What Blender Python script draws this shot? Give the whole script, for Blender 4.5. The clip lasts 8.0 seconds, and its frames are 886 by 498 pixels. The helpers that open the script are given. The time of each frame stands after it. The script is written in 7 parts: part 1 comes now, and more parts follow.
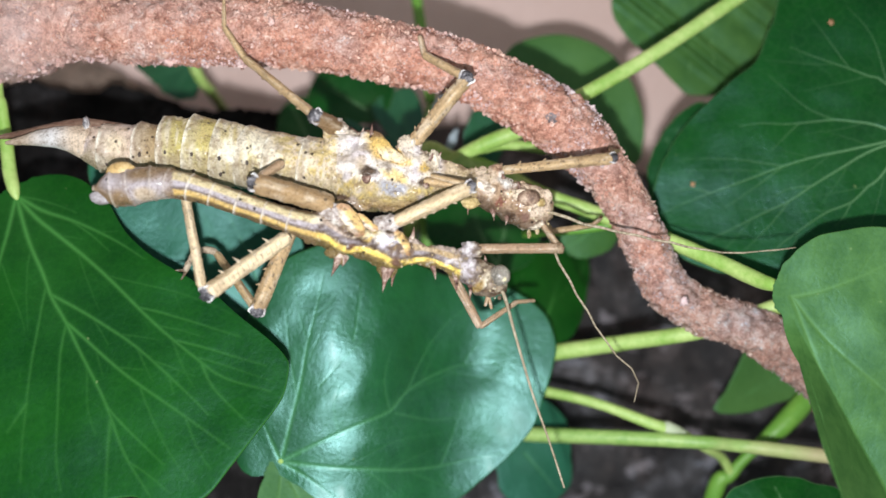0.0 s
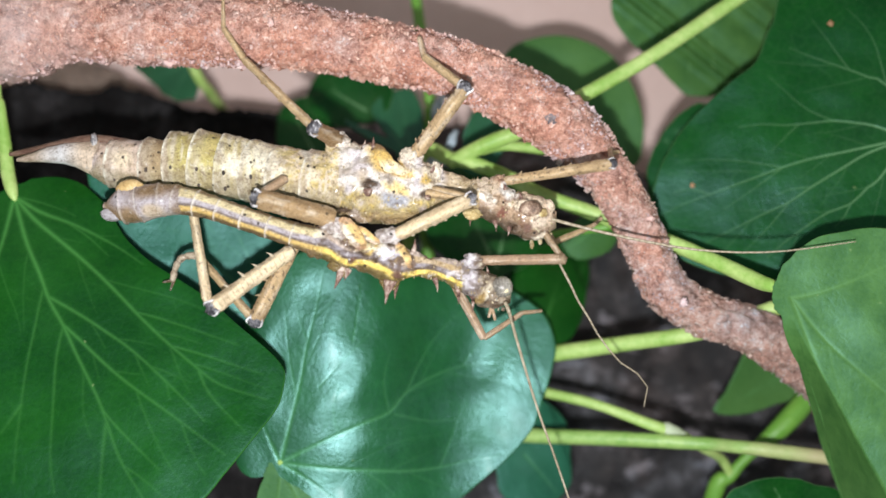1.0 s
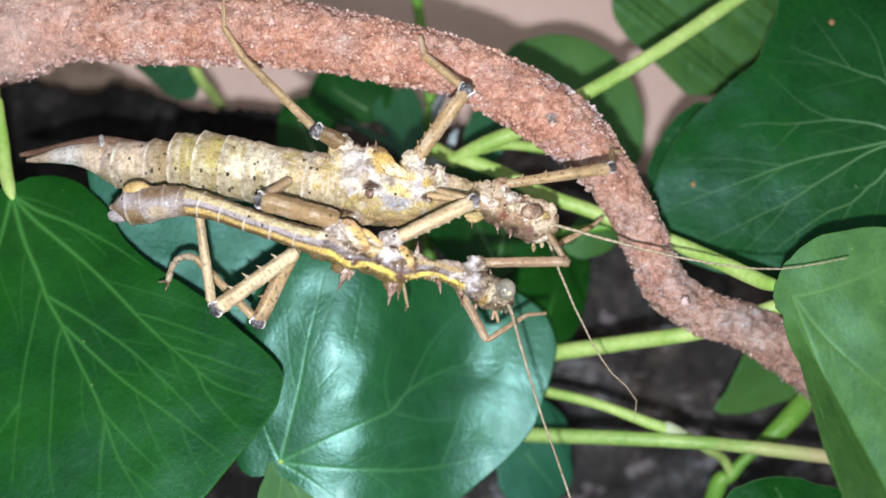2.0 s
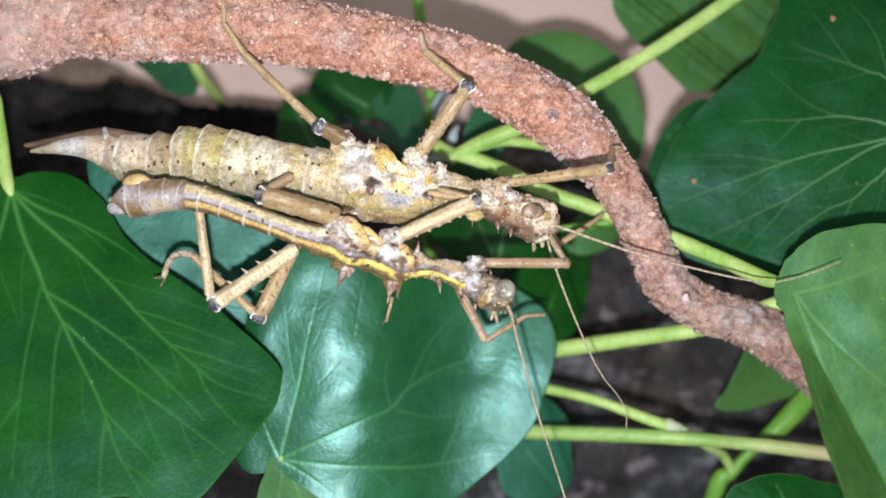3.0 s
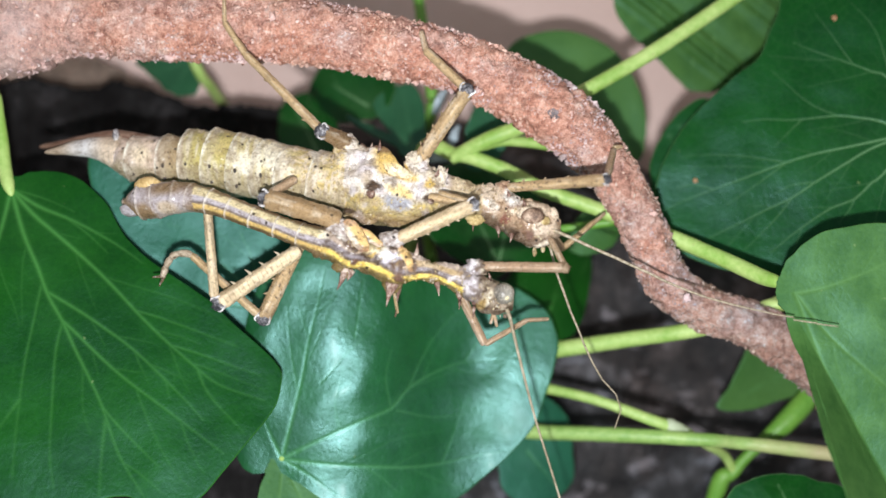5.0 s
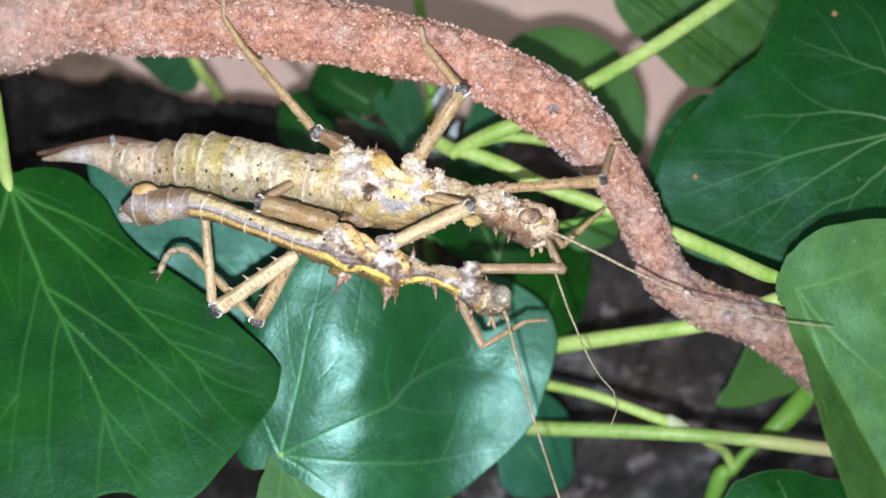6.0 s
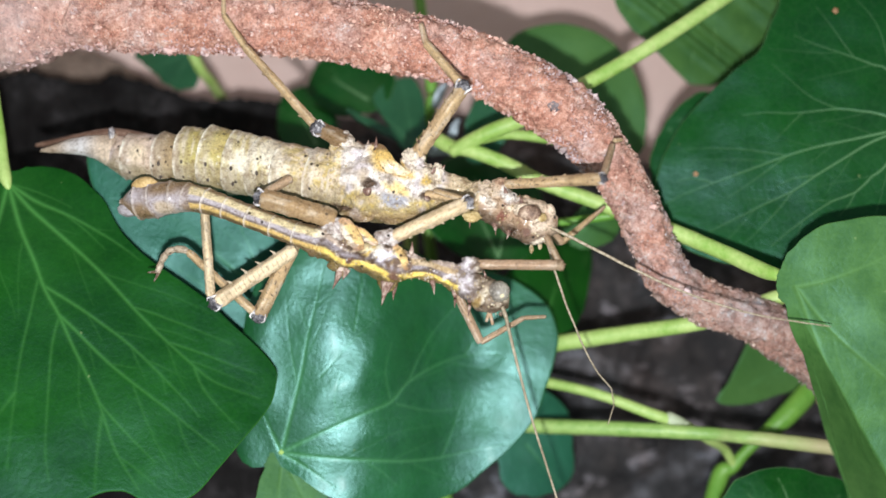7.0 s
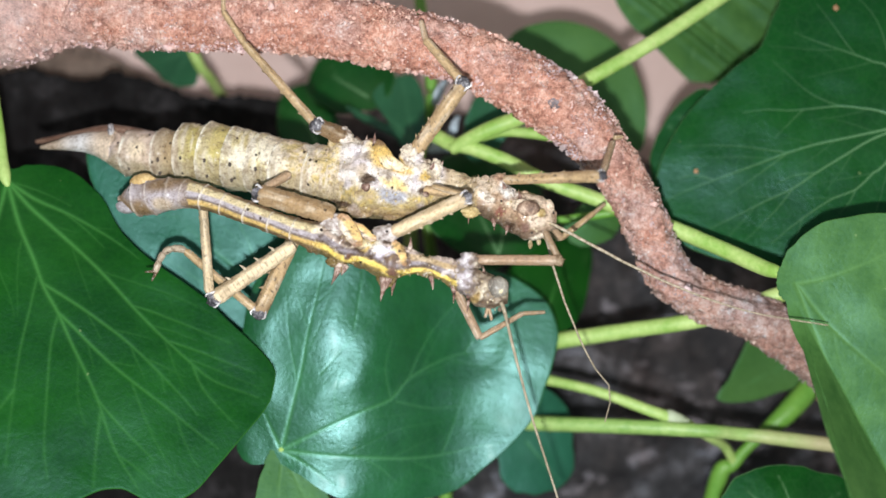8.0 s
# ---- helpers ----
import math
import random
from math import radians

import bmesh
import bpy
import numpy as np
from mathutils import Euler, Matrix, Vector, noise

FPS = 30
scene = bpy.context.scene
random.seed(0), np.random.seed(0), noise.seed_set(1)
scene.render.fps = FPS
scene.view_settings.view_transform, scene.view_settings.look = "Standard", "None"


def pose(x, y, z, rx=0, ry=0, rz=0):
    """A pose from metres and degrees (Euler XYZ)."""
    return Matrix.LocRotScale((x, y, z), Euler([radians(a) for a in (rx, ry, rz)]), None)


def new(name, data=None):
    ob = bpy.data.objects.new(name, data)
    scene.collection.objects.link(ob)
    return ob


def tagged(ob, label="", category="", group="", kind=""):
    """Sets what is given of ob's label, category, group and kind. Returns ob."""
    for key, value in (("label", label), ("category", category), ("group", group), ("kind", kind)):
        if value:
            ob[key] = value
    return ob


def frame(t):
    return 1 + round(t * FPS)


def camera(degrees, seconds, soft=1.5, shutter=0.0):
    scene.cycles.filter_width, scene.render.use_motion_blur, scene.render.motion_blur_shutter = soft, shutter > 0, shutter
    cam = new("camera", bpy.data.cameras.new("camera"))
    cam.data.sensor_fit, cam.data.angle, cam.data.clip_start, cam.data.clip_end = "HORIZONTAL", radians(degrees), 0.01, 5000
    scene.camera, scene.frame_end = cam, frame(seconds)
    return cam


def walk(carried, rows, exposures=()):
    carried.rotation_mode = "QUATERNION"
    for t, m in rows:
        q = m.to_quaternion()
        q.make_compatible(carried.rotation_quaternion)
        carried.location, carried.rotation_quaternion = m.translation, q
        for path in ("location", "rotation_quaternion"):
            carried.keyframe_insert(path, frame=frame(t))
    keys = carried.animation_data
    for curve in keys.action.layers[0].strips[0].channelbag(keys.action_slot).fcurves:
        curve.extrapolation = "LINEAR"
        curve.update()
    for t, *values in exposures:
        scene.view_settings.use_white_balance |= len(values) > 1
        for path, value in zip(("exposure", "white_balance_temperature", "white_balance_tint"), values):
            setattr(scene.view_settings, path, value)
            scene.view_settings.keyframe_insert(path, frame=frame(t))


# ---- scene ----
# All lengths below are in millimetres until the builders turn them into metres.
MM = 0.001

# ---------------------------------------------------------------- camera
cam = camera(50, 8.0, soft=1.6)
walk(cam, [
    (0, pose(0.000045, -0.151900, 0.000193, 90.0733, 0, -0.0170)),
    (0.5, pose(0.000022, -0.151850, 0.000234, 90.0886, 0, -0.0085)),
    (1, pose(0.000090, -0.151800, 0.000283, 90.1073, 0, -0.0341)),
    (1.5, pose(0.000090, -0.151800, 0.000234, 90.0886, 0, -0.0341)),
    (1.7, pose(0.000067, -0.151750, 0.000247, 90.0937, 0, -0.0256)),
    (3, pose(-0.000000, -0.151400, -0.000067, 89.9744, 0, 0.0000)),
    (3.5, pose(-0.000000, -0.151300, -0.000027, 89.9898, 0, 0.0000)),
    (4, pose(-0.000000, -0.151300, 0.000000, 90.0000, 0, 0.0000)),
    (4.5, pose(-0.000135, -0.151200, 0.000090, 90.0341, 0, 0.0511)),
    (4.7, pose(-0.000117, -0.151200, 0.000022, 90.0085, 0, 0.0443)),
    (6, pose(-0.000045, -0.151000, -0.000427, 89.8381, 0, 0.0170)),
    (6.5, pose(-0.000112, -0.150900, -0.000675, 89.7444, 0, 0.0426)),
    (7, pose(-0.000067, -0.150850, -0.000630, 89.7615, 0, 0.0256)),
    (7.5, pose(-0.000022, -0.150800, -0.000652, 89.7529, 0, 0.0085)),
    (8, pose(-0.000067, -0.150700, -0.000855, 89.6763, 0, 0.0256)),
])

cam.data.dof.use_dof = True
cam.data.dof.focus_distance = 0.149
cam.data.dof.aperture_fstop = 8.0

# ---------------------------------------------------------------- light
world = bpy.data.worlds.new("room_light")
scene.world = world
world.use_nodes = True
world.node_tree.nodes["Background"].inputs[0].default_value = (0.85, 0.97, 1.0, 1)
world.node_tree.nodes["Background"].inputs[1].default_value = 0.36

# the white lamp beside the lens, a little below it
lamp = bpy.data.lights.new("lens_lamp", "POINT")
lamp.energy = 1.55
lamp.color = (0.93, 0.955, 0.985)
lamp.shadow_soft_size = 0.0022
lamp_ob = new("lens_lamp", lamp)
lamp_ob.location = (-0.003, -0.150, -0.017)
scene.view_settings.exposure = 0.0


# ---------------------------------------------------------------- materials
def material(name):
    m = bpy.data.materials.new(name)
    m.use_nodes = True
    return m, m.node_tree, m.node_tree.nodes["Principled BSDF"]


def coords(t, scale):
    c = t.nodes.new("ShaderNodeTexCoord")
    k = t.nodes.new("ShaderNodeMapping")
    k.inputs["Scale"].default_value = scale if isinstance(scale, tuple) else (scale, scale, scale)
    t.links.new(c.outputs["Object"], k.inputs["Vector"])
    return k.outputs["Vector"]


def noise_tex(t, vec, scale, detail=6.0, rough=0.6):
    n = t.nodes.new("ShaderNodeTexNoise")
    n.inputs["Scale"].default_value = scale
    n.inputs["Detail"].default_value = detail
    n.inputs["Roughness"].default_value = rough
    t.links.new(vec, n.inputs["Vector"])
    return n.outputs["Fac"]


def ramp(t, fac, stops):
    r = t.nodes.new("ShaderNodeValToRGB")
    el = r.color_ramp.elements
    while len(el) < len(stops):
        el.new(0.5)
    for e, (p, c) in zip(el, stops):
        e.position, e.color = p, (*c, 1)
    t.links.new(fac, r.inputs["Fac"])
    return r.outputs["Color"]


def mix(t, fac, a, b, mode="MIX"):
    m = t.nodes.new("ShaderNodeMix")
    m.data_type, m.blend_type = "RGBA", mode
    for sock, v in ((m.inputs["Factor"], fac), (m.inputs[6], a), (m.inputs[7], b)):
        if isinstance(v, bpy.types.NodeSocket):
            t.links.new(v, sock)
        elif isinstance(v, tuple):
            sock.default_value = (*v, 1)
        else:
            sock.default_value = v
    return m.outputs[2]


def maths(t, op, a, b):
    m = t.nodes.new("ShaderNodeMath")
    m.operation = op
    for i, v in enumerate((a, b)):
        if isinstance(v, bpy.types.NodeSocket):
            t.links.new(v, m.inputs[i])
        else:
            m.inputs[i].default_value = v
    return m.outputs[0]


def bump(t, b, height, strength, dist):
    n = t.nodes.new("ShaderNodeBump")
    n.inputs["Strength"].default_value = strength
    n.inputs["Distance"].default_value = dist
    t.links.new(height, n.inputs["Height"])
    t.links.new(n.outputs["Normal"], b.inputs["Normal"])


def mottled(name, stops, scale, rough=0.6, spots=None, relief=0.5, depth=0.0002, fine=3000):
    """Noise-mottled surface with fine grain; spots: (colour, scale, threshold) of small dark marks."""
    m, t, b = material(name)
    v = coords(t, 1.0)
    big = noise_tex(t, v, scale, 5)
    small = noise_tex(t, v, fine, 4, 0.7)
    col = ramp(t, maths(t, "ADD", maths(t, "MULTIPLY", big, 0.72), maths(t, "MULTIPLY", small, 0.28)), stops)
    if spots:
        n = noise_tex(t, v, spots[1], 2)
        mask = ramp(t, n, [(spots[2], (0, 0, 0)), (spots[2] + 0.03, (1, 1, 1))])
        col = mix(t, mask, col, spots[0])
    t.links.new(col, b.inputs["Base Color"])
    b.inputs["Roughness"].default_value = rough
    bump(t, b, maths(t, "ADD", small, big), relief, depth)
    return m


def skin(name, stops, scale, dots=None, pale=None, rough=0.45, relief=0.8, depth=0.00022, stretch=(1, 1, 1), rings=0):
    """Insect hide: blotches and speckle; dots: (colour, share) of small round pits; pale: (colour, threshold) of crusty patches;
    rings: fine cross ridges a metre."""
    m, t, b = material(name)
    v = coords(t, stretch)
    big = noise_tex(t, v, scale, 8, 0.74)
    small = noise_tex(t, v, 2900, 4, 0.7)
    wide = noise_tex(t, v, scale * 0.28, 4, 0.6)
    f = maths(t, "ADD", maths(t, "ADD", maths(t, "MULTIPLY", big, 0.50), maths(t, "MULTIPLY", small, 0.25)), maths(t, "MULTIPLY", wide, 0.25))
    col = ramp(t, f, stops)
    height = maths(t, "ADD", small, big)
    stain = ramp(t, noise_tex(t, v, 300, 7, 0.75), [(0.38, (1, 1, 1)), (0.47, (0, 0, 0))])
    col = mix(t, maths(t, "MULTIPLY", stain, 0.55), col, stops[0][1])
    if pale:
        n = noise_tex(t, v, 520, 6, 0.75)
        col = mix(t, ramp(t, n, [(pale[1], (0, 0, 0)), (pale[1] + 0.07, (1, 1, 1))]), col, pale[0])
    if rings:
        w = t.nodes.new("ShaderNodeTexWave")
        w.bands_direction = "X"
        w.inputs["Scale"].default_value = rings * 0.314
        w.inputs["Distortion"].default_value = 1.5
        w.inputs["Detail"].default_value = 2
        w.inputs["Detail Scale"].default_value = 1.0
        t.links.new(v, w.inputs["Vector"])
        col = mix(t, maths(t, "MULTIPLY", w.outputs["Fac"], 0.14), col, stops[0][1])
        height = maths(t, "SUBTRACT", height, maths(t, "MULTIPLY", w.outputs["Fac"], 0.18))
    if dots:
        o = t.nodes.new("ShaderNodeTexVoronoi")
        o.inputs["Scale"].default_value = 620
        t.links.new(v, o.inputs["Vector"])
        pit = ramp(t, o.outputs["Distance"], [(0.13, (1, 1, 1)), (0.20, (0, 0, 0))])
        some = ramp(t, o.outputs["Color"], [(1 - dots[1], (0, 0, 0)), (1.01 - dots[1], (1, 1, 1))])
        mask = maths(t, "MULTIPLY", pit, some)
        col = mix(t, mask, col, dots[0])
    t.links.new(col, b.inputs["Base Color"])
    t.links.new(ramp(t, small, [(0.3, (rough - 0.12,) * 3), (0.7, (rough + 0.15,) * 3)]), b.inputs["Roughness"])
    bump(t, b, height, relief, depth)
    return m


def hide_material(name, marks=1.0, coat=0.22):
    """Insect hide whose ground colour lies in the mesh: mottling, brown speckle, white flecks for crust and painted
    glints, pits and fine relief over it; marks: how strong.
    """
    m, t, b = material(name)
    v = coords(t, 1.0)
    a = t.nodes.new("ShaderNodeAttribute")
    a.attribute_name = "tint"
    mid = noise_tex(t, v, 620, 8, 0.75)
    small = noise_tex(t, v, 2600, 5, 0.75)
    f = maths(t, "ADD", maths(t, "MULTIPLY", mid, 0.45), maths(t, "MULTIPLY", small, 0.55))
    col = mix(t, 1.0, a.outputs["Color"], ramp(t, f, [(0.34, (0.40, 0.32, 0.26)), (0.42, (0.76, 0.70, 0.64)), (0.49, (1.00, 0.98, 0.96)), (0.58, (1.24, 1.22, 1.20))]), "MULTIPLY")
    if marks < 1:
        col = mix(t, marks, a.outputs["Color"], col)
    speck = ramp(t, noise_tex(t, v, 1500, 3, 0.6), [(0.36, (1, 1, 1)), (0.42, (0, 0, 0))])
    col = mix(t, maths(t, "MULTIPLY", speck, 0.55 * marks), col, (0.15, 0.085, 0.045))
    stain = ramp(t, noise_tex(t, v, 380, 6, 0.7), [(0.38, (1, 1, 1)), (0.46, (0, 0, 0))])
    col = mix(t, maths(t, "MULTIPLY", stain, 0.45 * marks), col, (0.18, 0.11, 0.055))
    # near-white flecks: pale crust, and glints painted into the colour
    crust_glint = ramp(t, noise_tex(t, v, 1100, 6, 0.8), [(0.60, (0, 0, 0)), (0.65, (1, 1, 1))])
    col = mix(t, maths(t, "MULTIPLY", crust_glint, 0.55 * marks), col, (0.92, 0.89, 0.85))
    o = t.nodes.new("ShaderNodeTexVoronoi")
    o.inputs["Scale"].default_value = 640
    t.links.new(v, o.inputs["Vector"])
    pit = ramp(t, o.outputs["Distance"], [(0.13, (1, 1, 1)), (0.19, (0, 0, 0))])
    some = ramp(t, o.outputs["Color"], [(0.66, (0, 0, 0)), (0.68, (1, 1, 1))])
    mask = maths(t, "MULTIPLY", maths(t, "MULTIPLY", pit, some), marks)
    col = mix(t, mask, col, (0.025, 0.014, 0.010))
    t.links.new(col, b.inputs["Base Color"])
    rough = ramp(t, small, [(0.35, (0.20,) * 3), (0.65, (0.58,) * 3)])
    t.links.new(mix(t, crust_glint, rough, (0.14, 0.14, 0.14)), b.inputs["Roughness"])
    b.inputs["Coat Weight"].default_value = coat
    b.inputs["Coat Roughness"].default_value = 0.17
    bump(t, b, maths(t, "SUBTRACT", maths(t, "ADD", small, mid), maths(t, "MULTIPLY", mask, 0.6)), 0.9, 0.00033)
    return m


def leaf_material(name, dark, light, vein, rough=0.34, vein_gain=0.8, blotch=60, gloss=0.3, wax=0.0):
    """Waxy leaf: two greens in soft clouds, pale veins where the blade carries them."""
    m, t, b = material(name)
    v = coords(t, 1.0)
    big = noise_tex(t, v, blotch, 4)
    small = noise_tex(t, v, 1400, 3, 0.65)
    f = maths(t, "ADD", maths(t, "MULTIPLY", big, 0.7), maths(t, "MULTIPLY", small, 0.3))
    col = ramp(t, f, [(0.36, dark), (0.64, light)])
    a = t.nodes.new("ShaderNodeAttribute")
    a.attribute_name = "vein"
    col = mix(t, maths(t, "MULTIPLY", a.outputs["Fac"], vein_gain), col, vein)
    speck = ramp(t, noise_tex(t, v, 420, 2), [(0.76, (0, 0, 0)), (0.79, (1, 1, 1))])
    col = mix(t, maths(t, "MULTIPLY", speck, 0.35), col, (0.22, 0.30, 0.12))
    net = t.nodes.new("ShaderNodeTexVoronoi")
    net.feature = "DISTANCE_TO_EDGE"
    net.inputs["Scale"].default_value = 520
    warp = t.nodes.new("ShaderNodeTexNoise")
    warp.inputs["Scale"].default_value = 260
    warp.inputs["Detail"].default_value = 3
    t.links.new(v, warp.inputs["Vector"])
    shift = t.nodes.new("ShaderNodeVectorMath")
    shift.operation = "MULTIPLY_ADD"
    shift.inputs[1].default_value = (0.0035, 0.0035, 0.0035)
    t.links.new(warp.outputs["Color"], shift.inputs[0])
    t.links.new(v, shift.inputs[2])
    t.links.new(shift.outputs[0], net.inputs["Vector"])
    lines = ramp(t, net.outputs["Distance"], [(0.0, (1, 1, 1)), (0.10, (0, 0, 0))])
    col = mix(t, maths(t, "MULTIPLY", lines, 0.022), col, vein)
    t.links.new(col, b.inputs["Base Color"])
    r = ramp(t, noise_tex(t, v, 130, 5), [(0.3, (rough - 0.06,) * 3), (0.7, (rough + 0.12,) * 3)])
    t.links.new(r, b.inputs["Roughness"])
    b.inputs["Specular IOR Level"].default_value = gloss
    b.inputs["Coat Weight"].default_value = wax
    b.inputs["Coat Roughness"].default_value = 0.2
    b.inputs["Specular Tint"].default_value = (0.52, 0.98, 1.0, 1)
    groove = ramp(t, net.outputs["Distance"], [(0.0, (1, 1, 1)), (0.22, (0, 0, 0))])
    cells = maths(t, "SUBTRACT", maths(t, "MULTIPLY", noise_tex(t, v, 420, 6, 0.68), 2.6), maths(t, "MULTIPLY", groove, 0.2))
    bump(t, b, maths(t, "ADD", cells, small), 0.30, 0.00015)
    return m


def stem_material(name, low, high, rough=0.45):
    m, t, b = material(name)
    v = coords(t, 1.0)
    f = maths(t, "ADD", maths(t, "MULTIPLY", noise_tex(t, v, 110, 5), 0.65), maths(t, "MULTIPLY", noise_tex(t, v, 900, 5, 0.7), 0.35))
    col = ramp(t, f, [(0.38, low), (0.60, high)])
    scuff = ramp(t, noise_tex(t, v, 520, 6, 0.75), [(0.62, (0, 0, 0)), (0.70, (1, 1, 1))])
    col = mix(t, maths(t, "MULTIPLY", scuff, 0.35), col, (0.26, 0.20, 0.09))
    t.links.new(col, b.inputs["Base Color"])
    b.inputs["Roughness"].default_value = rough
    bump(t, b, noise_tex(t, v, 900, 4, 0.7), 0.45, 0.0003)
    return m


def grain_material(name, stops, rough=0.75):
    """Crumbs that differ from one to the next."""
    m, t, b = material(name)
    g = t.nodes.new("ShaderNodeNewGeometry")
    col = ramp(t, g.outputs["Random Per Island"], stops)
    v = coords(t, 1.0)
    col = mix(t, 0.62, col, ramp(t, noise_tex(t, v, 62, 4, 0.6), [(0.36, (0.57, 0.46, 0.49)), (0.48, (0.61, 0.37, 0.31)), (0.62, (0.70, 0.42, 0.30))]))
    where = t.nodes.new("ShaderNodeSeparateXYZ")
    t.links.new(v, where.inputs[0])
    # crumbs grey and darken towards the right end, dimmer light painted in
    right_end = ramp(t, maths(t, "ADD", maths(t, "MULTIPLY", where.outputs["X"], 12.0), maths(t, "SUBTRACT", noise_tex(t, v, 90, 4), 0.38)), [(0.25, (0, 0, 0)), (0.85, (1, 1, 1))])
    col = mix(t, right_end, col, (0.50, 0.70, 0.82), "MULTIPLY")
    t.links.new(col, b.inputs["Base Color"])
    b.inputs["Roughness"].default_value = rough
    return m


MAT_WALL = mottled("pink_plaster", [(0.35, (0.60, 0.43, 0.38)), (0.65, (0.74, 0.57, 0.52))], 25, 0.8, fine=900)
MAT_SOIL = mottled("dark_soil", [(0.35, (0.02, 0.016, 0.013)), (0.65, (0.08, 0.06, 0.05))], 120, 0.9, relief=0.9, depth=0.001, fine=900)
MAT_SLAB = mottled("dark_slate", [(0.38, (0.007, 0.007, 0.009)), (0.47, (0.018, 0.018, 0.020)), (0.55, (0.042, 0.040, 0.043)), (0.66, (0.14, 0.14, 0.155))], 130, 0.6, relief=1.0, depth=0.0012, fine=500)
nt = MAT_SLAB.node_tree
ground = nt.nodes["Principled BSDF"].inputs["Base Color"].links[0].from_socket
chips = ramp(nt, noise_tex(nt, coords(nt, (1, 1, 1.8)), 150, 5, 0.6), [(0.57, (0, 0, 0)), (0.66, (1, 1, 1))])
ground = mix(nt, maths(nt, "MULTIPLY", chips, 0.8), ground, (0.22, 0.23, 0.27))
earthy = ramp(nt, noise_tex(nt, coords(nt, 1.0), 40, 3), [(0.45, (0, 0, 0)), (0.60, (1, 1, 1))])
nt.links.new(mix(nt, maths(nt, "MULTIPLY", earthy, 0.8), ground, (1.15, 0.92, 0.80), "MULTIPLY"), nt.nodes["Principled BSDF"].inputs["Base Color"])
MAT_BROWN_BARK = mottled("brown_bark", [(0.36, (0.07, 0.050, 0.040)), (0.50, (0.20, 0.145, 0.112)), (0.66, (0.30, 0.225, 0.18))], 90, 0.85, relief=0.9, depth=0.001, fine=500)
# near-black colour standing for the shadowy dark behind the insects
MAT_SHADE_LUMP = mottled("shade_black", [(0.36, (0.008, 0.007, 0.007)), (0.50, (0.016, 0.015, 0.015)), (0.66, (0.055, 0.050, 0.052))], 110, 0.85, relief=1.0, depth=0.001, fine=600)
MAT_SHADE_LUMP.node_tree.nodes["Principled BSDF"].inputs["Specular IOR Level"].default_value = 0.08
MAT_LICHEN = mottled("dark_lichen", [(0.36, (0.09, 0.075, 0.08)), (0.60, (0.26, 0.21, 0.21))], 700, 0.8, relief=0.9)
MAT_SCAB = mottled("leaf_scab", [(0.36, (0.20, 0.09, 0.04)), (0.60, (0.42, 0.24, 0.12))], 900, 0.7)
MAT_DRY = mottled("dry_husk", [(0.36, (0.16, 0.20, 0.22)), (0.60, (0.48, 0.58, 0.64))], 300, 0.7)
MAT_BARK = skin("rusty_bark", [(0.385, (0.20, 0.085, 0.062)), (0.44, (0.44, 0.205, 0.15)), (0.50, (0.66, 0.345, 0.26)), (0.56, (0.81, 0.515, 0.415)), (0.62, (0.94, 0.80, 0.74))], 900, ((0.12, 0.06, 0.05), 0.08), ((0.66, 0.50, 0.49), 0.60), rough=0.5, relief=1.0, depth=0.0005)
nt = MAT_BARK.node_tree
ground = nt.nodes["Principled BSDF"].inputs["Base Color"].links[0].from_socket
where = nt.nodes.new("ShaderNodeSeparateXYZ")
nt.links.new(coords(nt, 1.0), where.inputs[0])
# greyer bark towards the right, with that end's weaker light in the colour
right_end = ramp(nt, maths(nt, "ADD", maths(nt, "MULTIPLY", where.outputs["X"], 12.0), maths(nt, "ADD", noise_tex(nt, coords(nt, 1.0), 90, 4), 0.72)), [(0.25, (0, 0, 0)), (0.85, (1, 1, 1))])
tone = ramp(nt, noise_tex(nt, coords(nt, 1.0), 62, 4, 0.6), [(0.38, (1.0, 1.12, 1.24)), (0.50, (1.14, 1.04, 0.98)), (0.62, (1.06, 0.92, 0.84))])
ground = mix(nt, 0.85, ground, tone, "MULTIPLY")
chalky = ramp(nt, maths(nt, "ADD", maths(nt, "MULTIPLY", where.outputs["X"], -14.0), maths(nt, "ADD", maths(nt, "MULTIPLY", noise_tex(nt, coords(nt, 1.0), 120, 4), 0.6), -1.9)), [(0.38, (0, 0, 0)), (0.75, (1, 1, 1))])
ground = mix(nt, maths(nt, "MULTIPLY", chalky, 0.4), ground, (0.80, 0.66, 0.65))
nt.links.new(mix(nt, maths(nt, "MULTIPLY", right_end, 0.9), ground, (0.68, 0.91, 1.06), "MULTIPLY"), nt.nodes["Principled BSDF"].inputs["Base Color"])
MAT_CRUMB = grain_material("bark_crumb", [(0.0, (0.22, 0.10, 0.075)), (0.3, (0.50, 0.27, 0.215)), (0.7, (0.74, 0.49, 0.42)), (0.95, (0.84, 0.64, 0.54)), (1.0, (0.94, 0.86, 0.80))], 0.5)
MAT_LEAF = leaf_material("ivy_green", (0.0021, 0.036, 0.0023), (0.0068, 0.067, 0.0044), (0.070, 0.25, 0.052), rough=0.44, gloss=0.18, vein_gain=0.72, blotch=90)
MAT_LEAF_MID = leaf_material("ivy_green_glossy", (0.002, 0.046, 0.006), (0.007, 0.082, 0.012), (0.070, 0.24, 0.080), rough=0.36, gloss=0.78, vein_gain=0.68, blotch=110, wax=0.03)
MAT_LEAF_BLUE = leaf_material("ivy_green_bluish", (0.006, 0.055, 0.026), (0.015, 0.10, 0.05), (0.06, 0.20, 0.08), rough=0.42, gloss=0.5)
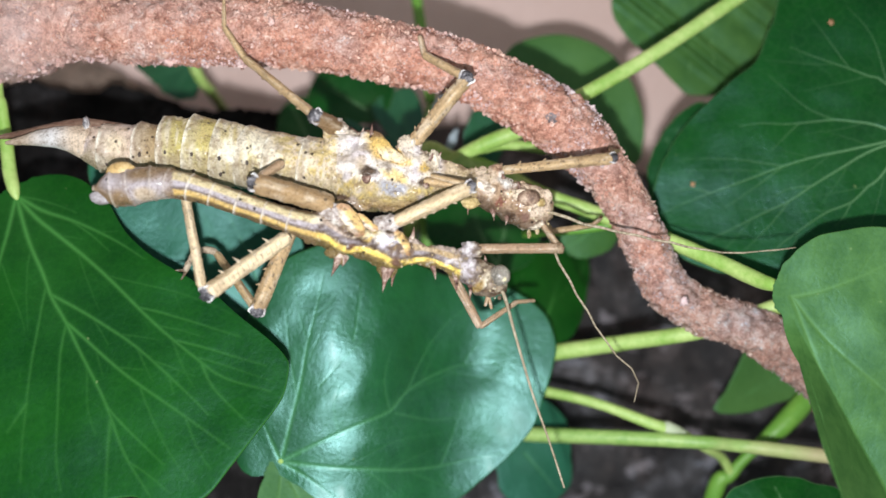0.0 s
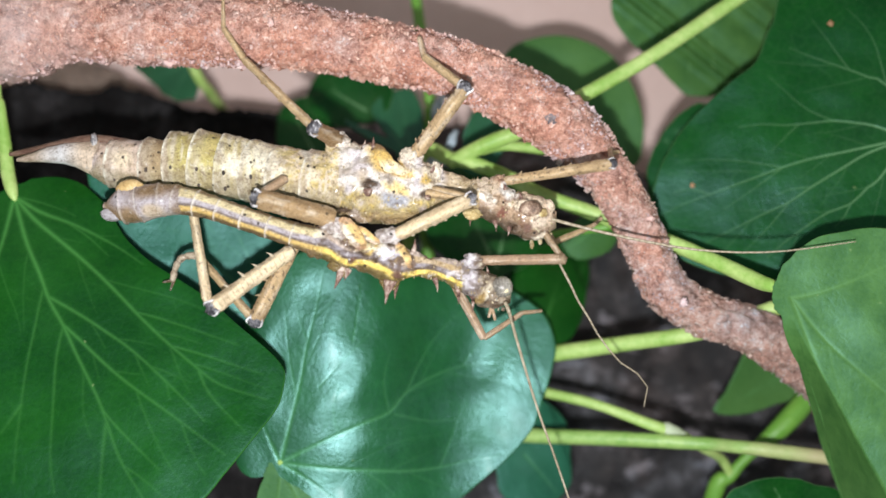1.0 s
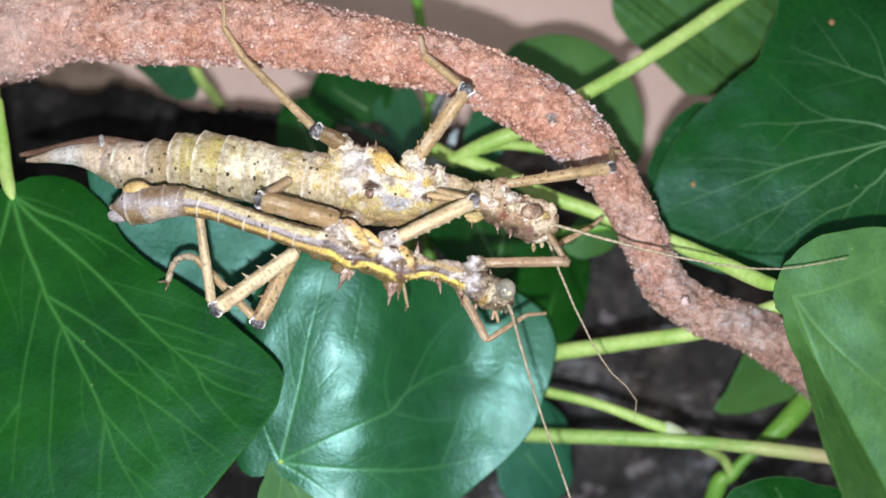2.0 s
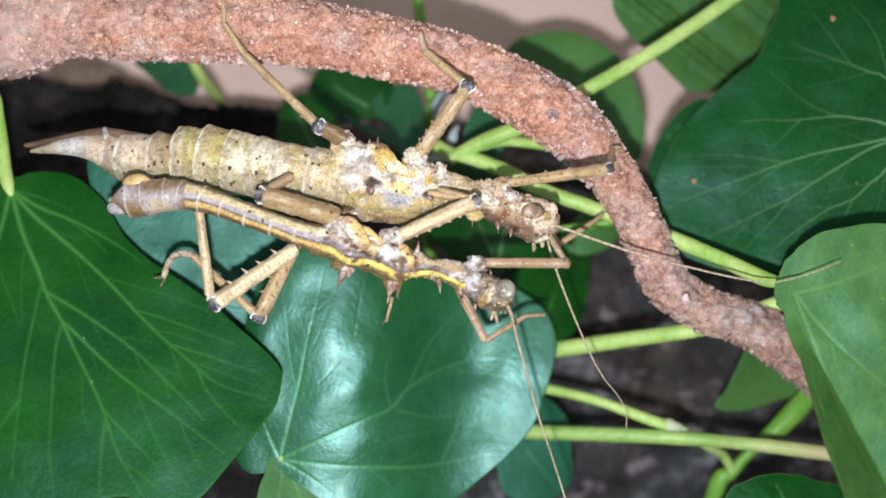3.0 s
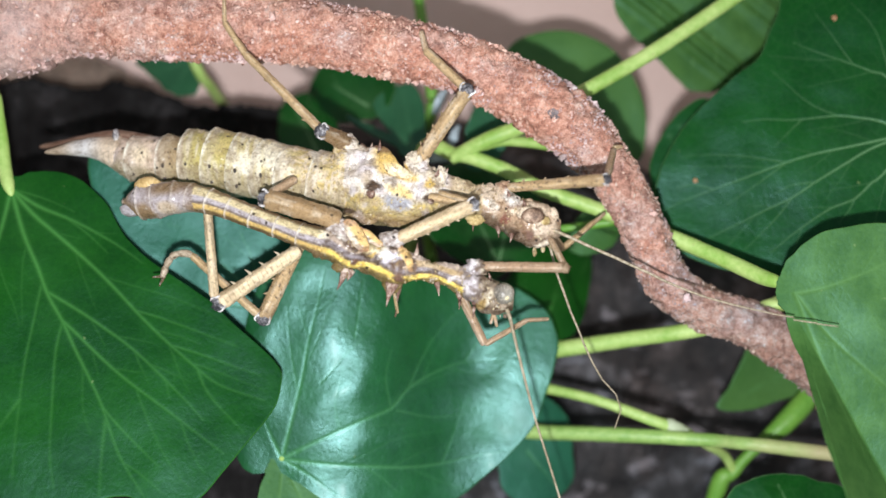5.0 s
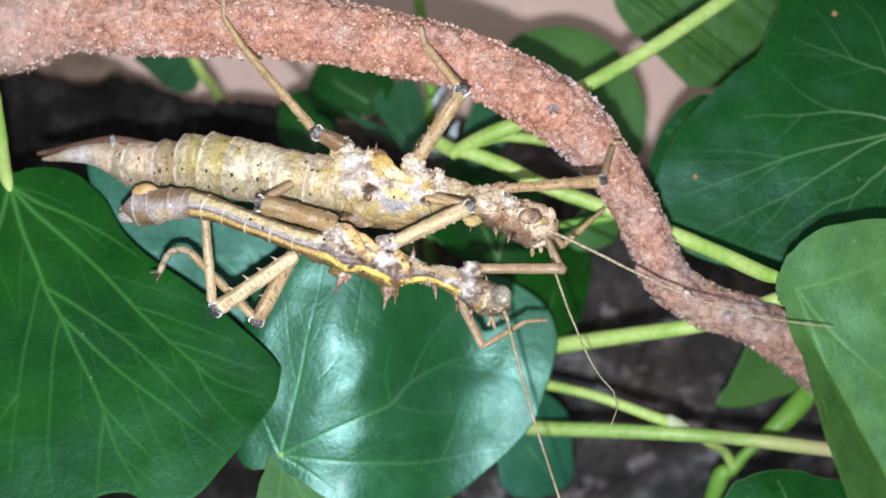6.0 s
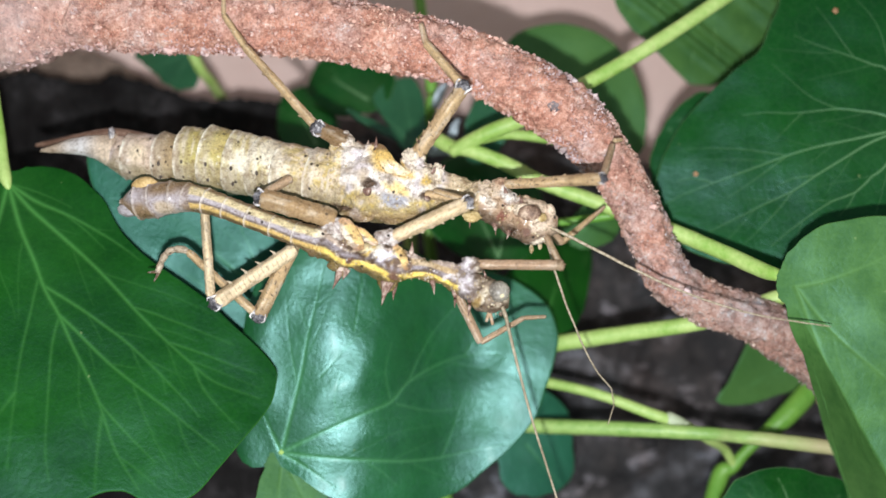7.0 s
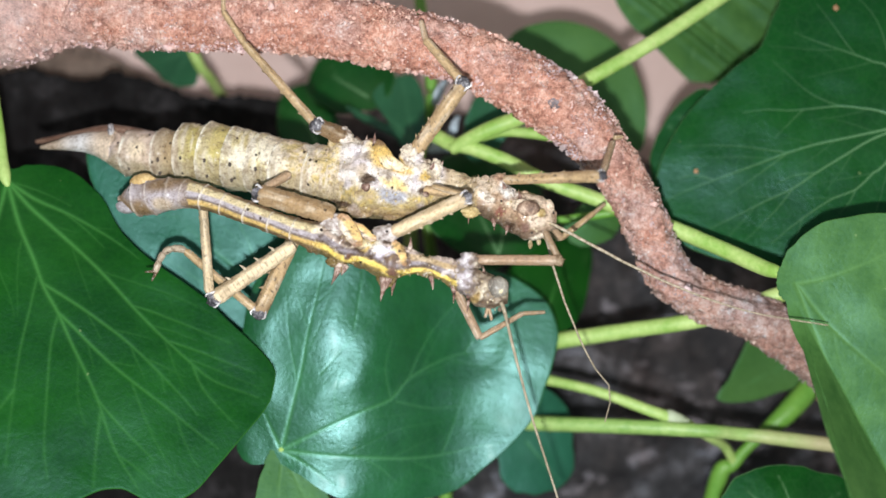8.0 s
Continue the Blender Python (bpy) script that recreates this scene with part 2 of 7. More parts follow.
MAT_LEAF_DARK = leaf_material("ivy_green_deep", (0.002, 0.036, 0.003), (0.006, 0.066, 0.006), (0.20, 0.38, 0.18), rough=0.38, gloss=0.24, vein_gain=0.66, blotch=85)
MAT_LEAF_PALE = leaf_material("ivy_green_pale", (0.032, 0.095, 0.018), (0.063, 0.152, 0.033), (0.105, 0.225, 0.06), rough=0.5, vein_gain=0.55, blotch=210)
MAT_LEAF_BACK = leaf_material("ivy_green_shade", (0.040, 0.11, 0.024), (0.070, 0.16, 0.038), (0.09, 0.24, 0.08), rough=0.42)
# duskier leaf green that carries the back leaves' shade in its colour
MAT_LEAF_SHADE = leaf_material("ivy_green_partly_shaded", (0.009, 0.052, 0.017), (0.026, 0.105, 0.040), (0.05, 0.16, 0.07), rough=0.32, gloss=0.6)
MAT_VEIN = stem_material("leaf_vein", (0.06, 0.17, 0.035), (0.11, 0.24, 0.06))
MAT_VEIN_PALE = stem_material("leaf_vein_pale", (0.10, 0.24, 0.06), (0.16, 0.32, 0.10))
MAT_STEM = stem_material("ivy_stem", (0.24, 0.42, 0.075), (0.48, 0.62, 0.21), 0.5)
MAT_STEM_DEEP = stem_material("ivy_stem_deep", (0.10, 0.27, 0.03), (0.16, 0.35, 0.05))
MAT_NODE = stem_material("stem_node", (0.35, 0.42, 0.25), (0.5, 0.55, 0.4), 0.6)
MAT_STEM_OLD = stem_material("ivy_stem_browning", (0.20, 0.36, 0.08), (0.40, 0.56, 0.18))
nt = MAT_STEM_OLD.node_tree
ground = nt.nodes["Principled BSDF"].inputs["Base Color"].links[0].from_socket
where = nt.nodes.new("ShaderNodeSeparateXYZ")
nt.links.new(coords(nt, 1.0), where.inputs[0])
right_end = ramp(nt, maths(nt, "ADD", maths(nt, "MULTIPLY", where.outputs["X"], 20.0), maths(nt, "MULTIPLY", noise_tex(nt, coords(nt, 1.0), 160, 4), 0.5)), [(0.30, (0, 0, 0)), (0.75, (1, 1, 1))])
nt.links.new(mix(nt, maths(nt, "MULTIPLY", right_end, 0.85), ground, (0.46, 0.36, 0.22)), nt.nodes["Principled BSDF"].inputs["Base Color"])


# ---------------------------------------------------------------- mesh helpers
def mesh_of(name, bm, mats, smooth=True):
    me = bpy.data.meshes.new(name)
    bm.to_mesh(me)
    bm.free()
    for m in mats if isinstance(mats, (list, tuple)) else [mats]:
        me.materials.append(m)
    if smooth:
        me.polygons.foreach_set("use_smooth", [True] * len(me.polygons))
    return me


def part(name, bm, mat, parent=None, label="", smooth=True):
    """One mesh object out of a bmesh in metres, under a thing or a part."""
    ob = new(name, mesh_of(name, bm, mat, smooth))
    if parent:
        ob.parent = parent
    return tagged(ob, label)


def spline(ctrl, step):
    """Catmull-Rom points through rows of numbers, about one a step along."""
    P = np.array(ctrl, float)
    P = np.vstack([2 * P[0] - P[1], P, 2 * P[-1] - P[-2]])
    out = []
    for i in range(1, len(P) - 2):
        a, b, c, d = P[i - 1:i + 3]
        n = max(2, int(np.linalg.norm((c - b)[:3]) / step))
        for s in np.arange(n) / n:
            out.append(0.5 * (2 * b + (c - a) * s + (2 * a - 5 * b + 4 * c - d) * s * s + (3 * b - a - 3 * c + d) * s ** 3))
    out.append(P[-2])
    return np.array(out)


def sweep(ctrl, seg=14, step=1.0, rough=0.0, freq=0.5, squash=1.0, bands=None, taper_ends=True, offset=(0, 0, 0), tint=None):
    """A tube in metres through rows (x, y, z, r) in mm. rough: bumps in mm; bands: [(from degrees, slot)] round it,
    0 facing the viewer and 90 on top; tint: a colour by place (mm), kept in the mesh."""
    S = spline(ctrl, step)
    n = len(S)
    T = np.gradient(S[:, :3], axis=0)
    T /= np.linalg.norm(T, axis=1)[:, None] + 1e-9
    bm = bmesh.new()
    layer = bm.verts.layers.float_color.new("tint") if tint else None
    rings = []
    for i in range(n):
        t = T[i]
        f = np.array([0, -1.0, 0]) + t * t[1]
        if np.linalg.norm(f) < 0.15:
            f = np.array([1.0, 0, 0]) - t * t[0]
        f /= np.linalg.norm(f)
        u = np.cross(t, f)
        if u[2] < -1e-6 or (abs(u[2]) < 1e-6 and u[0] < 0):
            u = -u
        ring = []
        for k in range(seg):
            a = 2 * math.pi * k / seg
            d = math.cos(a) * f * squash + math.sin(a) * u
            r = S[i, 3]
            p = S[i, :3] + d * r
            if rough:
                v = Vector(p) * freq
                r += rough * (noise.noise(v) + 0.5 * noise.noise(v * 2.7) + 0.35 * noise.noise(v * 6.1))
                p = S[i, :3] + d * r
            ring.append(bm.verts.new((Vector(p) - Vector(offset)) * MM))
            if tint:
                ring[-1][layer] = (*tint(p), 1)
        rings.append(ring)
    for i in range(n - 1):
        for k in range(seg):
            q = (k + 1) % seg
            face = bm.faces.new((rings[i][k], rings[i][q], rings[i + 1][q], rings[i + 1][k]))
            if bands:
                a = (360 * (k + 0.5) / seg + 180) % 360 - 180
                wob = 9 * noise.noise(Vector(S[i, :3]) * 0.35)
                for lo, slot in bands:
                    if a + wob >= lo:
                        face.material_index = slot
    for ring, sgn, i in ((rings[0], -1, 0), (rings[-1], 1, n - 1)):
        tip = S[i, :3] + T[i] * sgn * S[i, 3] * (0.6 if taper_ends else 0.0)
        c = bm.verts.new((Vector(tip) - Vector(offset)) * MM)
        if tint:
            c[layer] = (*tint(tip), 1)
        for k in range(seg):
            bm.faces.new((ring[k], ring[(k + 1) % seg], c))
    bmesh.ops.recalc_face_normals(bm, faces=bm.faces)
    return bm


def slab_box(lo, hi, cuts=0):
    bm = bmesh.new()
    bmesh.ops.create_cube(bm, size=1.0)
    for v in bm.verts:
        v.co = Vector([(lo[i] + (hi[i] - lo[i]) * (v.co[i] + 0.5)) * MM for i in range(3)])
    bmesh.ops.bevel(bm, geom=list(bm.edges), offset=0.0006, segments=2, affect="EDGES")
    return bm


def empty(name, at=(0, 0, 0)):
    ob = new(name)
    ob.empty_display_size = 0.005
    ob.location = Vector(at) * MM
    return ob


# ---------------------------------------------------------------- the open-fronted case
def structure(name, lo, hi, mat, label):
    ob = part(name, slab_box(lo, hi), mat, None, label, smooth=False)
    return tagged(ob, category=name.split("_")[0], kind="structure")


structure("wall_back", (-200, 72, -130), (200, 80, 170), MAT_WALL, "plain dusky pink back wall behind the plants")
structure("wall_left", (-208, -40, -130), (-200, 80, 170), MAT_WALL, "plain dusky pink side wall")
structure("wall_right", (200, -40, -130), (208, 80, 170), MAT_WALL, "plain dusky pink side wall")
structure("floor", (-208, -40, -138), (208, 80, -130), MAT_SOIL, "dark crumbly soil floor")
structure("ceiling", (-208, -40, 170), (208, 80, 178), MAT_WALL, "plain dusky pink top panel")


def rock_slab():
    """Dark standing slab with a ragged top, leaning on the back wall."""
    bm = bmesh.new()
    nx, nz = 170, 90
    front, back = [], []
    top_at = [(-200, 30), (-104, 35), (-62, 34), (-50, 31), (-40, 30), (-26, 29), (-10, 29), (6, 28), (16, 26), (32, 25), (42, 19), (80, 17), (200, 12)]
    for i in range(nx + 1):
        x = -195 + 390 * i / nx
        top = np.interp(x, [a for a, _ in top_at], [b for _, b in top_at]) + 2.6 * noise.noise(Vector((x * 0.12, 3, 0))) + 1.5 * noise.noise(Vector((x * 0.4, 7, 0)))
        cf, cb = [], []
        for j in range(nz + 1):
            z = -130.0 + (top + 130.0) * j / nz
            v = Vector((x * 0.045, 0, z * 0.045))
            y = 48 + 10 * (z + 130) / 170 + 5 * noise.noise(v) + 2.2 * noise.noise(v * 3.1) + 0.9 * noise.noise(v * 8.7)
            if j > nz - 4:
                y += 0.8 * (j - nz + 4) ** 1.5
            cf.append(bm.verts.new(Vector((x, y, z)) * MM))
            cb.append(bm.verts.new(Vector((x, 71, z)) * MM))
        front.append(cf)
        back.append(cb)
    for i in range(nx):
        for j in range(nz):
            bm.faces.new((front[i][j], front[i + 1][j], front[i + 1][j + 1], front[i][j + 1]))
            bm.faces.new((back[i][j], back[i][j + 1], back[i + 1][j + 1], back[i + 1][j]))
        bm.faces.new((front[i][nz], front[i + 1][nz], back[i + 1][nz], back[i][nz]))
        bm.faces.new((front[i + 1][0], front[i][0], back[i][0], back[i + 1][0]))
    for i in (0, nx):
        for j in range(nz):
            bm.faces.new((front[i][j], front[i][j + 1], back[i][j + 1], back[i][j]))
    bmesh.ops.recalc_face_normals(bm, faces=bm.faces)
    ob = part("rock_slab", bm, MAT_SLAB, None, "dark grey mottled stone slab with a ragged top edge")
    return tagged(ob, category="rock")



def shade_lump():
    """Nearly black lump with a crumbling top, added before the slab to stand for shadowy dark."""
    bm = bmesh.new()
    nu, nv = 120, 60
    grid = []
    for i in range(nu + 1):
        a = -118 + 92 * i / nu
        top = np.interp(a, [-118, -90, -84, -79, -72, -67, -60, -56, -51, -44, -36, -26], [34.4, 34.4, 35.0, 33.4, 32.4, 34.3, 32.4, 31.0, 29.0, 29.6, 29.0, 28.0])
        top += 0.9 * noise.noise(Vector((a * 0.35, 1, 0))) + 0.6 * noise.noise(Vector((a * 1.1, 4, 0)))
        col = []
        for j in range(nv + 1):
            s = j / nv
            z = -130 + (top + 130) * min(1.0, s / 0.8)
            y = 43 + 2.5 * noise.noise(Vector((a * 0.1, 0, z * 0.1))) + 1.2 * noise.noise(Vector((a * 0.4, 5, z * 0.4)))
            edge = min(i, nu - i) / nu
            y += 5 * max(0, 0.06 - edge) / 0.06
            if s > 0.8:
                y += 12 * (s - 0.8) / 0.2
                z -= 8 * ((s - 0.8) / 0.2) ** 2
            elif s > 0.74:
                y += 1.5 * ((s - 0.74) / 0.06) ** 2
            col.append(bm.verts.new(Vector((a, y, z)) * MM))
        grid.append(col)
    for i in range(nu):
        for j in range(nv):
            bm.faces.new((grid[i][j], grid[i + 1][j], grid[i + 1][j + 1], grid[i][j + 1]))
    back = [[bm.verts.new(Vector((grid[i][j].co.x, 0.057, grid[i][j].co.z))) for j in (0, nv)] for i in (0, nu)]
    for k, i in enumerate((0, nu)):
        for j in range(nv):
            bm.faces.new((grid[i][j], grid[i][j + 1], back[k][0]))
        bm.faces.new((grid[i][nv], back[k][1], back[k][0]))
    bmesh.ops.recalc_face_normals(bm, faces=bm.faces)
    ob = part("shade_lump", bm, MAT_SHADE_LUMP, None, "nearly black crumbling lump added for the shadowy background")
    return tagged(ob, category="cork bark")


def bark_piece():
    """Weathered brown bark behind the added dark lump, its right end sloping down."""
    bm = bmesh.new()
    nu, nv = 90, 40
    grid = []
    for i in range(nu + 1):
        x = -116 + 72 * i / nu
        top = np.interp(x, [-116, -98, -77, -71, -65, -55, -48, -44], [44, 43.0, 42.0, 39.0, 35.6, 30.6, 26, 24]) + 0.7 * noise.noise(Vector((x * 0.3, 2, 0))) + 0.5 * noise.noise(Vector((x * 0.9, 8, 0)))
        col = []
        for j in range(nv + 1):
            s = j / nv
            z = -130 + (top + 130) * min(1.0, s / 0.85)
            y = 58 + 1.6 * noise.noise(Vector((x * 0.09, 3, z * 0.09))) + 0.7 * noise.noise(Vector((x * 0.3, 6, z * 0.3)))
            if s > 0.85:
                y += 8 * (s - 0.85) / 0.15
                z -= 5 * ((s - 0.85) / 0.15) ** 2
            col.append(bm.verts.new(Vector((x, y, z)) * MM))
        grid.append(col)
    for i in range(nu):
        for j in range(nv):
            bm.faces.new((grid[i][j], grid[i + 1][j], grid[i + 1][j + 1], grid[i][j + 1]))
    for i in (0, nu):
        foot = bm.verts.new(Vector((grid[i][0].co.x, 0.067, grid[i][0].co.z)))
        for j in range(nv):
            bm.faces.new((grid[i][j], grid[i][j + 1], foot))
    bmesh.ops.recalc_face_normals(bm, faces=bm.faces)
    ob = part("bark_piece", bm, MAT_BROWN_BARK, None, "weathered brown piece of bark behind the added black lump")
    return tagged(ob, category="bark")


rock_slab()
shade_lump()
bark_piece()


# ---------------------------------------------------------------- the branch
def crumbs(ctrl, count, size, seed, lift=0.0, rim=False):
    """Loose angular grains over a branch, one mesh; rim: only along its upper and lower edges."""
    rng = np.random.default_rng(seed)
    S = spline(ctrl, 0.5)
    T = np.gradient(S[:, :3], axis=0)
    T /= np.linalg.norm(T, axis=1)[:, None]
    verts, faces = [], []
    base = np.array([(1, 0, 0), (-1, 0, 0), (0, 1, 0), (0, -1, 0), (0, 0, 1), (0, 0, -1)], float)
    tri = [(0, 2, 4), (2, 1, 4), (1, 3, 4), (3, 0, 4), (2, 0, 5), (1, 2, 5), (3, 1, 5), (0, 3, 5)]
    for _ in range(count):
        i = rng.integers(len(S))
        worn = np.clip((S[i, 0] - 22) / 30, 0, 1)
        if rng.random() < 0.6 * worn:
            continue
        f = np.array([0, -1.0, 0]) + T[i] * T[i][1]
        f /= np.linalg.norm(f)
        u = np.cross(T[i], f)
        a = rng.choice((-1, 1)) * rng.uniform(1.15, 1.75) if rim else rng.uniform(-1.65, 1.65)
        d = math.cos(a) * f + math.sin(a) * u
        s = size * (1 - 0.35 * worn) * min(2.0, rng.lognormal(-0.1, 0.6))
        p = S[i, :3] + T[i] * rng.uniform(-0.5, 0.5) + d * (S[i, 3] * (1.0 + rng.uniform(-0.02, 0.05)) + lift)
        q = base * s * rng.uniform(0.3, 1.5, 3)
        ang = rng.uniform(0, 6.28)
        c, z = math.cos(ang), math.sin(ang)
        q = q @ np.array([(c, 0, z), (0, 1, 0), (-z, 0, c)]) @ np.array([(1, 0, 0), (0, z, c), (0, -c, z)])
        n = len(verts)
        verts += [tuple((p + k + rng.normal(0, 0.22 * s, 3)) * MM) for k in q]
        faces += [tuple(n + k for k in t) for t in tri]
    me = bpy.data.meshes.new("crumbs")
    me.from_pydata(verts, [], faces)
    me.materials.append(MAT_CRUMB)
    return me


BRANCH = [(-200, 10, 52, 6.6), (-102.71, 8.00, 36.10, 6.82), (-73.82, 7.00, 36.06, 7.36), (-68.0, 6.50, 36.9, 6.9), (-62.2, 6.00, 37.9, 5.9), (-51.50, 5.00, 36.81, 5.58), (-38.49, 5.00, 36.53, 5.48), (-26.40, 5.00, 35.88, 5.30), (-17.11, 5.00, 34.49, 4.93), (-7.81, 5.00, 32.63, 4.83),
          (1.49, 5.00, 30.59, 4.56), (8.92, 5.00, 27.52, 4.65), (16.36, 5.00, 23.33, 5.02), (21.94, 5.00, 19.15, 4.83), (26.96, 5.00, 13.11, 3.90), (31.62, 6.00, 6.17, 3.56), (34.46, 7.00, 0.09, 3.58),
          (37.71, 8.00, -6.16, 3.70), (43.95, 9.00, -10.30, 3.53), (50.94, 10.00, -12.57, 3.74), (57.05, 11.00, -15.93, 4.05), (62.74, 12.00, -20.30, 3.89), (69.97, 13.00, -29.22, 3.91), (84, 14, -70, 4.4), (92, 16, -131, 5.0)]


def build_branch():
    base = empty("branch", (92, 16, -130))
    bm = sweep(BRANCH, seg=72, step=0.42, rough=0.95, freq=0.5, offset=(92, 16, -130))
    part("bark", bm, MAT_BARK, base)
    for name, count, size, seed, lift, rim in (("fine_crumb", 30000, 0.13, 3, 0.04, False), ("coarse_crumb", 2200, 0.20, 4, 0.0, False), ("ragged_crumb", 5200, 0.20, 6, 0.2, True), ("ragged_flake", 700, 0.33, 7, 0.1, True)):
        ob = new(name, crumbs(BRANCH, count, size, seed, lift, rim))
        ob.parent = base
        ob.matrix_parent_inverse = Matrix.Translation(-base.location)
        tagged(ob, "loose rusty and pale bark crumbs", kind="stuff")
    # larger flakes and a dark lichen patch
    rng = random.Random(5)
    for at, r, st, m in (((18.0, 0.5, 22.0), 1.35, (1.2, 0.3, 1.0), MAT_LICHEN), ((-9.1, 2.2, 28.0), 0.9, (1, 0.9, 1), MAT_CRUMB), ((34.0, 3.0, 5.6), 0.8, (1.2, 1, 0.9), MAT_CRUMB), ((10.3, 3.6, 31.0), 1.0, (1.1, 1, 0.9), MAT_CRUMB),
                         ((5.8, 3.2, 32.8), 0.9, (1, 1, 1), MAT_CRUMB), ((9.8, 4.2, 22.6), 1.9, (1.1, 1, 1.0), MAT_BARK), ((12.6, 4.2, 20.6), 1.5, (1.2, 1, 0.8), MAT_BARK), ((-44.6, 3.4, 30.9), 1.0, (1.5, 1, 0.8), MAT_CRUMB), ((-55.0, 0.3, 34.0), 0.7, (1.4, 0.6, 0.8), MAT_CRUMB), ((-67.3, 4.3, 29.6), 0.7, (1.5, 0.8, 0.7), MAT_CRUMB), ((-27.3, -0.3, 36.8), 0.7, (1, 0.7, 1.4), MAT_CRUMB), ((39.0, 1.2, -8.0), 0.9, (1, 0.6, 1), MAT_CRUMB)):
        bm = bmesh.new()
        bmesh.ops.create_icosphere(bm, subdivisions=3, radius=1.0)
        for q in bm.verts:
            n = q.co.normalized()
            k = (0.7 if m is not MAT_LICHEN else 1.0) * r * (1 + 0.7 * noise.noise(n * 2.2 + Vector(at)) + 0.5 * noise.noise(n * 5 + Vector(at)))
            q.co = Vector([(at[i] + n[i] * k * st[i]) * MM for i in range(3)]) - base.location
        part("bark_flake", bm, m, base)
    tagged(base, "curved rusty brown branch with crumbly flaking bark", "branch")


build_branch()


# ---------------------------------------------------------------- ivy
def outline(ctrl):
    """Radius by angle, a smooth closed curve through (degrees, mm)."""
    a = np.array([c[0] for c in ctrl], float)
    r = np.array([c[1] for c in ctrl], float)
    a3 = np.concatenate([a - 360, a, a + 360])
    r3 = np.concatenate([r, r, r])
    m = np.zeros(len(a3))
    sl = np.diff(r3) / np.maximum(np.diff(a3), 0.5)
    m[1:-1] = np.where(sl[1:] * sl[:-1] > 0, 2 * sl[1:] * sl[:-1] / (sl[1:] + sl[:-1] + 1e-12 * np.sign(sl[1:])), 0.25 * (sl[1:] + sl[:-1]))

    def radius(deg):
        deg = (np.asarray(deg, float) + 180) % 360 - 180
        i = np.clip(np.searchsorted(a3, deg) - 1, 0, len(a3) - 2)
        h = np.maximum(a3[i + 1] - a3[i], 0.5)
        s = (deg - a3[i]) / h
        return ((2 * s ** 3 - 3 * s ** 2 + 1) * r3[i] + (s ** 3 - 2 * s ** 2 + s) * h * m[i]
                + (-2 * s ** 3 + 3 * s ** 2) * r3[i + 1] + (s ** 3 - s ** 2) * h * m[i + 1])
    return radius


def vein_net(radius, mains, rng, sides=()):
    """Side veins that leave the main ones at a slant and bow towards the tip: rows of (x0, y0, x1, y1, width)."""
    segs = []

    def inside(p):
        return math.hypot(*p) < 0.97 * radius(math.degrees(math.atan2(p[1], p[0])))

    def run(pts, w0, w1):
        for i in range(len(pts) - 1):
            f = i / max(1, len(pts) - 1)
            segs.append((*pts[i], *pts[i + 1], w0 + (w1 - w0) * f))
    lines = [spline([(x, y, 0.0) for x, y in pts], 1.5)[:, :2] for pts in (*mains, *sides)]
    for n, S in enumerate(lines):
        others = np.vstack([L for L in lines if L is not S] or [np.full((1, 2), 1e6)])
        if n < len(mains):
            run(S, 0.38 if abs(S[0]).sum() < 0.1 else 0.24, 0.06)
        else:
            run(S, 0.14, 0.04)
        if n >= len(mains):
            continue
        total = len(S)
        k = int(rng.integers(4, 7))
        side = 1 if rng.random() < 0.5 else -1
        while k < total - 3:
            d = S[min(k + 1, total - 1)] - S[k - 1]
            ang = math.atan2(d[1], d[0]) + side * radians(rng.uniform(25, 34))
            length = (total - k) * 1.5 * rng.uniform(0.8, 1.15) + 4
            p, line = np.array(S[k]), [np.array(S[k])]
            drift = rng.normal(0, 0.004)
            for _ in range(int(length / 1.0)):
                ang += -side * 0.016 + drift + rng.normal(0, 0.035)
                p = p + np.array((math.cos(ang), math.sin(ang)))
                if not inside(p) or (len(line) > 2 and np.min(np.hypot(*(others - p).T)) < 1.5):
                    break
                line.append(p)
            if len(line) > 3:
                run(line, *((0.075, 0.02) if sides else (0.12, 0.04)))
                for j in range(5, len(line) - 2, int(rng.integers(6, 9))):
                    q, twig = line[j], [line[j]]
                    way = line[j + 1] - line[j]
                    a2 = math.atan2(way[1], way[0]) + rng.choice((-1, 1)) * radians(rng.uniform(38, 60))
                    for _ in range(int(rng.integers(3, 9))):
                        a2 += rng.normal(0, 0.10)
                        q = q + np.array((math.cos(a2), math.sin(a2)))
                        if not inside(q):
                            break
                        twig.append(q)
                    run(twig, 0.015, 0.005)
            side = -side
            k += int(rng.integers(2, 5) if sides else rng.integers(6, 11))
    return np.array(segs)


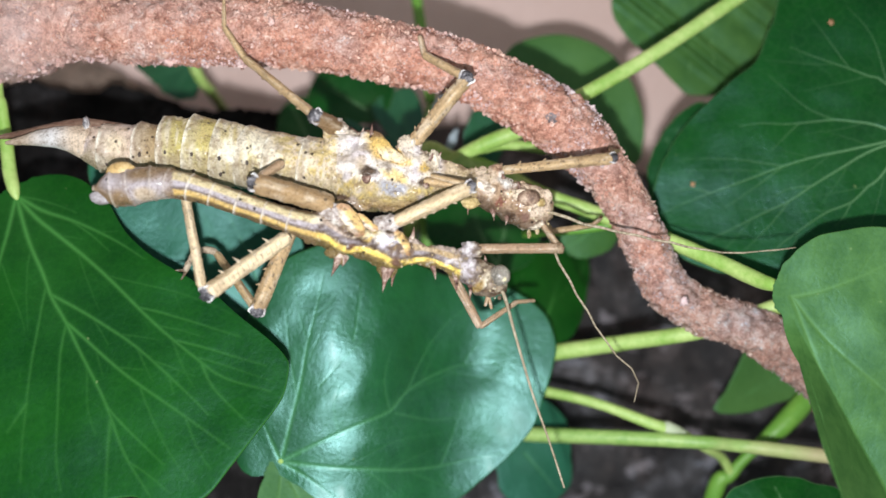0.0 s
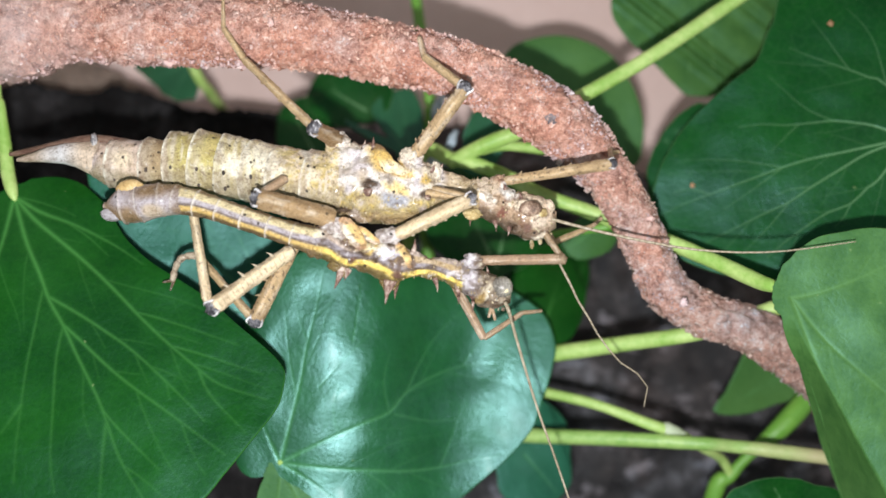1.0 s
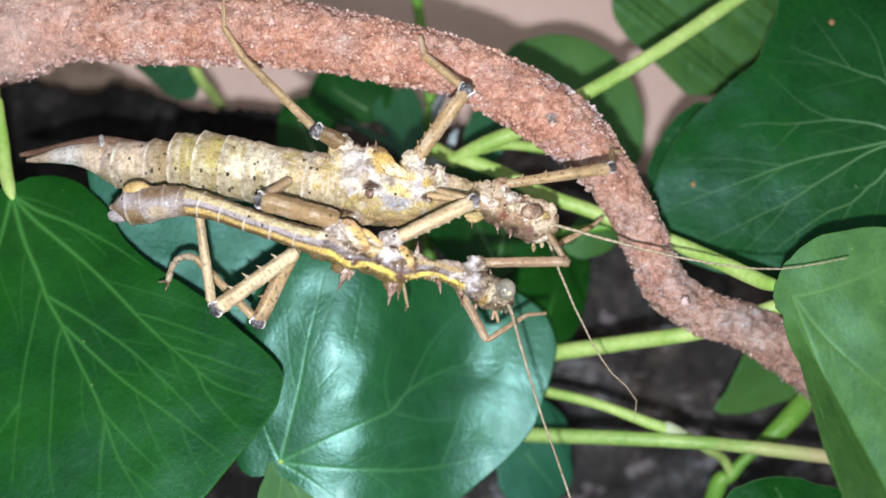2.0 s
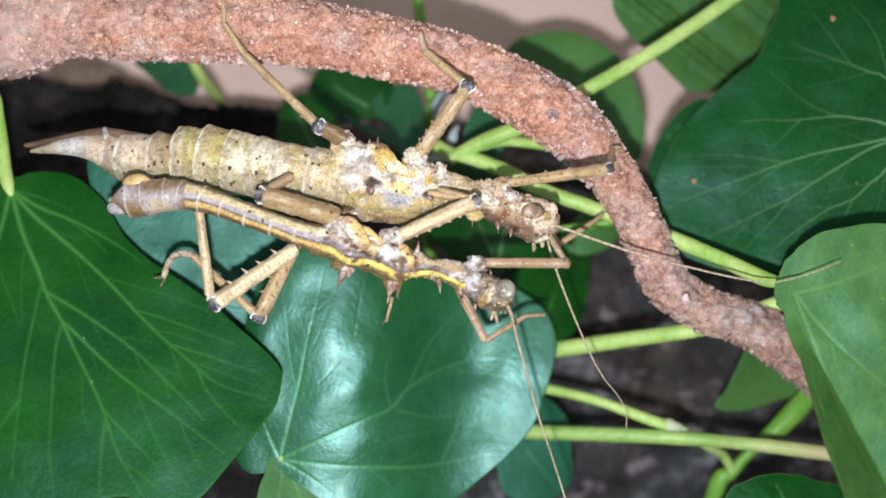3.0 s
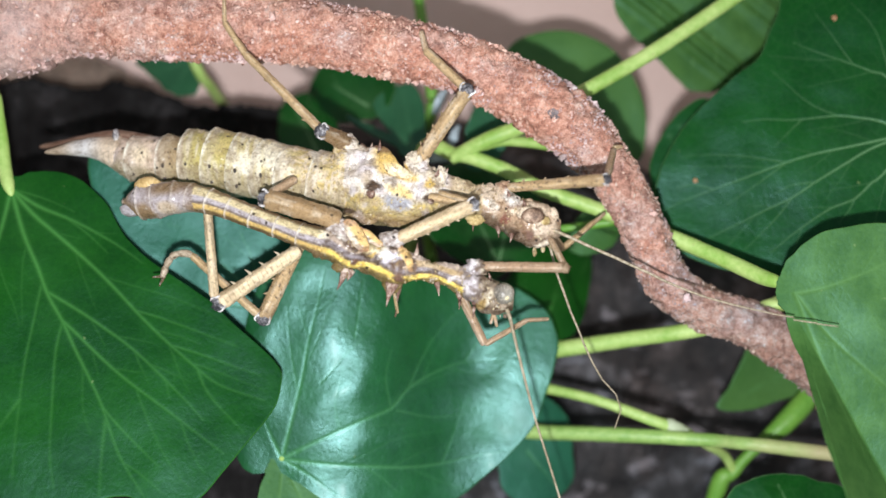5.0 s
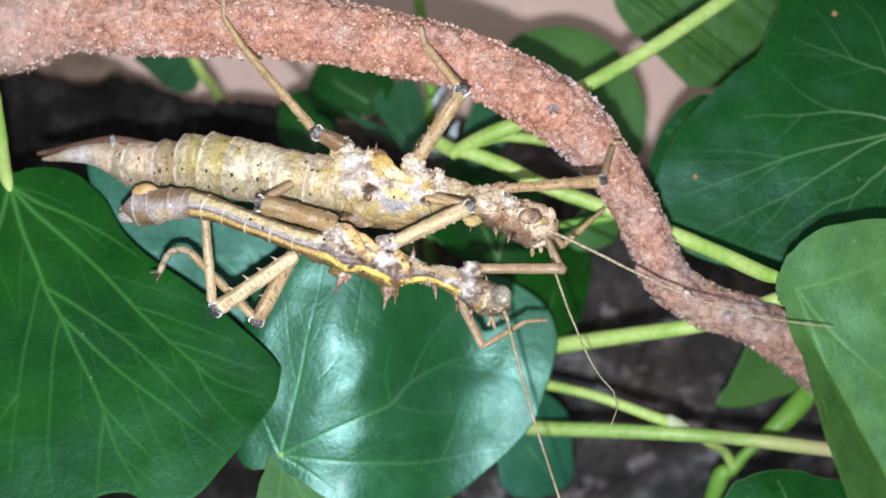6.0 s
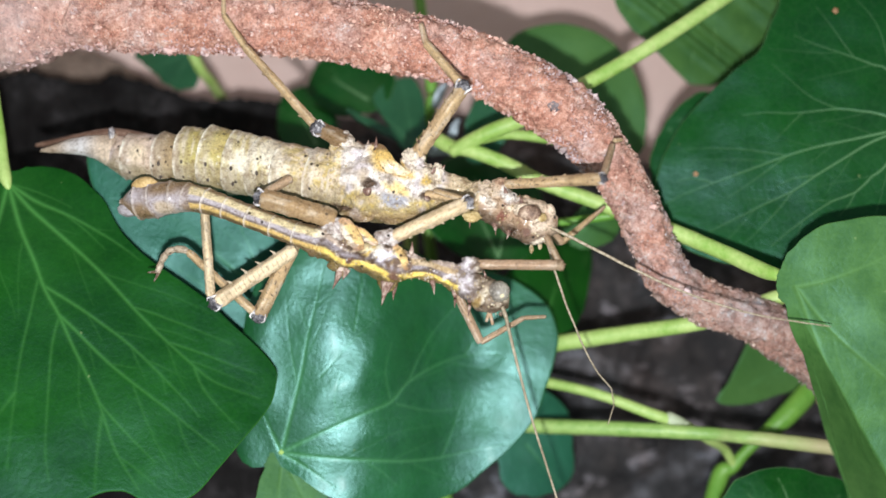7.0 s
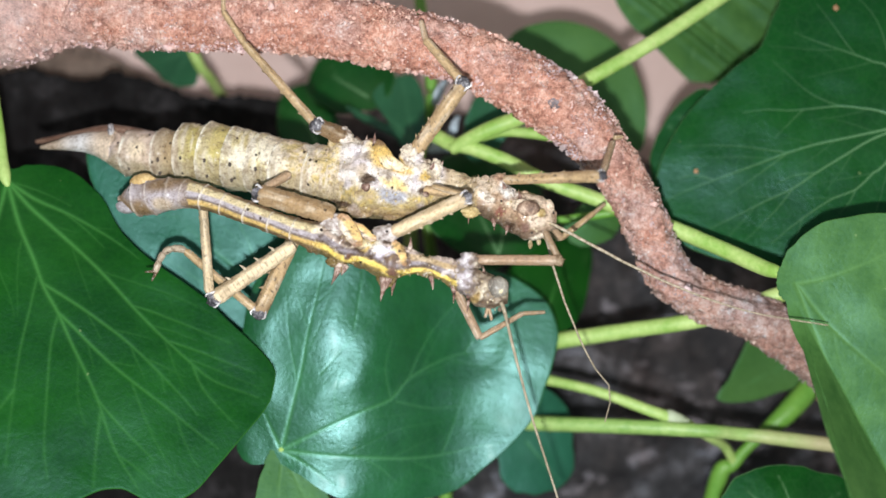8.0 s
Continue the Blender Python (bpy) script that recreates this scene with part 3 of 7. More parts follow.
def leaf(parent, org, U, N, ctrl, mains, mat, vein_mat, cup=0.0, bend=0.0, wave=0.5, crease=None, roll=None, arch=None, res=(220, 70), seed=1, label="", vein_parts=True, puff=0.10, quilt=0.6, pale=0.45, sides=(), broad=1.0):
    """An ivy blade of real thickness under a sprig. cup: rise of the rim in mm; bend: the far end's fall; crease: (degrees, side, slope, shift) folds the side past it;
    sides: finer veins; broad: how wide and soft the veins are; pale: how far the pale tone spreads beside the main veins; roll: (slope, length, degrees, shift) of a regular swell, with a fifth number only to one side; arch: (degrees, shift, per mm) of a vault across the blade."""
    U, N, org = Vector(U).normalized(), Vector(N).normalized(), Vector(org)
    V = N.cross(U)
    rng = np.random.default_rng(seed)
    radius = outline(ctrl)
    big = max(r for _, r in ctrl)
    segs = vein_net(radius, mains, rng, sides) if mains else np.zeros((0, 5))

    def relief(x, y):
        r2 = (x * x + y * y) / big ** 2
        h = cup * r2 - bend * np.maximum(x / big, 0) ** 2
        if crease:
            c, s = math.cos(radians(crease[0])), math.sin(radians(crease[0]))
            off = (x * s - y * c) * (1 if crease[1] > 0 else -1)
            h = h + np.maximum(off - crease[3], 0) * crease[2] * np.clip((x * c + y * s) / 14 - 0.15, 0, 1)
        if arch:
            h = h - arch[2] * (x * math.cos(radians(arch[0])) + y * math.sin(radians(arch[0])) - arch[1]) ** 2
        if roll:
            slope, length, turn, shift = roll[:4]
            q = (x * math.cos(radians(turn)) + y * math.sin(radians(turn)) - shift) * 2 * math.pi / length
            h = h + slope * length / (2 * math.pi) * np.where((q < 0) & (len(roll) > 4), q - 0.35 * q * q, np.sin(q) if len(roll) > 4 else np.sin(q + 1.5 * np.sin(0.37 * q + 1.0)) * (0.65 + 0.35 * np.sin(0.23 * q)))
        return h

    def ripple(x, y):
        v = Vector((x * 0.07, y * 0.07, seed))
        return wave * (noise.noise(v) + 0.4 * noise.noise(v * 2.6))
    na, nr = res
    ang = np.linspace(-180, 180, na, endpoint=False)
    R = radius(ang)
    rim = np.array([0.35 * noise.noise(Vector((a * 0.08, seed, 0))) for a in ang])
    s = np.linspace(0, 1, nr + 1)[1:] ** 0.85
    X = np.concatenate([[0], (np.outer(s, R + rim) * np.cos(np.radians(ang))).ravel()])
    Y = np.concatenate([[0], (np.outer(s, R + rim) * np.sin(np.radians(ang))).ravel()])
    vein = np.zeros(len(X))
    for x0, y0, x1, y1, w in segs:
        near = np.where((np.abs(X - x0) < 3.2) & (np.abs(Y - y0) < 3.2))[0]
        dx, dy = x1 - x0, y1 - y0
        t = np.clip(((X[near] - x0) * dx + (Y[near] - y0) * dy) / (dx * dx + dy * dy + 1e-9), 0, 1)
        d2 = (X[near] - x0 - t * dx) ** 2 + (Y[near] - y0 - t * dy) ** 2
        g = np.exp(-d2 / (2 * (broad * (0.32 * w + 0.06)) ** 2)) * min(1.0, 0.04 + 2.3 * w)
        vein[near] = np.maximum(vein[near], g)
    dense = np.zeros(len(X))
    for x0, y0, x1, y1, w in segs:
        if w > 0.08:
            near = np.where((np.abs(X - x0) < 8) & (np.abs(Y - y0) < 8))[0]
            dense[near] += np.exp(-((X[near] - x0) ** 2 + (Y[near] - y0) ** 2) / (2 * 2.2 ** 2))
    halo = np.zeros(len(X))
    for x0, y0, x1, y1, w in segs:
        if w > 0.15:
            near = np.where((np.abs(X - x0) < 8) & (np.abs(Y - y0) < 8))[0]
            halo[near] = np.maximum(halo[near], (w - 0.12) * np.exp(-((X[near] - x0) ** 2 + (Y[near] - y0) ** 2) / (2 * 2.4 ** 2)))
    vein = np.maximum(vein, vein * 0.8 + pale * halo)
    # pale rim in the vein tone, painting the glow and shine along the edge
    vein[-na:] = np.maximum(vein[-na:], 0.55)
    swell = quilt / (1 + 0.5 * dense)
    H = swell + relief(X, Y) + np.array([ripple(a, b) for a, b in zip(X, Y)]) - puff * vein
    co = [(org + U * float(a) + V * float(b) + N * float(h)) * MM for a, b, h in zip(X, Y, H)]
    faces = [(0, 1 + k, 1 + (k + 1) % na) for k in range(na)]
    for j in range(nr - 1):
        o = 1 + j * na
        faces += [(o + k, o + na + k, o + na + (k + 1) % na, o + (k + 1) % na) for k in range(na)]
    # underside: a coarser sheet a third of a millimetre below, joined to the rim
    top = len(co)
    rows = np.linspace(1.0, 0.06, max(8, nr // 4))
    for k in rows:
        j = max(0, min(nr - 1, int(round((k ** (1 / 0.85)) * nr)) - 1))
        co += [co[1 + j * na + q] - N * 0.34 * MM for q in range(na)]
    co.append(co[0] - N * 0.34 * MM)
    o = 1 + (nr - 1) * na
    faces += [(o + q, top + q, top + (q + 1) % na, o + (q + 1) % na) for q in range(na)]
    for j in range(len(rows) - 1):
        o = top + j * na
        faces += [(o + q, o + na + q, o + na + (q + 1) % na, o + (q + 1) % na) for q in range(na)]
    o = top + (len(rows) - 1) * na
    faces += [(o + q, len(co) - 1, o + (q + 1) % na) for q in range(na)]
    vein = np.concatenate([vein, np.zeros(len(co) - top)])
    me = bpy.data.meshes.new("leaf")
    loc = parent.location
    me.from_pydata([tuple(c - loc) for c in co], [], faces)
    me.polygons.foreach_set("use_smooth", [True] * len(me.polygons))
    att = me.attributes.new("vein", "FLOAT", "POINT")
    att.data.foreach_set("value", vein)
    me.materials.append(mat)
    ob = new("leaf", me)
    ob.parent = parent
    tagged(ob, label)
    if vein_parts:
        for pts in mains:
            S = spline([(x, y, 0.0) for x, y in pts], 2.5)[:, :2]
            keep = [p for p in S if math.hypot(*p) < 0.95 * radius(math.degrees(math.atan2(p[1], p[0]))) or math.hypot(*p) < 1]
            if len(keep) < 3:
                continue
            rows = []
            for i, (x, y) in enumerate(keep):
                p = org + U * float(x) + V * float(y) + N * float(relief(x, y) + ripple(x, y) - puff - 0.05 * broad)
                root = 0.13 if abs(pts[0][0]) + abs(pts[0][1]) < 0.1 else 0.07
                rows.append((*p, root * (1 - i / len(keep)) ** 0.8 + 0.03))
            v = part("vein", sweep(rows, 8, 1.2, offset=parent.location / MM), vein_mat, ob)
    return ob


def stem(parent, rows, mat=None, name="stem", label="", rough=0.05):
    return part(name, sweep(rows, 14, 0.8, rough=rough, freq=0.35, offset=parent.location / MM), mat or MAT_STEM, parent, label)


def sprig(at, label):
    return tagged(empty("ivy_sprig", at), label, "ivy", "ivy sprigs")


# broad leaf hanging from a petiole beside the insects' tails
a = sprig((-75, 6, 170), "ivy sprig with one broad dark green leaf hanging down")
broad_leaf = leaf(a, (-72.21, 6.51, 9.38), (0.473, -0.283, -0.834), (0.277, -0.851, 0.446),
    [(-157, 2.3), (-97, 3.9), (-58, 10.2), (-45, 19.6), (-36, 32.6), (-30, 43.2), (-25, 49.5), (-19, 52.6), (-15, 54.0), (-11, 54.4), (-5, 53.7), (-2, 54.5), (1, 57.7), (4, 59.5), (7, 59.8), (12, 58.7), (18, 57.6), (25, 56.7), (28, 55.5), (30, 54.3), (31, 52.1), (31.7, 49.0), (32.3, 45.3), (33.2, 41.8), (34.4, 38.3), (34.9, 34.9), (35.2, 32.0), (35.6, 29.0), (36.4, 26.3), (38, 23.5), (42, 20.0), (52, 16.4), (66, 12.9), (79, 10.3), (90, 8.0), (108, 5.0), (138, 2.6)],
    [[(0, 0), (8.4, -0.9), (14.9, -0.9), (20.1, -1.1), (24.9, -0.6), (30.0, -0.5), (39.6, -0.1), (47.9, -0.6), (55.4, 0.3)], [(0, 0), (5.4, 1.5), (10.1, 3.5), (15.9, 6.0), (22.2, 8.3), (31.9, 11.5), (40.6, 15.2), (44.6, 17.4), (49.8, 22.6)], [(0, 0), (4.5, 2.7), (8.2, 6.0), (11.4, 8.6), (15.9, 11.6), (20.6, 14.1)], [(0, 0), (6.3, -3.7), (11.5, -6.9), (19.2, -10.9)], [(19.6, -0.9), (23.2, 1.5), (27.9, 4.3), (33.9, 7.5), (43.4, 11.1), (48.6, 12.8)], [(24.9, -0.6), (28.0, 0.7), (32.8, 2.5), (38.3, 4.9), (47.2, 9.6), (54.8, 13.5)]],
     MAT_LEAF, MAT_VEIN, cup=-2.0, bend=2.0, wave=0.45, seed=5, res=(1250, 190), label="broad dark green ivy leaf with pale veins", broad=1.6, pale=0.4,
     sides=[[(17.9, -1.4), (23.7, -4.8), (28.5, -7.7), (34.1, -10.5), (44.8, -15.4)], [(25.2, -0.7), (28.5, -2.9), (33.5, -5.2), (43.9, -9.5), (48.8, -10.7)], [(40.0, -0.2), (43.9, 0.9), (52.3, 3.9)], [(42.3, -0.4), (46.9, -2.8), (52.6, -5.4)], [(40.6, 15.2), (45.2, 15.2), (53.2, 17.6)], [(35.7, 13.3), (38.9, 16.8), (45.9, 23.8)], [(27.6, 9.9), (31.4, 14.1), (39.9, 22.3)], [(0, 0), (2.2, 2.6), (4.9, 5.3), (7.8, 7.6)], [(8.2, 6.0), (12.4, 8.2), (16.8, 9.8)], [(34.1, -10.5), (37.0, -14.4)]])
petiole = stem(a, [(-75, 6, 172, 1.3), (-77.0, 9.0, 100, 1.2), (-77.0, 9.5, 34.97, 1.0), (-75.9, 9.3, 24.4, 1.0), (-75.0, 9.0, 18.6, 1.08), (-74.0, 8.0, 13.3, 1.15), (-72.9, 6.9, 10.6, 1.05), (-72.3, 6.4, 9.3, 0.7), (-72.0, 6.2, 8.6, 0.3)], name="petiole")

# the insects' weight tilts the broad leaf: seconds, turn (degrees about x, y, z) and shift (mm) round a point on its blade
LEAF_HINGE = Vector((-62.0, -1.0, -11.3))
LEAF_SWAY = [
    (0, 3.22, -6.63, -14.19, 1.84, -2.16, 0.50), (0.5, 2.83, -5.66, -12.60, 1.53, -1.89, 0.40), (1, 2.2, -4.5, -10.9, 1.30, -1.60, 0.30), (1.5, 2.38, -4.0, -9.80, 0.98, -1.20, 0.22),
    (3, 3.1, -2.25, -6.34, 0.64, -0.55, 0.18), (3.5, 2.85, -1.88, -5.35, 0.54, -0.42, 0.18), (4, 2.75, -1.65, -4.95, 0.52, -0.38, 0.18), (4.5, 2.7, -1.75, -5.05, 0.53, -0.34, 0.20),
    (6, 2.34, -1.58, -4.60, 0.45, -0.33, 0.21), (6.5, 1.9, -1.05, -3.3, 0.36, -0.28, 0.20), (7, 0.56, -0.40, -1.14, 0.15, -0.17, 0.08), (7.5, -0.9, 0.14, 0.6, 0.06, -0.10, 0.03), (8, 0, 0, 0, 0, 0, 0)]


def leaf_moves():
    """Rows for the blade, and for its stalk, which hangs from above and follows the blade's foot."""
    hinge = LEAF_HINGE * MM - a.location
    foot = Vector((-72.21, 6.51, 9.38)) * MM - a.location
    blade, stalk = [], []
    for t, wx, wy, wz, x, y, z in LEAF_SWAY:
        w = Vector((wx, wy, wz))
        turn = Matrix.Rotation(radians(w.length), 4, w.normalized()) if w.length else Matrix.Identity(4)
        m = Matrix.Translation(hinge + Vector((x, y, z)) * MM) @ turn @ Matrix.Translation(-hinge)
        blade.append((t, m))
        stalk.append((t, foot.rotation_difference(m @ foot).to_matrix().to_4x4()))
    return [(broad_leaf, blade), (petiole, stalk)]


# glossy leaf below the insects
b = sprig((-28, 40, -130), "ivy sprig with a glossy mid-green leaf below the insects")
leaf(b, (-27.36, 9.00, -35.66), (0.867, 0.227, 0.443), (0.195, -0.974, 0.117),
    [(-163, 3.5), (-110, 2.5), (-80, 5.2), (-70, 10.8), (-60, 17.4), (-48, 26.1), (-41, 31.8), (-34, 35.8), (-27, 40.5), (-21, 44.7), (-15, 47.5), (-10, 50.4), (-5, 53.0), (0, 53.5), (7, 51.6), (14, 47.7), (21, 43.2), (31, 41.0), (43, 39.8), (57, 36.3), (67, 32.1), (75, 26.3), (83, 19.8), (95, 14.1), (129, 8.7), (169, 6.3)],
    [[(0, 0), (4.7, 5.5), (8.5, 9.9), (13.2, 16.1), (17.1, 20.6), (20.8, 25.3)], [(0, 0), (7.6, -0.1), (14.9, -0.6), (20.2, -1.2), (24.5, 0.3), (30.5, 0.4), (36.0, -0.6), (41.7, -3.2)], [(0, 0), (4.9, -3.4), (11.4, -7.5), (18.3, -11.7), (24.0, -14.3), (30.1, -16.1), (34.4, -17.6)], [(0, 0), (2.5, -4.0), (5.2, -9.2)], [(0, 0), (0.1, 3.6), (0.3, 6.7)]],
     MAT_LEAF_MID, MAT_VEIN_PALE, cup=-1.0, wave=0.35, roll=(0.292, 45, -29, -1.5, 1), arch=(35, 23, 0.0020), quilt=0.95, seed=9, res=(1200, 180), label="glossy mid-green ivy leaf with pale veins", broad=1.6, pale=0.5,
     sides=[[(7.6, 9.3), (9.6, 15.9), (12.5, 23.1)], [(24.5, 0.3), (28.4, 3.2), (32.9, 5.9), (38.2, 7.8), (42.0, 8.1)], [(11.5, 8.4), (17.4, 10.7), (21.3, 11.9), (24.6, 12.9)], [(20.0, 12.6), (23.5, 17.3), (26.4, 21.4)], [(11.4, -7.5), (13.2, -10.5), (14.6, -14.4)], [(20.2, -1.2), (21.7, 4.0), (24.9, 7.8)], [(24.0, -14.3), (28.2, -10.8), (31.9, -7.2)], [(10.7, -0.3), (11.8, 3.9), (14.3, 6.9)], [(20.9, -2.0), (25.9, -6.1), (31.7, -8.7)], [(36.0, -0.6), (40.9, 1.8), (44.6, 2.1)]])
leaf(b, (-27.25, 10.00, -36.55), (0.054, -0.318, -0.947), (0.230, -0.919, 0.322),
    [(-65, 3.3), (-39, 6.7), (-25, 10.8), (0, 14.5), (30, 15.0), (42, 12.7), (50, 8.7), (53, 4.2), (144, 0.8)],
    [[(0, 0), (7.2, -0.9), (11.7, -1.8)], [(0, 0), (7.4, 3.8), (11.1, 5.6)]],
     MAT_LEAF_PALE, MAT_VEIN_PALE, cup=-1, wave=0.3, seed=10, res=(120, 40))
stem(b, [(-27.47, 9.60, -35.50, 0.48), (-27.29, 12.00, -37.39, 0.87), (-24.86, 20.00, -44.73, 1.22), (-25, 36, -60, 1.1), (-28, 40, -131, 1.2)], name="petiole")

# leaf with a folded rim whose petiole runs behind the branch
c = sprig((2, 42, -130), "ivy sprig with a pale green folded leaf on long stems")
leaf(c, (54.22, -4.50, -7.07), (0.402, -0.178, -0.898), (-0.214, -0.972, 0.097),
    [(-169, 3.7), (-151, 3.3), (-129, 2.9), (-58, 3.1), (-22, 10.2), (-19, 21.0), (-16, 29.3), (-16, 37.0), (-5, 43.1), (6, 42.0), (25, 35.6), (52, 28.6), (84, 23.6), (103, 17.4), (117, 13.2), (136, 9.4), (158, 6.1)],
    [[(0, 0), (8.0, -0.8), (17.0, -1.6), (32.2, -2.1)], [(0, 0), (1.0, 4.6), (1.4, 11.6), (1.0, 18.9)], [(0, 0), (8.3, 1.8), (17.3, 5.4), (26.4, 9.5)]],
     MAT_LEAF_PALE, MAT_VEIN_PALE, cup=-2.5, wave=0.5, crease=(1.5, 1, 1.6, 1.5), seed=14, res=(600, 110), label="pale green ivy leaf folded back along its rim", vein_parts=False, pale=0.15, broad=1.5)
stem(c, [(52.48, -3.00, -5.56, 0.71), (51.95, -2.00, -5.24, 1.07), (50.65, 0.50, -4.60, 1.26), (46.41, 6.00, -1.96, 1.31), (39.19, 11.00, 1.64, 1.35), (31.86, 13.00, 4.50, 1.37), (26.15, 14.00, 6.98, 1.28), (17.41, 15.00, 10.19, 1.29), (9.55, 16.00, 14.23, 1.29), (2.11, 18.00, 16.61, 1.31), (-4.59, 24.00, 15.74, 1.36), (-6, 38, -20, 1.4), (2, 42, -131, 1.6)], name="petiole")
stem(c, [(1.41, 18.00, 16.01, 1.21), (7.52, 15.00, 18.89, 1.38), (14.35, 14.00, 21.53, 1.38), (24.19, 14.00, 27.14, 1.28), (36.20, 15.00, 34.12, 1.29), (51.35, 16.00, 44.28, 1.29), (61.66, 17.00, 51.65, 1.30)])
stem(c, [(6.61, 17.00, 17.92, 0.80), (11.68, 18.00, 19.03, 0.91), (22.01, 20.00, 17.93, 0.92), (30.86, 24.00, 15.74, 0.83)])
stem(c, [(15.22, 24.00, 3.13, 0.63), (17.93, 20.00, 3.26, 0.61), (21.75, 18.00, 3.52, 0.70), (29.95, 16.00, 4.68, 0.80), (34.02, 14.00, 6.00, 0.79)], MAT_STEM_DEEP)

# large deep green leaf behind the branch
d = sprig((170, 20, 170), "ivy sprig with a large deep green leaf and fine veins")
leaf(d, (80.42, 12.00, 19.72), (-0.958, 0.117, -0.263), (-0.148, -0.984, 0.098),
    [(-141, 21.2), (-117, 30.3), (-105, 33.0), (-87, 36.0), (-72, 35.0), (-59, 30.5), (-46, 29.0), (-34, 31.7), (-23, 36.1), (-14, 40.0), (-7, 43.0), (1, 45.1), (10, 44.4), (19, 40.5), (28, 35.5), (38, 30.7), (50, 26.0), (70, 21.7), (108, 16.8), (163, 13.4)],
    [[(0, 0), (10.6, -0.6), (16.3, -1.0), (21.2, -0.9), (27.2, -0.4), (34.3, 0.2), (40.6, 0.8), (43.9, 1.8)], [(0, 0), (7.1, 0.7), (12.4, 2.2), (17.7, 3.8), (22.0, 5.3), (27.1, 6.2), (32.3, 7.3), (37.6, 8.3)], [(0, 0), (6.6, 5.5), (8.8, 6.4), (12.3, 8.4), (16.2, 8.8), (20.5, 10.2), (24.9, 12.0), (28.2, 13.6)], [(0, 0), (4.8, -3.7), (7.3, -4.9), (10.7, -6.4), (15.4, -7.3), (19.1, -8.1), (22.6, -9.3), (26.4, -9.9)], [(0, 0), (0.5, -9.8), (3.1, -12.2), (5.6, -14.3), (7.8, -16.1), (11.0, -18.5), (14.1, -21.2)]],
     MAT_LEAF_DARK, MAT_VEIN, cup=-3.0, wave=0.6, pale=0.15, seed=21, res=(1200, 180), label="large deep green ivy leaf with fine pale veins", broad=0.8,
     sides=[[(21.2, -0.9), (25.5, -3.0), (29.0, -4.5), (34.5, -6.3), (38.3, -7.0)], [(21.2, -0.9), (25.0, 0.6), (32.8, 3.5)], [(22.0, 5.3), (25.7, 8.1), (32.2, 12.0)], [(12.3, 8.4), (13.7, 10.0), (15.8, 11.5)], [(10.7, -6.4), (13.1, -8.4), (15.3, -10.9), (19.2, -17.4)], [(16.5, -7.5), (18.6, -6.4), (22.1, -4.3)], [(5.6, -14.3), (6.5, -17.1), (9.0, -25.0)], [(0.5, -9.8), (0.5, -18.9), (2.9, -25.2)], [(34.3, 0.2), (37.3, -1.6), (40.3, -1.9)], [(17.7, 3.8), (21.4, 3.2), (24.5, 3.8)]])
stem(d, [(80.71, 12.00, 19.72, 1.36), (89.51, 13.00, 25.51, 1.37), (140, 16, 80, 1.3), (170, 20, 171, 1.4)], name="petiole")
leaf(d, (51.08, 33.00, 56.01), (-0.046, 0.146, -0.988), (0.049, -0.988, -0.148),
    [(-124, 7.1), (-87, 15.5), (-68, 19.2), (-52, 20.2), (-32, 20.4), (-9, 23.2), (0, 25.3), (15, 25.5), (32, 24.0), (54, 22.4), (72, 21.3), (93, 16.8), (119, 9.7)],
    [[(0, 0), (7.5, -1.0), (18.4, -0.9), (24.9, -0.5)], [(0, 0), (7.8, -7.2), (14.4, -10.0)], [(0, 0), (7.2, 6.2), (15.7, 9.3)], [(0, 0), (10.6, 2.1), (20.3, 4.0)]],
     MAT_LEAF_PALE, MAT_VEIN_PALE, cup=-2, wave=0.5, roll=(0.8, 4.2, 146, 0), seed=23, res=(320, 120), label="light green pleated ivy leaf")
stem(d, [(51.08, 33.00, 56.01, 1.32), (55.64, 30.00, 64.81, 1.29), (75, 24, 110, 1.2), (170, 20, 168, 1.2)], name="petiole")

# leaves in the gap under the branch and behind the insects
e = sprig((0, 42, -130), "ivy sprig with blurred mid-green leaves behind the branch")
leaf(e, (36.32, 36.00, 19.05), (-0.707, 0.000, 0.707), (0.099, -0.990, 0.099),
    [(-114, 3.3), (-72, 7.7), (-51, 14.4), (-37, 20.9), (-21, 26.3), (-8, 29.7), (2, 31.3), (12, 30.6), (20, 27.9), (23, 21.8), (28, 13.0), (69, 4.4), (152, 2.6)],
    [[(0, 0), (10.2, -0.8), (19.7, -0.8), (28.4, 0.0)], [(0, 0), (9.4, -4.9), (16.6, -9.1)], [(0, 0), (9.5, 4.9), (18.1, 7.3)]],
     MAT_LEAF_BACK, MAT_VEIN_PALE, cup=-1.5, wave=0.6, seed=31, res=(160, 50))
leaf(e, (7.27, 34.00, 16.64), (0.146, -0.166, 0.975), (0.192, -0.962, -0.192),
    [(-108, 1.3), (-60, 4.3), (-38, 7.8), (-21, 12.5), (-5, 14.0), (9, 12.0), (28, 8.2), (65, 4.1)],
    [[(0, 0), (6.7, -0.3), (12.2, -0.3)]],
     MAT_LEAF_SHADE, MAT_VEIN, cup=-1, wave=0.4, seed=32, res=(100, 40))
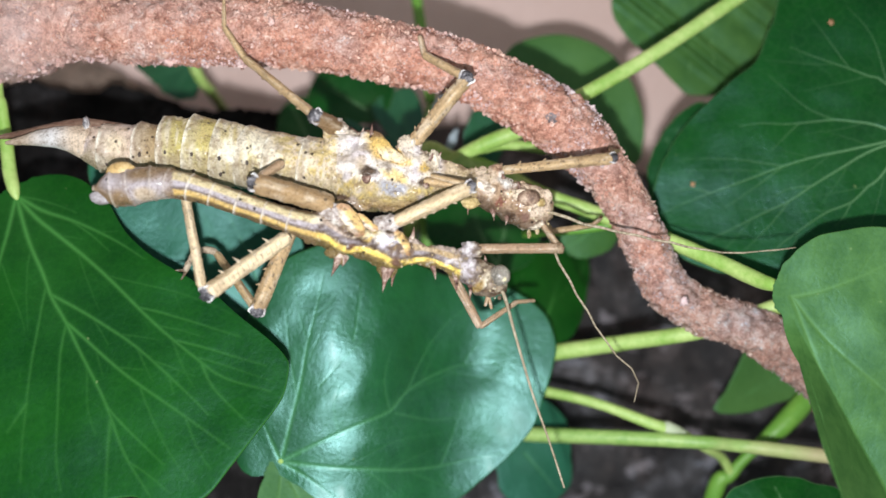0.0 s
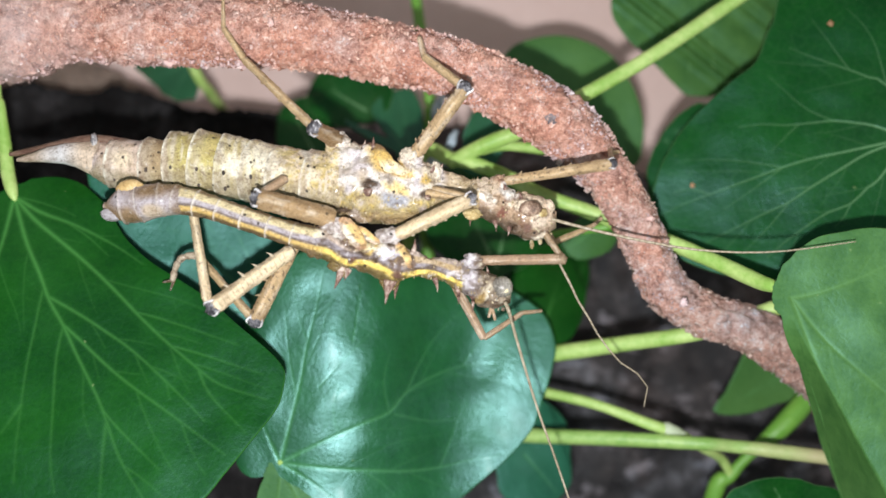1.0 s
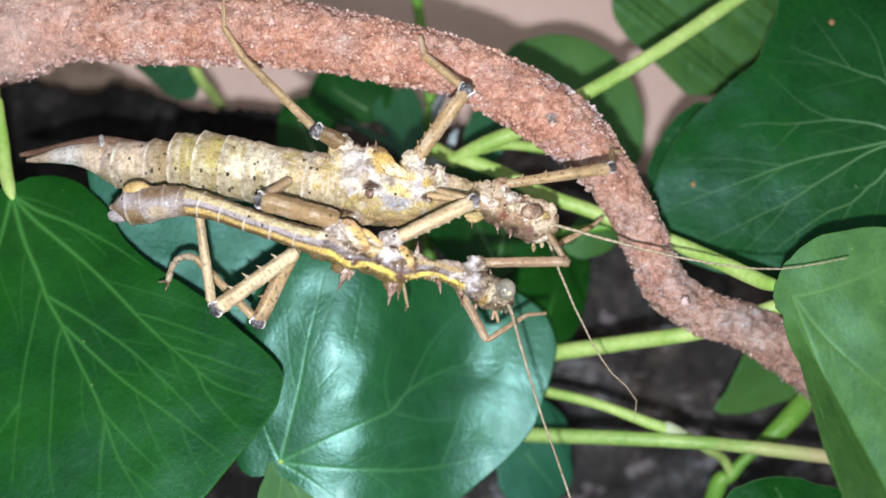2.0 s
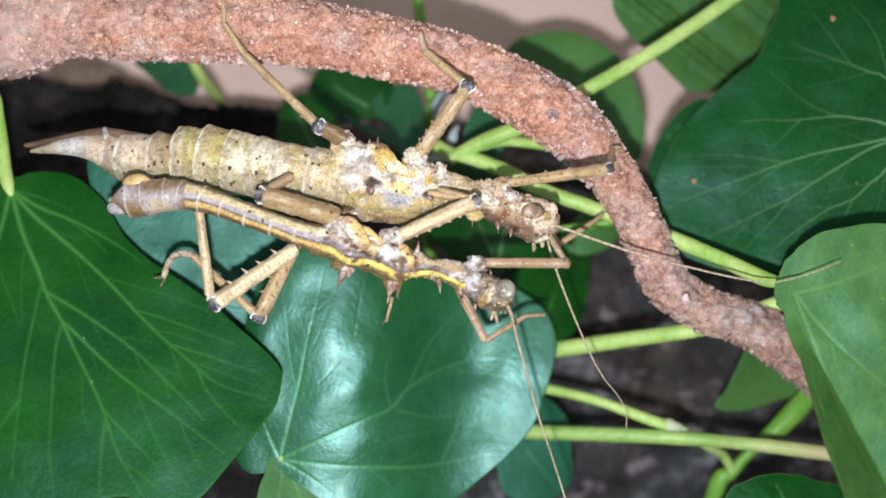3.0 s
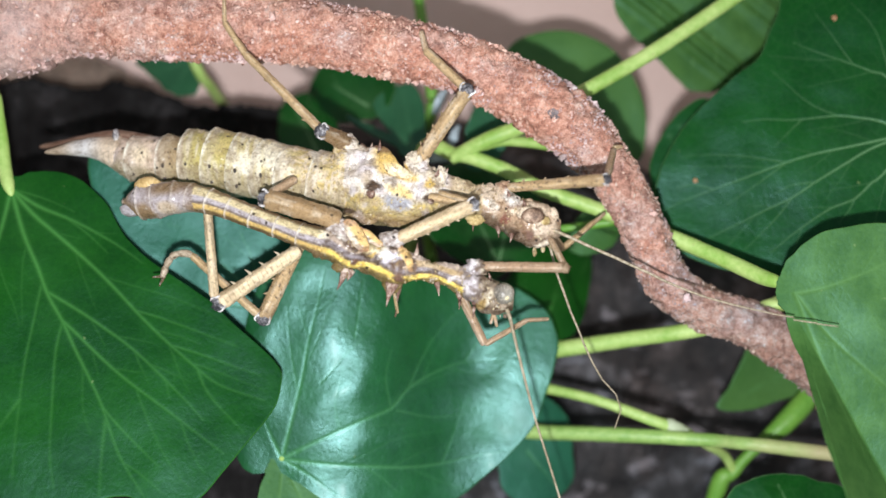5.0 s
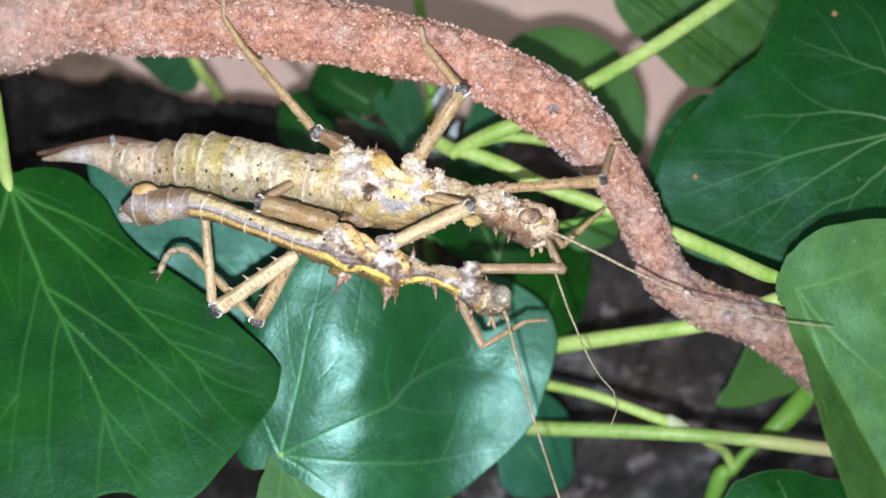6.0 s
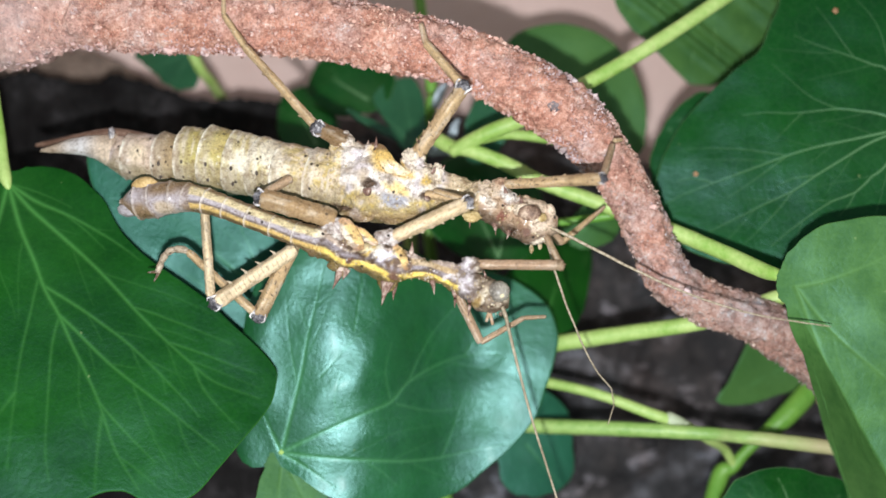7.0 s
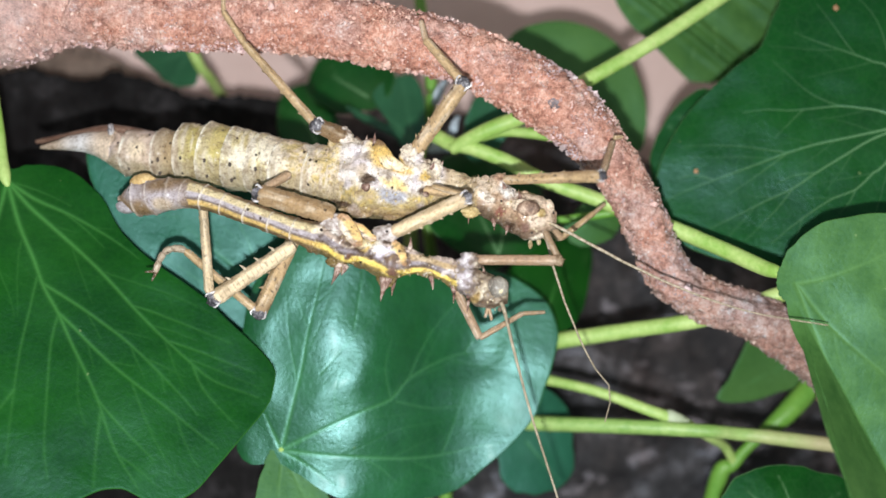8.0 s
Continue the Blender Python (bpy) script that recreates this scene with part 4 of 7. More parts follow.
leaf(e, (-5.92, 33.00, 18.74), (-0.837, -0.117, 0.535), (0.279, -0.931, 0.233),
    [(-173, 1.2), (-87, 5.5), (-71, 11.0), (-60, 14.2), (-48, 14.1), (-21, 12.5), (0, 8.4), (1, 13.1), (20, 3.4)],
    [[(0, 0), (6.0, -1.4), (11.9, -0.3)], [(0, 0), (5.0, -6.4), (8.1, -10.0)]],
     MAT_LEAF_SHADE, MAT_VEIN_PALE, cup=-1, wave=0.9, seed=33, res=(120, 40))
leaf(e, (-14.93, 36.00, 27.96), (-0.767, 0.339, 0.544), (-0.282, -0.941, 0.188),
    [(-166, 3.9), (-117, 6.5), (-88, 8.0), (-30, 9.5), (-2, 14.3), (21, 14.0), (47, 8.5), (105, 3.0)],
    [[(0, 0), (7.4, 0.3), (13.0, 0.2)]],
     MAT_LEAF_DARK, MAT_VEIN, cup=-1, wave=1.2, seed=34, res=(120, 40))
leaf(e, (-25.22, 38.00, 19.25), (-0.430, 0.444, 0.786), (-0.268, -0.894, 0.358),
    [(-142, 4.1), (-83, 5.6), (-30, 10.9), (-9, 15.1), (6, 15.3), (28, 11.1), (97, 2.8)],
    [[(0, 0), (7.7, 0.0), (14.1, 0.0)]],
     MAT_LEAF_DARK, MAT_VEIN, cup=-1, wave=0.4, seed=35, res=(120, 40))
leaf(e, (-51.34, 44.00, 38.91), (-0.975, 0.220, 0.000), (-0.218, -0.968, 0.120),
    [(-150, 2.0), (-90, 5.0), (-30, 9.5), (0, 13.6), (10, 11.4), (32, 9.0), (63, 8.4), (95, 7.2), (113, 3.6), (160, 1.6)],
    [[(0, 0), (5.5, 1.8), (10.2, 2.6)], [(0, 0), (2.8, 4.2), (3.8, 6.6)]],
     MAT_LEAF_SHADE, MAT_VEIN, cup=-1, wave=1.0, seed=36, res=(120, 40))
leaf(e, (18.56, 26.00, -15.71), (0.332, 0.520, 0.787), (0.415, -0.830, 0.373),
    [(-108, 3.0), (-52, 7.9), (-26, 14.3), (-12, 21.9), (5, 21.9), (27, 17.1), (55, 12.3), (100, 9.6), (142, 5.7)],
    [[(0, 0), (10.3, 0.2), (18.6, 0.2)], [(0, 0), (3.5, 5.0), (8.0, 8.5)]],
     MAT_LEAF, MAT_VEIN, cup=-1.5, wave=0.4, seed=37, res=(140, 50))
leaf(e, (28.68, 30.00, 4.42), (-0.773, -0.214, -0.597), (0.195, -0.976, 0.098),
    [(-163, 2.0), (-44, 4.0), (-18, 6.6), (9, 6.8), (63, 5.3), (113, 5.4), (149, 5.2)],
    [[(0, 0), (3.2, 0.3), (6.4, -0.1)]],
     MAT_LEAF_BACK, MAT_VEIN, cup=-1, wave=0.3, seed=38, res=(100, 40))
leaf(e, (10.24, 28.00, -3.09), (-0.376, 0.391, 0.840), (0.249, -0.830, 0.498),
    [(-135, 2.4), (-82, 9.5), (-57, 17.4), (-39, 24.4), (-19, 24.8), (1, 24.0), (17, 19.1), (49, 13.9), (75, 6.7)],
    [[(0, 0), (11.6, -0.3), (20.9, -0.6)], [(0, 0), (9.9, -7.1), (16.7, -12.9)]],
     MAT_LEAF_DARK, MAT_VEIN, cup=-1.5, wave=0.4, seed=39, res=(140, 50))
leaf(e, (15.83, 31.00, -38.93), (0.659, -0.018, -0.752), (0.192, -0.962, 0.192),
    [(-112, 6.0), (-65, 9.1), (-24, 10.0), (12, 11.0), (48, 9.3), (88, 10.7), (125, 11.0), (165, 7.2)],
    [[(0, 0), (5.7, 0.0), (9.9, -0.1)]],
     MAT_LEAF_BLUE, MAT_VEIN, cup=-1, wave=0.5, seed=40, res=(120, 40))
stem(e, [(-6.14, 40.00, 57.00, 1.14), (-4.73, 38.00, 47.40, 1.13), (-3.15, 38.00, 36.14, 1.13), (-2.48, 38.00, 27.13, 1.13), (-5.01, 40.00, 16.04, 1.14), (0, 40, -30, 1.2), (0, 42, -131, 1.4)], MAT_STEM_DEEP)
stem(e, [(-51.66, 40.00, 42.21, 0.91), (-50.55, 41.00, 37.86, 1.03), (-49.46, 43.00, 35.02, 1.04), (-48.60, 48.00, 33.31, 1.07), (-48.26, 60.00, 30.29, 1.13), (-48.34, 66.00, 27.27, 1.03)], MAT_STEM)

for rows in ([(-1.73, 30.00, 25.45, 0.32), (-1.29, 29.00, 26.92, 0.75), (-0.43, 29.00, 28.85, 0.75), (0.65, 30.00, 30.30, 0.32)], [(0.65, 30.00, 19.30, 0.32), (1.50, 29.00, 20.48, 0.75), (2.26, 30.00, 22.11, 0.65), (2.82, 31.00, 23.42, 0.33)], [(-2.80, 30.00, 16.82, 0.65), (0.11, 29.00, 18.12, 1.82), (2.80, 30.00, 17.15, 0.54)]):
    part("dry_bract", sweep(rows, 12, 0.5, rough=0.3, freq=0.6, squash=0.4, offset=e.location / MM), MAT_DRY, e, "pale dry bract")
leaf(e, (49.06, 22.00, 11.44), (-0.593, 0.254, 0.764), (-0.286, -0.953, 0.095),
    [(-150, 3.2), (-84, 7.1), (-52, 13.8), (-33, 16.5), (-19, 15.4), (1, 13.6), (23, 12.3), (44, 11.4), (60, 10.8), (84, 7.3)],
    [[(0, 0), (7.8, -0.6), (12.6, 0.0)]],
     MAT_LEAF_DARK, MAT_VEIN, cup=-1, wave=0.3, seed=41, res=(120, 40))

def blemish(sprig_ob, at, r, mat, label):
    """A small dry spot lying on a blade."""
    bm = bmesh.new()
    bmesh.ops.create_icosphere(bm, subdivisions=2, radius=1.0)
    for q in bm.verts:
        n = q.co.normalized()
        q.co = Vector([(at[i] + n[i] * r * (1 + 0.4 * noise.noise(n * 2 + Vector(at))) * (1, 0.25, 1)[i]) * MM for i in range(3)]) - sprig_ob.location
    part("blemish", bm, mat, sprig_ob, label)


blemish(d, (68.6, 15.75, 40.4), 0.55, MAT_SCAB, "small orange-brown scab")
blemish(d, (44.8, 18.1, 12.0), 0.45, MAT_SCAB, "small orange-brown scab")

# leaf close behind the insects' hind legs
f = sprig((-30, 42, -130), "ivy sprig with a bluish green leaf behind the insects")
leaf(f, (-31.43, 17.00, -9.91), (-0.731, -0.148, 0.666), (0.215, -0.976, 0.020),
    [(-161, 5.4), (-98, 9.2), (-66, 15.9), (-40, 21.2), (-19, 27.4), (-5, 34.7), (-0, 39.6), (6, 36.9), (13, 30.5), (24, 23.1), (41, 16.4), (82, 9.0), (141, 6.1)],
    [[(0, 0), (11.9, -0.1), (24.9, -0.4), (34.9, -0.4)], [(0, 0), (8.2, -4.8), (16.4, -8.1)], [(0, 0), (5.2, 4.5), (16.3, 6.4)]],
     MAT_LEAF_BLUE, MAT_VEIN, cup=-2.0, wave=0.5, seed=45, res=(200, 60), label="bluish green ivy leaf in the insects' shade")
stem(f, [(-31.53, 17.50, -9.94, 1.20), (-29.61, 24.00, -16.58, 1.25), (-24.69, 34.00, -35.16, 1.32), (-25, 40, -70, 1.2), (-30, 42, -131, 1.2)], name="petiole")

# green stems that cross low over the slab
g = sprig((45, 45, -130), "ivy sprig of crossing light green stems with small leaves")
stem(g, [(8.20, 30.00, -21.46, 1.40), (19.91, 24.00, -18.87, 1.51), (32.01, 19.00, -16.51, 1.42), (44.56, 13.00, -13.88, 1.37), (54.33, 13.00, -10.85, 1.37), (59.83, 12.00, -8.94, 1.36), (68.43, 14.00, -7.77, 1.38), (72, 20, -20, 1.3)])
stem(g, [(8.24, 31.00, -25.05, 0.98), (19.29, 25.00, -26.11, 0.94), (28.28, 21.00, -27.77, 0.92), (36.85, 18.00, -30.61, 1.01), (41.39, 18.00, -32.02, 1.11)])
part("node", sweep([(39.47, 18.00, -31.12, 0.91), (40.76, 17.50, -31.73, 1.20), (42.19, 18.00, -32.32, 1.11), (43.30, 18.00, -32.73, 0.81)], 14, 0.6, rough=0.25, freq=0.8, offset=g.location / MM), MAT_NODE, g, "pale dry stem joint")
stem(g, [(42.39, 18.00, -32.32, 0.91), (47.76, 21.00, -35.77, 0.82), (52.01, 25.00, -38.48, 0.84), (54.51, 27.00, -42.10, 0.85)])
stem(g, [(3.88, 30.00, -33.97, 1.40), (16.88, 25.00, -34.08, 1.36), (32.01, 19.00, -33.53, 1.32), (45.10, 15.00, -33.53, 1.19), (52.03, 15.00, -34.12, 1.19), (58.60, 14.00, -34.71, 1.28), (68.99, 13.00, -35.86, 1.27), (77.31, 12.00, -36.81, 1.26)], MAT_STEM_OLD, label="green stem that turns brown towards its end")
stem(g, [(73.97, 30.00, -21.46, 1.83), (69.96, 28.00, -26.55, 1.92), (63.91, 26.00, -32.37, 1.90), (57.58, 26.00, -37.86, 1.05), (54.30, 27.00, -42.10, 1.17), (51.26, 29.00, -48.15, 1.72), (48, 40, -90, 1.8), (45, 45, -131, 2)], MAT_STEM_DEEP)
leaf(g, (72.30, 34.00, -21.93), (-0.905, -0.234, -0.355), (0.194, -0.970, 0.146),
    [(-151, 4.3), (-73, 7.1), (-43, 12.5), (-22, 15.6), (-6, 19.0), (0, 22.7), (10, 17.6), (22, 10.8), (51, 5.7), (141, 3.7)],
    [[(0, 0), (9.2, -0.3), (18.7, 0.4)]],
     MAT_LEAF_BACK, MAT_VEIN, cup=-1, wave=0.3, seed=51, res=(120, 40))
leaf(g, (57.63, 6.00, -48.56), (-0.002, 0.242, 0.970), (0.048, -0.969, 0.242),
    [(-112, 9.9), (-87, 15.4), (-66, 15.5), (-50, 13.8), (-30, 11.4), (-5, 11.0), (15, 11.1), (36, 11.7), (53, 12.1), (73, 12.2), (105, 10.1), (175, 5.3)],
    [[(0, 0), (5.4, -0.0), (9.1, 1.1)], [(0, 0), (5.4, 5.3), (7.3, 7.0)], [(0, 0), (4.5, -6.2), (6.3, -9.3)]],
     MAT_LEAF_DARK, MAT_VEIN, cup=-4, wave=0.3, seed=52, res=(160, 50))
stem(g, [(58.00, 7.00, -48.87, 1.04), (58.60, 14.00, -54.96, 1.08), (46, 34, -90, 1.1), (45, 45, -129, 1.2)], name="petiole")


# ---------------------------------------------------------------- the stick insects
PIT = (0.035, 0.018, 0.014)
MAT_CREAM = skin("lichen_cream", [(0.37, (0.10, 0.06, 0.025)), (0.44, (0.30, 0.21, 0.09)), (0.51, (0.50, 0.40, 0.23)), (0.58, (0.66, 0.57, 0.42)), (0.66, (0.84, 0.79, 0.70))], 480, (PIT, 0.30), ((0.80, 0.76, 0.70), 0.60), stretch=(1.3, 0.8, 0.8))
MAT_RIM = skin("pale_rim", [(0.38, (0.36, 0.26, 0.12)), (0.5, (0.62, 0.52, 0.32)), (0.62, (0.80, 0.74, 0.58))], 700)
MAT_LILAC = skin("lilac_grey", [(0.37, (0.075, 0.05, 0.04)), (0.45, (0.19, 0.15, 0.14)), (0.53, (0.36, 0.32, 0.33)), (0.64, (0.66, 0.63, 0.66))], 520, (PIT, 0.2), ((0.62, 0.59, 0.60), 0.62))
MAT_BUTTER = skin("buttery_cream", [(0.37, (0.24, 0.14, 0.04)), (0.46, (0.50, 0.36, 0.15)), (0.54, (0.70, 0.57, 0.31)), (0.64, (0.85, 0.79, 0.62))], 520, (PIT, 0.15))
MAT_CLASPER = skin("ochre_clasper", [(0.37, (0.20, 0.10, 0.035)), (0.46, (0.46, 0.29, 0.11)), (0.54, (0.68, 0.48, 0.22)), (0.64, (0.80, 0.66, 0.42))], 260, rough=0.35, relief=0.4)
MAT_LEG_DIM = skin("brown_leg", [(0.37, (0.07, 0.04, 0.02)), (0.46, (0.18, 0.115, 0.06)), (0.54, (0.30, 0.21, 0.13)), (0.64, (0.52, 0.42, 0.31))], 520, (PIT, 0.25), rings=700)
MAT_KNEE = skin("blue_grey_joint", [(0.42, (0.010, 0.009, 0.011)), (0.50, (0.05, 0.047, 0.055)), (0.56, (0.22, 0.205, 0.22)), (0.62, (0.78, 0.75, 0.76))], 420, relief=1.0, depth=0.0004)
MAT_FLANGE = skin("white_flange", [(0.42, (0.10, 0.09, 0.10)), (0.5, (0.50, 0.46, 0.45)), (0.58, (0.90, 0.88, 0.87))], 700, rough=0.25, relief=0.5)
MAT_SPINE = skin("red_brown_spine", [(0.40, (0.05, 0.022, 0.016)), (0.5, (0.21, 0.11, 0.08)), (0.60, (0.62, 0.50, 0.42))], 900)
MAT_CLAW = skin("dark_claw", [(0.4, (0.02, 0.014, 0.010)), (0.6, (0.12, 0.085, 0.065))], 700)
MAT_EYE = skin("glassy_eye", [(0.40, (0.05, 0.028, 0.018)), (0.5, (0.25, 0.15, 0.10)), (0.60, (0.56, 0.42, 0.31))], 700, rough=0.5, relief=0.7)
MAT_EYE_GLASS = skin("glassy_amber", [(0.40, (0.14, 0.12, 0.10)), (0.5, (0.36, 0.32, 0.27)), (0.60, (0.66, 0.61, 0.52))], 420, rough=0.2, relief=0.25)
MAT_EYE_GLASS.node_tree.nodes["Principled BSDF"].inputs["Coat Weight"].default_value = 1.0
MAT_EYE_GLASS.node_tree.nodes["Principled BSDF"].inputs["Transmission Weight"].default_value = 0.45
MAT_FEELER = skin("straw_feeler", [(0.38, (0.15, 0.11, 0.07)), (0.5, (0.34, 0.27, 0.18)), (0.62, (0.60, 0.52, 0.40))], 600)
MAT_OVI = skin("horn_brown", [(0.37, (0.05, 0.022, 0.015)), (0.47, (0.13, 0.066, 0.044)), (0.55, (0.22, 0.135, 0.095)), (0.66, (0.42, 0.32, 0.26))], 260, rough=0.35, stretch=(0.4, 1, 1), relief=0.4)

F_ROWS = [
    (0, 15.619, -1.000, 8.196, -1.46, 5.80),
    (0.5, 15.837, -1.000, 7.377, -2.27, 4.28),
    (1, 16.147, -1.000, 6.756, -1.98, 3.60),
    (1.5, 16.416, -1.000, 6.477, -1.29, 2.64),
    (1.7, 16.366, -1.000, 6.323, -1.69, 2.26),
    (3, 16.459, -1.000, 5.590, -0.49, 1.22),
    (3.5, 16.449, -1.000, 5.310, -0.37, 0.68),
    (4, 16.538, -1.000, 4.917, -0.00, -0.00),
    (4.5, 16.525, -1.000, 4.824, 0.37, -1.22),
    (6, 16.146, -1.000, 4.055, -0.57, -1.93),
    (6.5, 15.910, -1.000, 3.559, -0.78, -2.23),
    (7, 15.995, -1.000, 4.182, 0.01, -1.66),
    (7.5, 16.079, -1.000, 4.581, 0.08, -1.52),
    (8, 15.799, -1.000, 4.441, -0.09, -1.98),
]
M_ROWS = [
    (0, 8.389, -5.000, -4.948, -1.14, 7.47),
    (0.5, 8.778, -5.000, -5.915, -2.11, 4.70),
    (1, 8.996, -5.000, -6.514, -1.78, 3.61),
    (1.5, 9.258, -5.000, -6.611, -1.09, 2.69),
    (1.7, 9.385, -5.000, -6.757, -1.76, 2.05),
    (3, 9.230, -5.000, -7.621, -0.44, 2.61),
    (3.5, 9.050, -5.000, -7.798, -0.27, 1.42),
    (4, 9.050, -5.000, -8.180, 0.00, 0.00),
    (4.5, 9.038, -5.000, -8.083, 0.19, -1.50),
    (6, 8.684, -5.000, -9.178, -0.78, -2.86),
    (6.5, 8.372, -5.000, -9.572, -1.11, -3.77),
    (7, 8.371, -5.000, -8.959, -0.29, -3.24),
    (7.5, 8.283, -5.000, -8.567, -0.20, -3.01),
    (8, 8.189, -5.000, -8.700, -0.47, -3.28),
]
MOVES = []


MAT_HIDE = hide_material("insect_hide")
MAT_LEG = hide_material("insect_leg", 0.7, 0.12)
MAT_ABDOMEN = hide_material("insect_abdomen", 0.9, 0.10)
CREAM, CRUST, OLIVE, GOLD = (0.80, 0.70, 0.56), (0.84, 0.79, 0.74), (0.40, 0.35, 0.12), (0.70, 0.49, 0.15)
BROWN, UMBER, LILAC, BUFF = (0.24, 0.155, 0.08), (0.085, 0.05, 0.03), (0.46, 0.41, 0.44), (0.54, 0.43, 0.32)
BUTTER, RUST = (0.76, 0.64, 0.38), (0.17, 0.085, 0.055)
TAN, DIM, STRAW = (0.56, 0.41, 0.25), (0.47, 0.335, 0.235), (0.86, 0.72, 0.53)


def blend(a, b, w):
    return tuple(p + (q - p) * w for p, q in zip(a, b))


def step(lo, hi, x):
    s = min(1.0, max(0.0, (x - lo) / (hi - lo)))
    return s * s * (3 - 2 * s)


def across(line):
    """How high a place lies on a body, -1 (lower edge) to 1 (upper edge), by the body's middle line."""
    P = np.array(sorted(tuple(r) for r in line))

    def height(p):
        return (p[2] - np.interp(p[0], P[:, 0], P[:, 2])) / np.interp(p[0], P[:, 0], P[:, 3])
    return height


def patched(ground, patches, seed):
    """A colour field: ground(place, height noise) with soft, ragged patches (centre, half width, half height, colour)."""
    def tint(p):
        q = Vector(p) * 0.33 + Vector((seed, 0, 0))
        wx = 1.3 * noise.noise(q) + 0.6 * noise.noise(q * 2.7)
        wz = 1.3 * noise.noise(q + Vector((9, 3, 1))) + 0.6 * noise.noise(q * 2.7 + Vector((5, 1, 7)))
        col = ground(p, wz)
        for c, rx, rz, shade in patches:
            d = math.hypot((p[0] + wx - c[0]) / rx, (p[2] + wz - c[2]) / rz)
            col = blend(col, shade, 1 - step(0.6, 1.15, d))
        return col
    return tint


def body_pose(row):
    t, x, y, z, ry, rz = row
    return pose(x * MM, y * MM, z * MM, 0, ry, rz)


def pivot(rows):
    return next(Vector(r[1:4]) for r in rows if r[0] == 4)


def aim(A, B):
    """Pose (metres) with x from A towards B and -y to the viewer; A and B in mm."""
    A, B = Vector(A), Vector(B)
    x = (B - A).normalized()
    y = Vector((0, 1, 0)) - x * x.y
    if y.length < 0.05:
        y = Vector((0, 0, 1)) - x * x.z
    y.normalize()
    z = x.cross(y)
    m = Matrix((x, y, z)).transposed().to_4x4()
    m.translation = A * MM
    return m


def rod(L, r0, r1, swell, shade, ticks, seed):
    """A leg segment along x: four-ridged, ringed by fine folds, with rows of dark ticks; its colour lies in the mesh."""
    bm = bmesh.new()
    layer = bm.verts.layers.float_color.new("tint")
    shade = (shade[0], shade[1] * 0.95, shade[2] * 0.84)
    n, seg = max(8, int(L / 0.16)), 24
    rings = []
    for i in range(n + 1):
        s = i / n
        r = r0 + (r1 - r0) * s
        r *= 1 + (swell - 1) * math.sin(math.pi * s)
        r *= 0.72 + 0.28 * step(0, 0.05, s) if s < 0.5 else 0.80 + 0.20 * step(0, 0.04, 1 - s)
        x = L * s
        ring = []
        for k in range(seg):
            a = 2 * math.pi * k / seg
            v = Vector((x * 0.8, 2 * math.cos(a), 2 * math.sin(a) + seed))
            q = r * (1 + 0.10 * math.cos(4 * a + 0.6) + 0.10 * noise.noise(v) + 0.06 * noise.noise(v * 2.7) + 0.02 * math.sin(x * 2 * math.pi / 0.75))
            ring.append(bm.verts.new(Vector((x, -math.cos(a) * q, math.sin(a) * q)) * MM))
            col = blend(shade, BROWN, 0.40 * step(0.0, 0.5, noise.noise(Vector((x * 0.22, math.sin(a) * 1.6, seed * 2.1)))))
            col = blend(col, CREAM, 0.40 * step(0.1, 0.5, noise.noise(Vector((x * 0.3, math.sin(a) * 2.2, seed * 3.3 + 5)))))
            col = blend(col, BROWN, 0.35 * step(0.5, 1.0, abs(math.sin(a))))
            if ticks == "ladder":
                if -0.15 < math.sin(a) < 0.55 and (x + 0.1 * noise.noise(Vector((x, 0, seed)))) % 0.85 < 0.2 and 0.08 < s < 0.95:
                    col = blend(col, BROWN, 0.55)
            elif ticks == "dots":
                if noise.noise(Vector((x * 2.1, math.sin(a) * 3.0, seed * 5))) > 0.50 and 0.08 < s < 0.95:
                    col = blend(col, UMBER, 0.9)
            ring[-1][layer] = (*col, 1)
        rings.append(ring)
    for i in range(n):
        for k in range(seg):
            q = (k + 1) % seg
            bm.faces.new((rings[i][k], rings[i][q], rings[i + 1][q], rings[i + 1][k]))
    bm.faces.new(rings[0])
    bm.faces.new(rings[-1])
    bmesh.ops.recalc_face_normals(bm, faces=bm.faces)
    return bm


def limb(insect, name, A, B, r0, r1, shade, label="", swell=1.0, thorns=0, thorn_side=1, thorn_len=1.0, seed=1, ticks=""):
    """One leg segment of an insect, its joint at A; A and B in mm in the insect's space."""
    r0, r1 = 0.69 * r0, 0.69 * r1
    L = (Vector(B) - Vector(A)).length
    ob = part(name, rod(L, r0, r1, swell, shade, ticks, seed + L), MAT_LEG, insect, label)
    ob.matrix_basis = aim(A, B)
    rng = random.Random(seed)
    for i in range(thorns):
        x = L * (0.2 + 0.7 * (i + rng.uniform(-0.2, 0.2)) / max(1, thorns))
        r = r0 + (r1 - r0) * x / L
        h = thorn_len * rng.uniform(0.6, 1.1)
        part("thorn", sweep([(x, 0, thorn_side * r * 0.7, 0.42), (x + 0.1, 0, thorn_side * (r + h * 0.35), 0.20), (x + 0.4, -0.1, thorn_side * (r + h), 0.03)], 7, 0.3, tint=lambda q: blend(shade, UMBER, 0.3)), MAT_LEG, ob)
    return ob


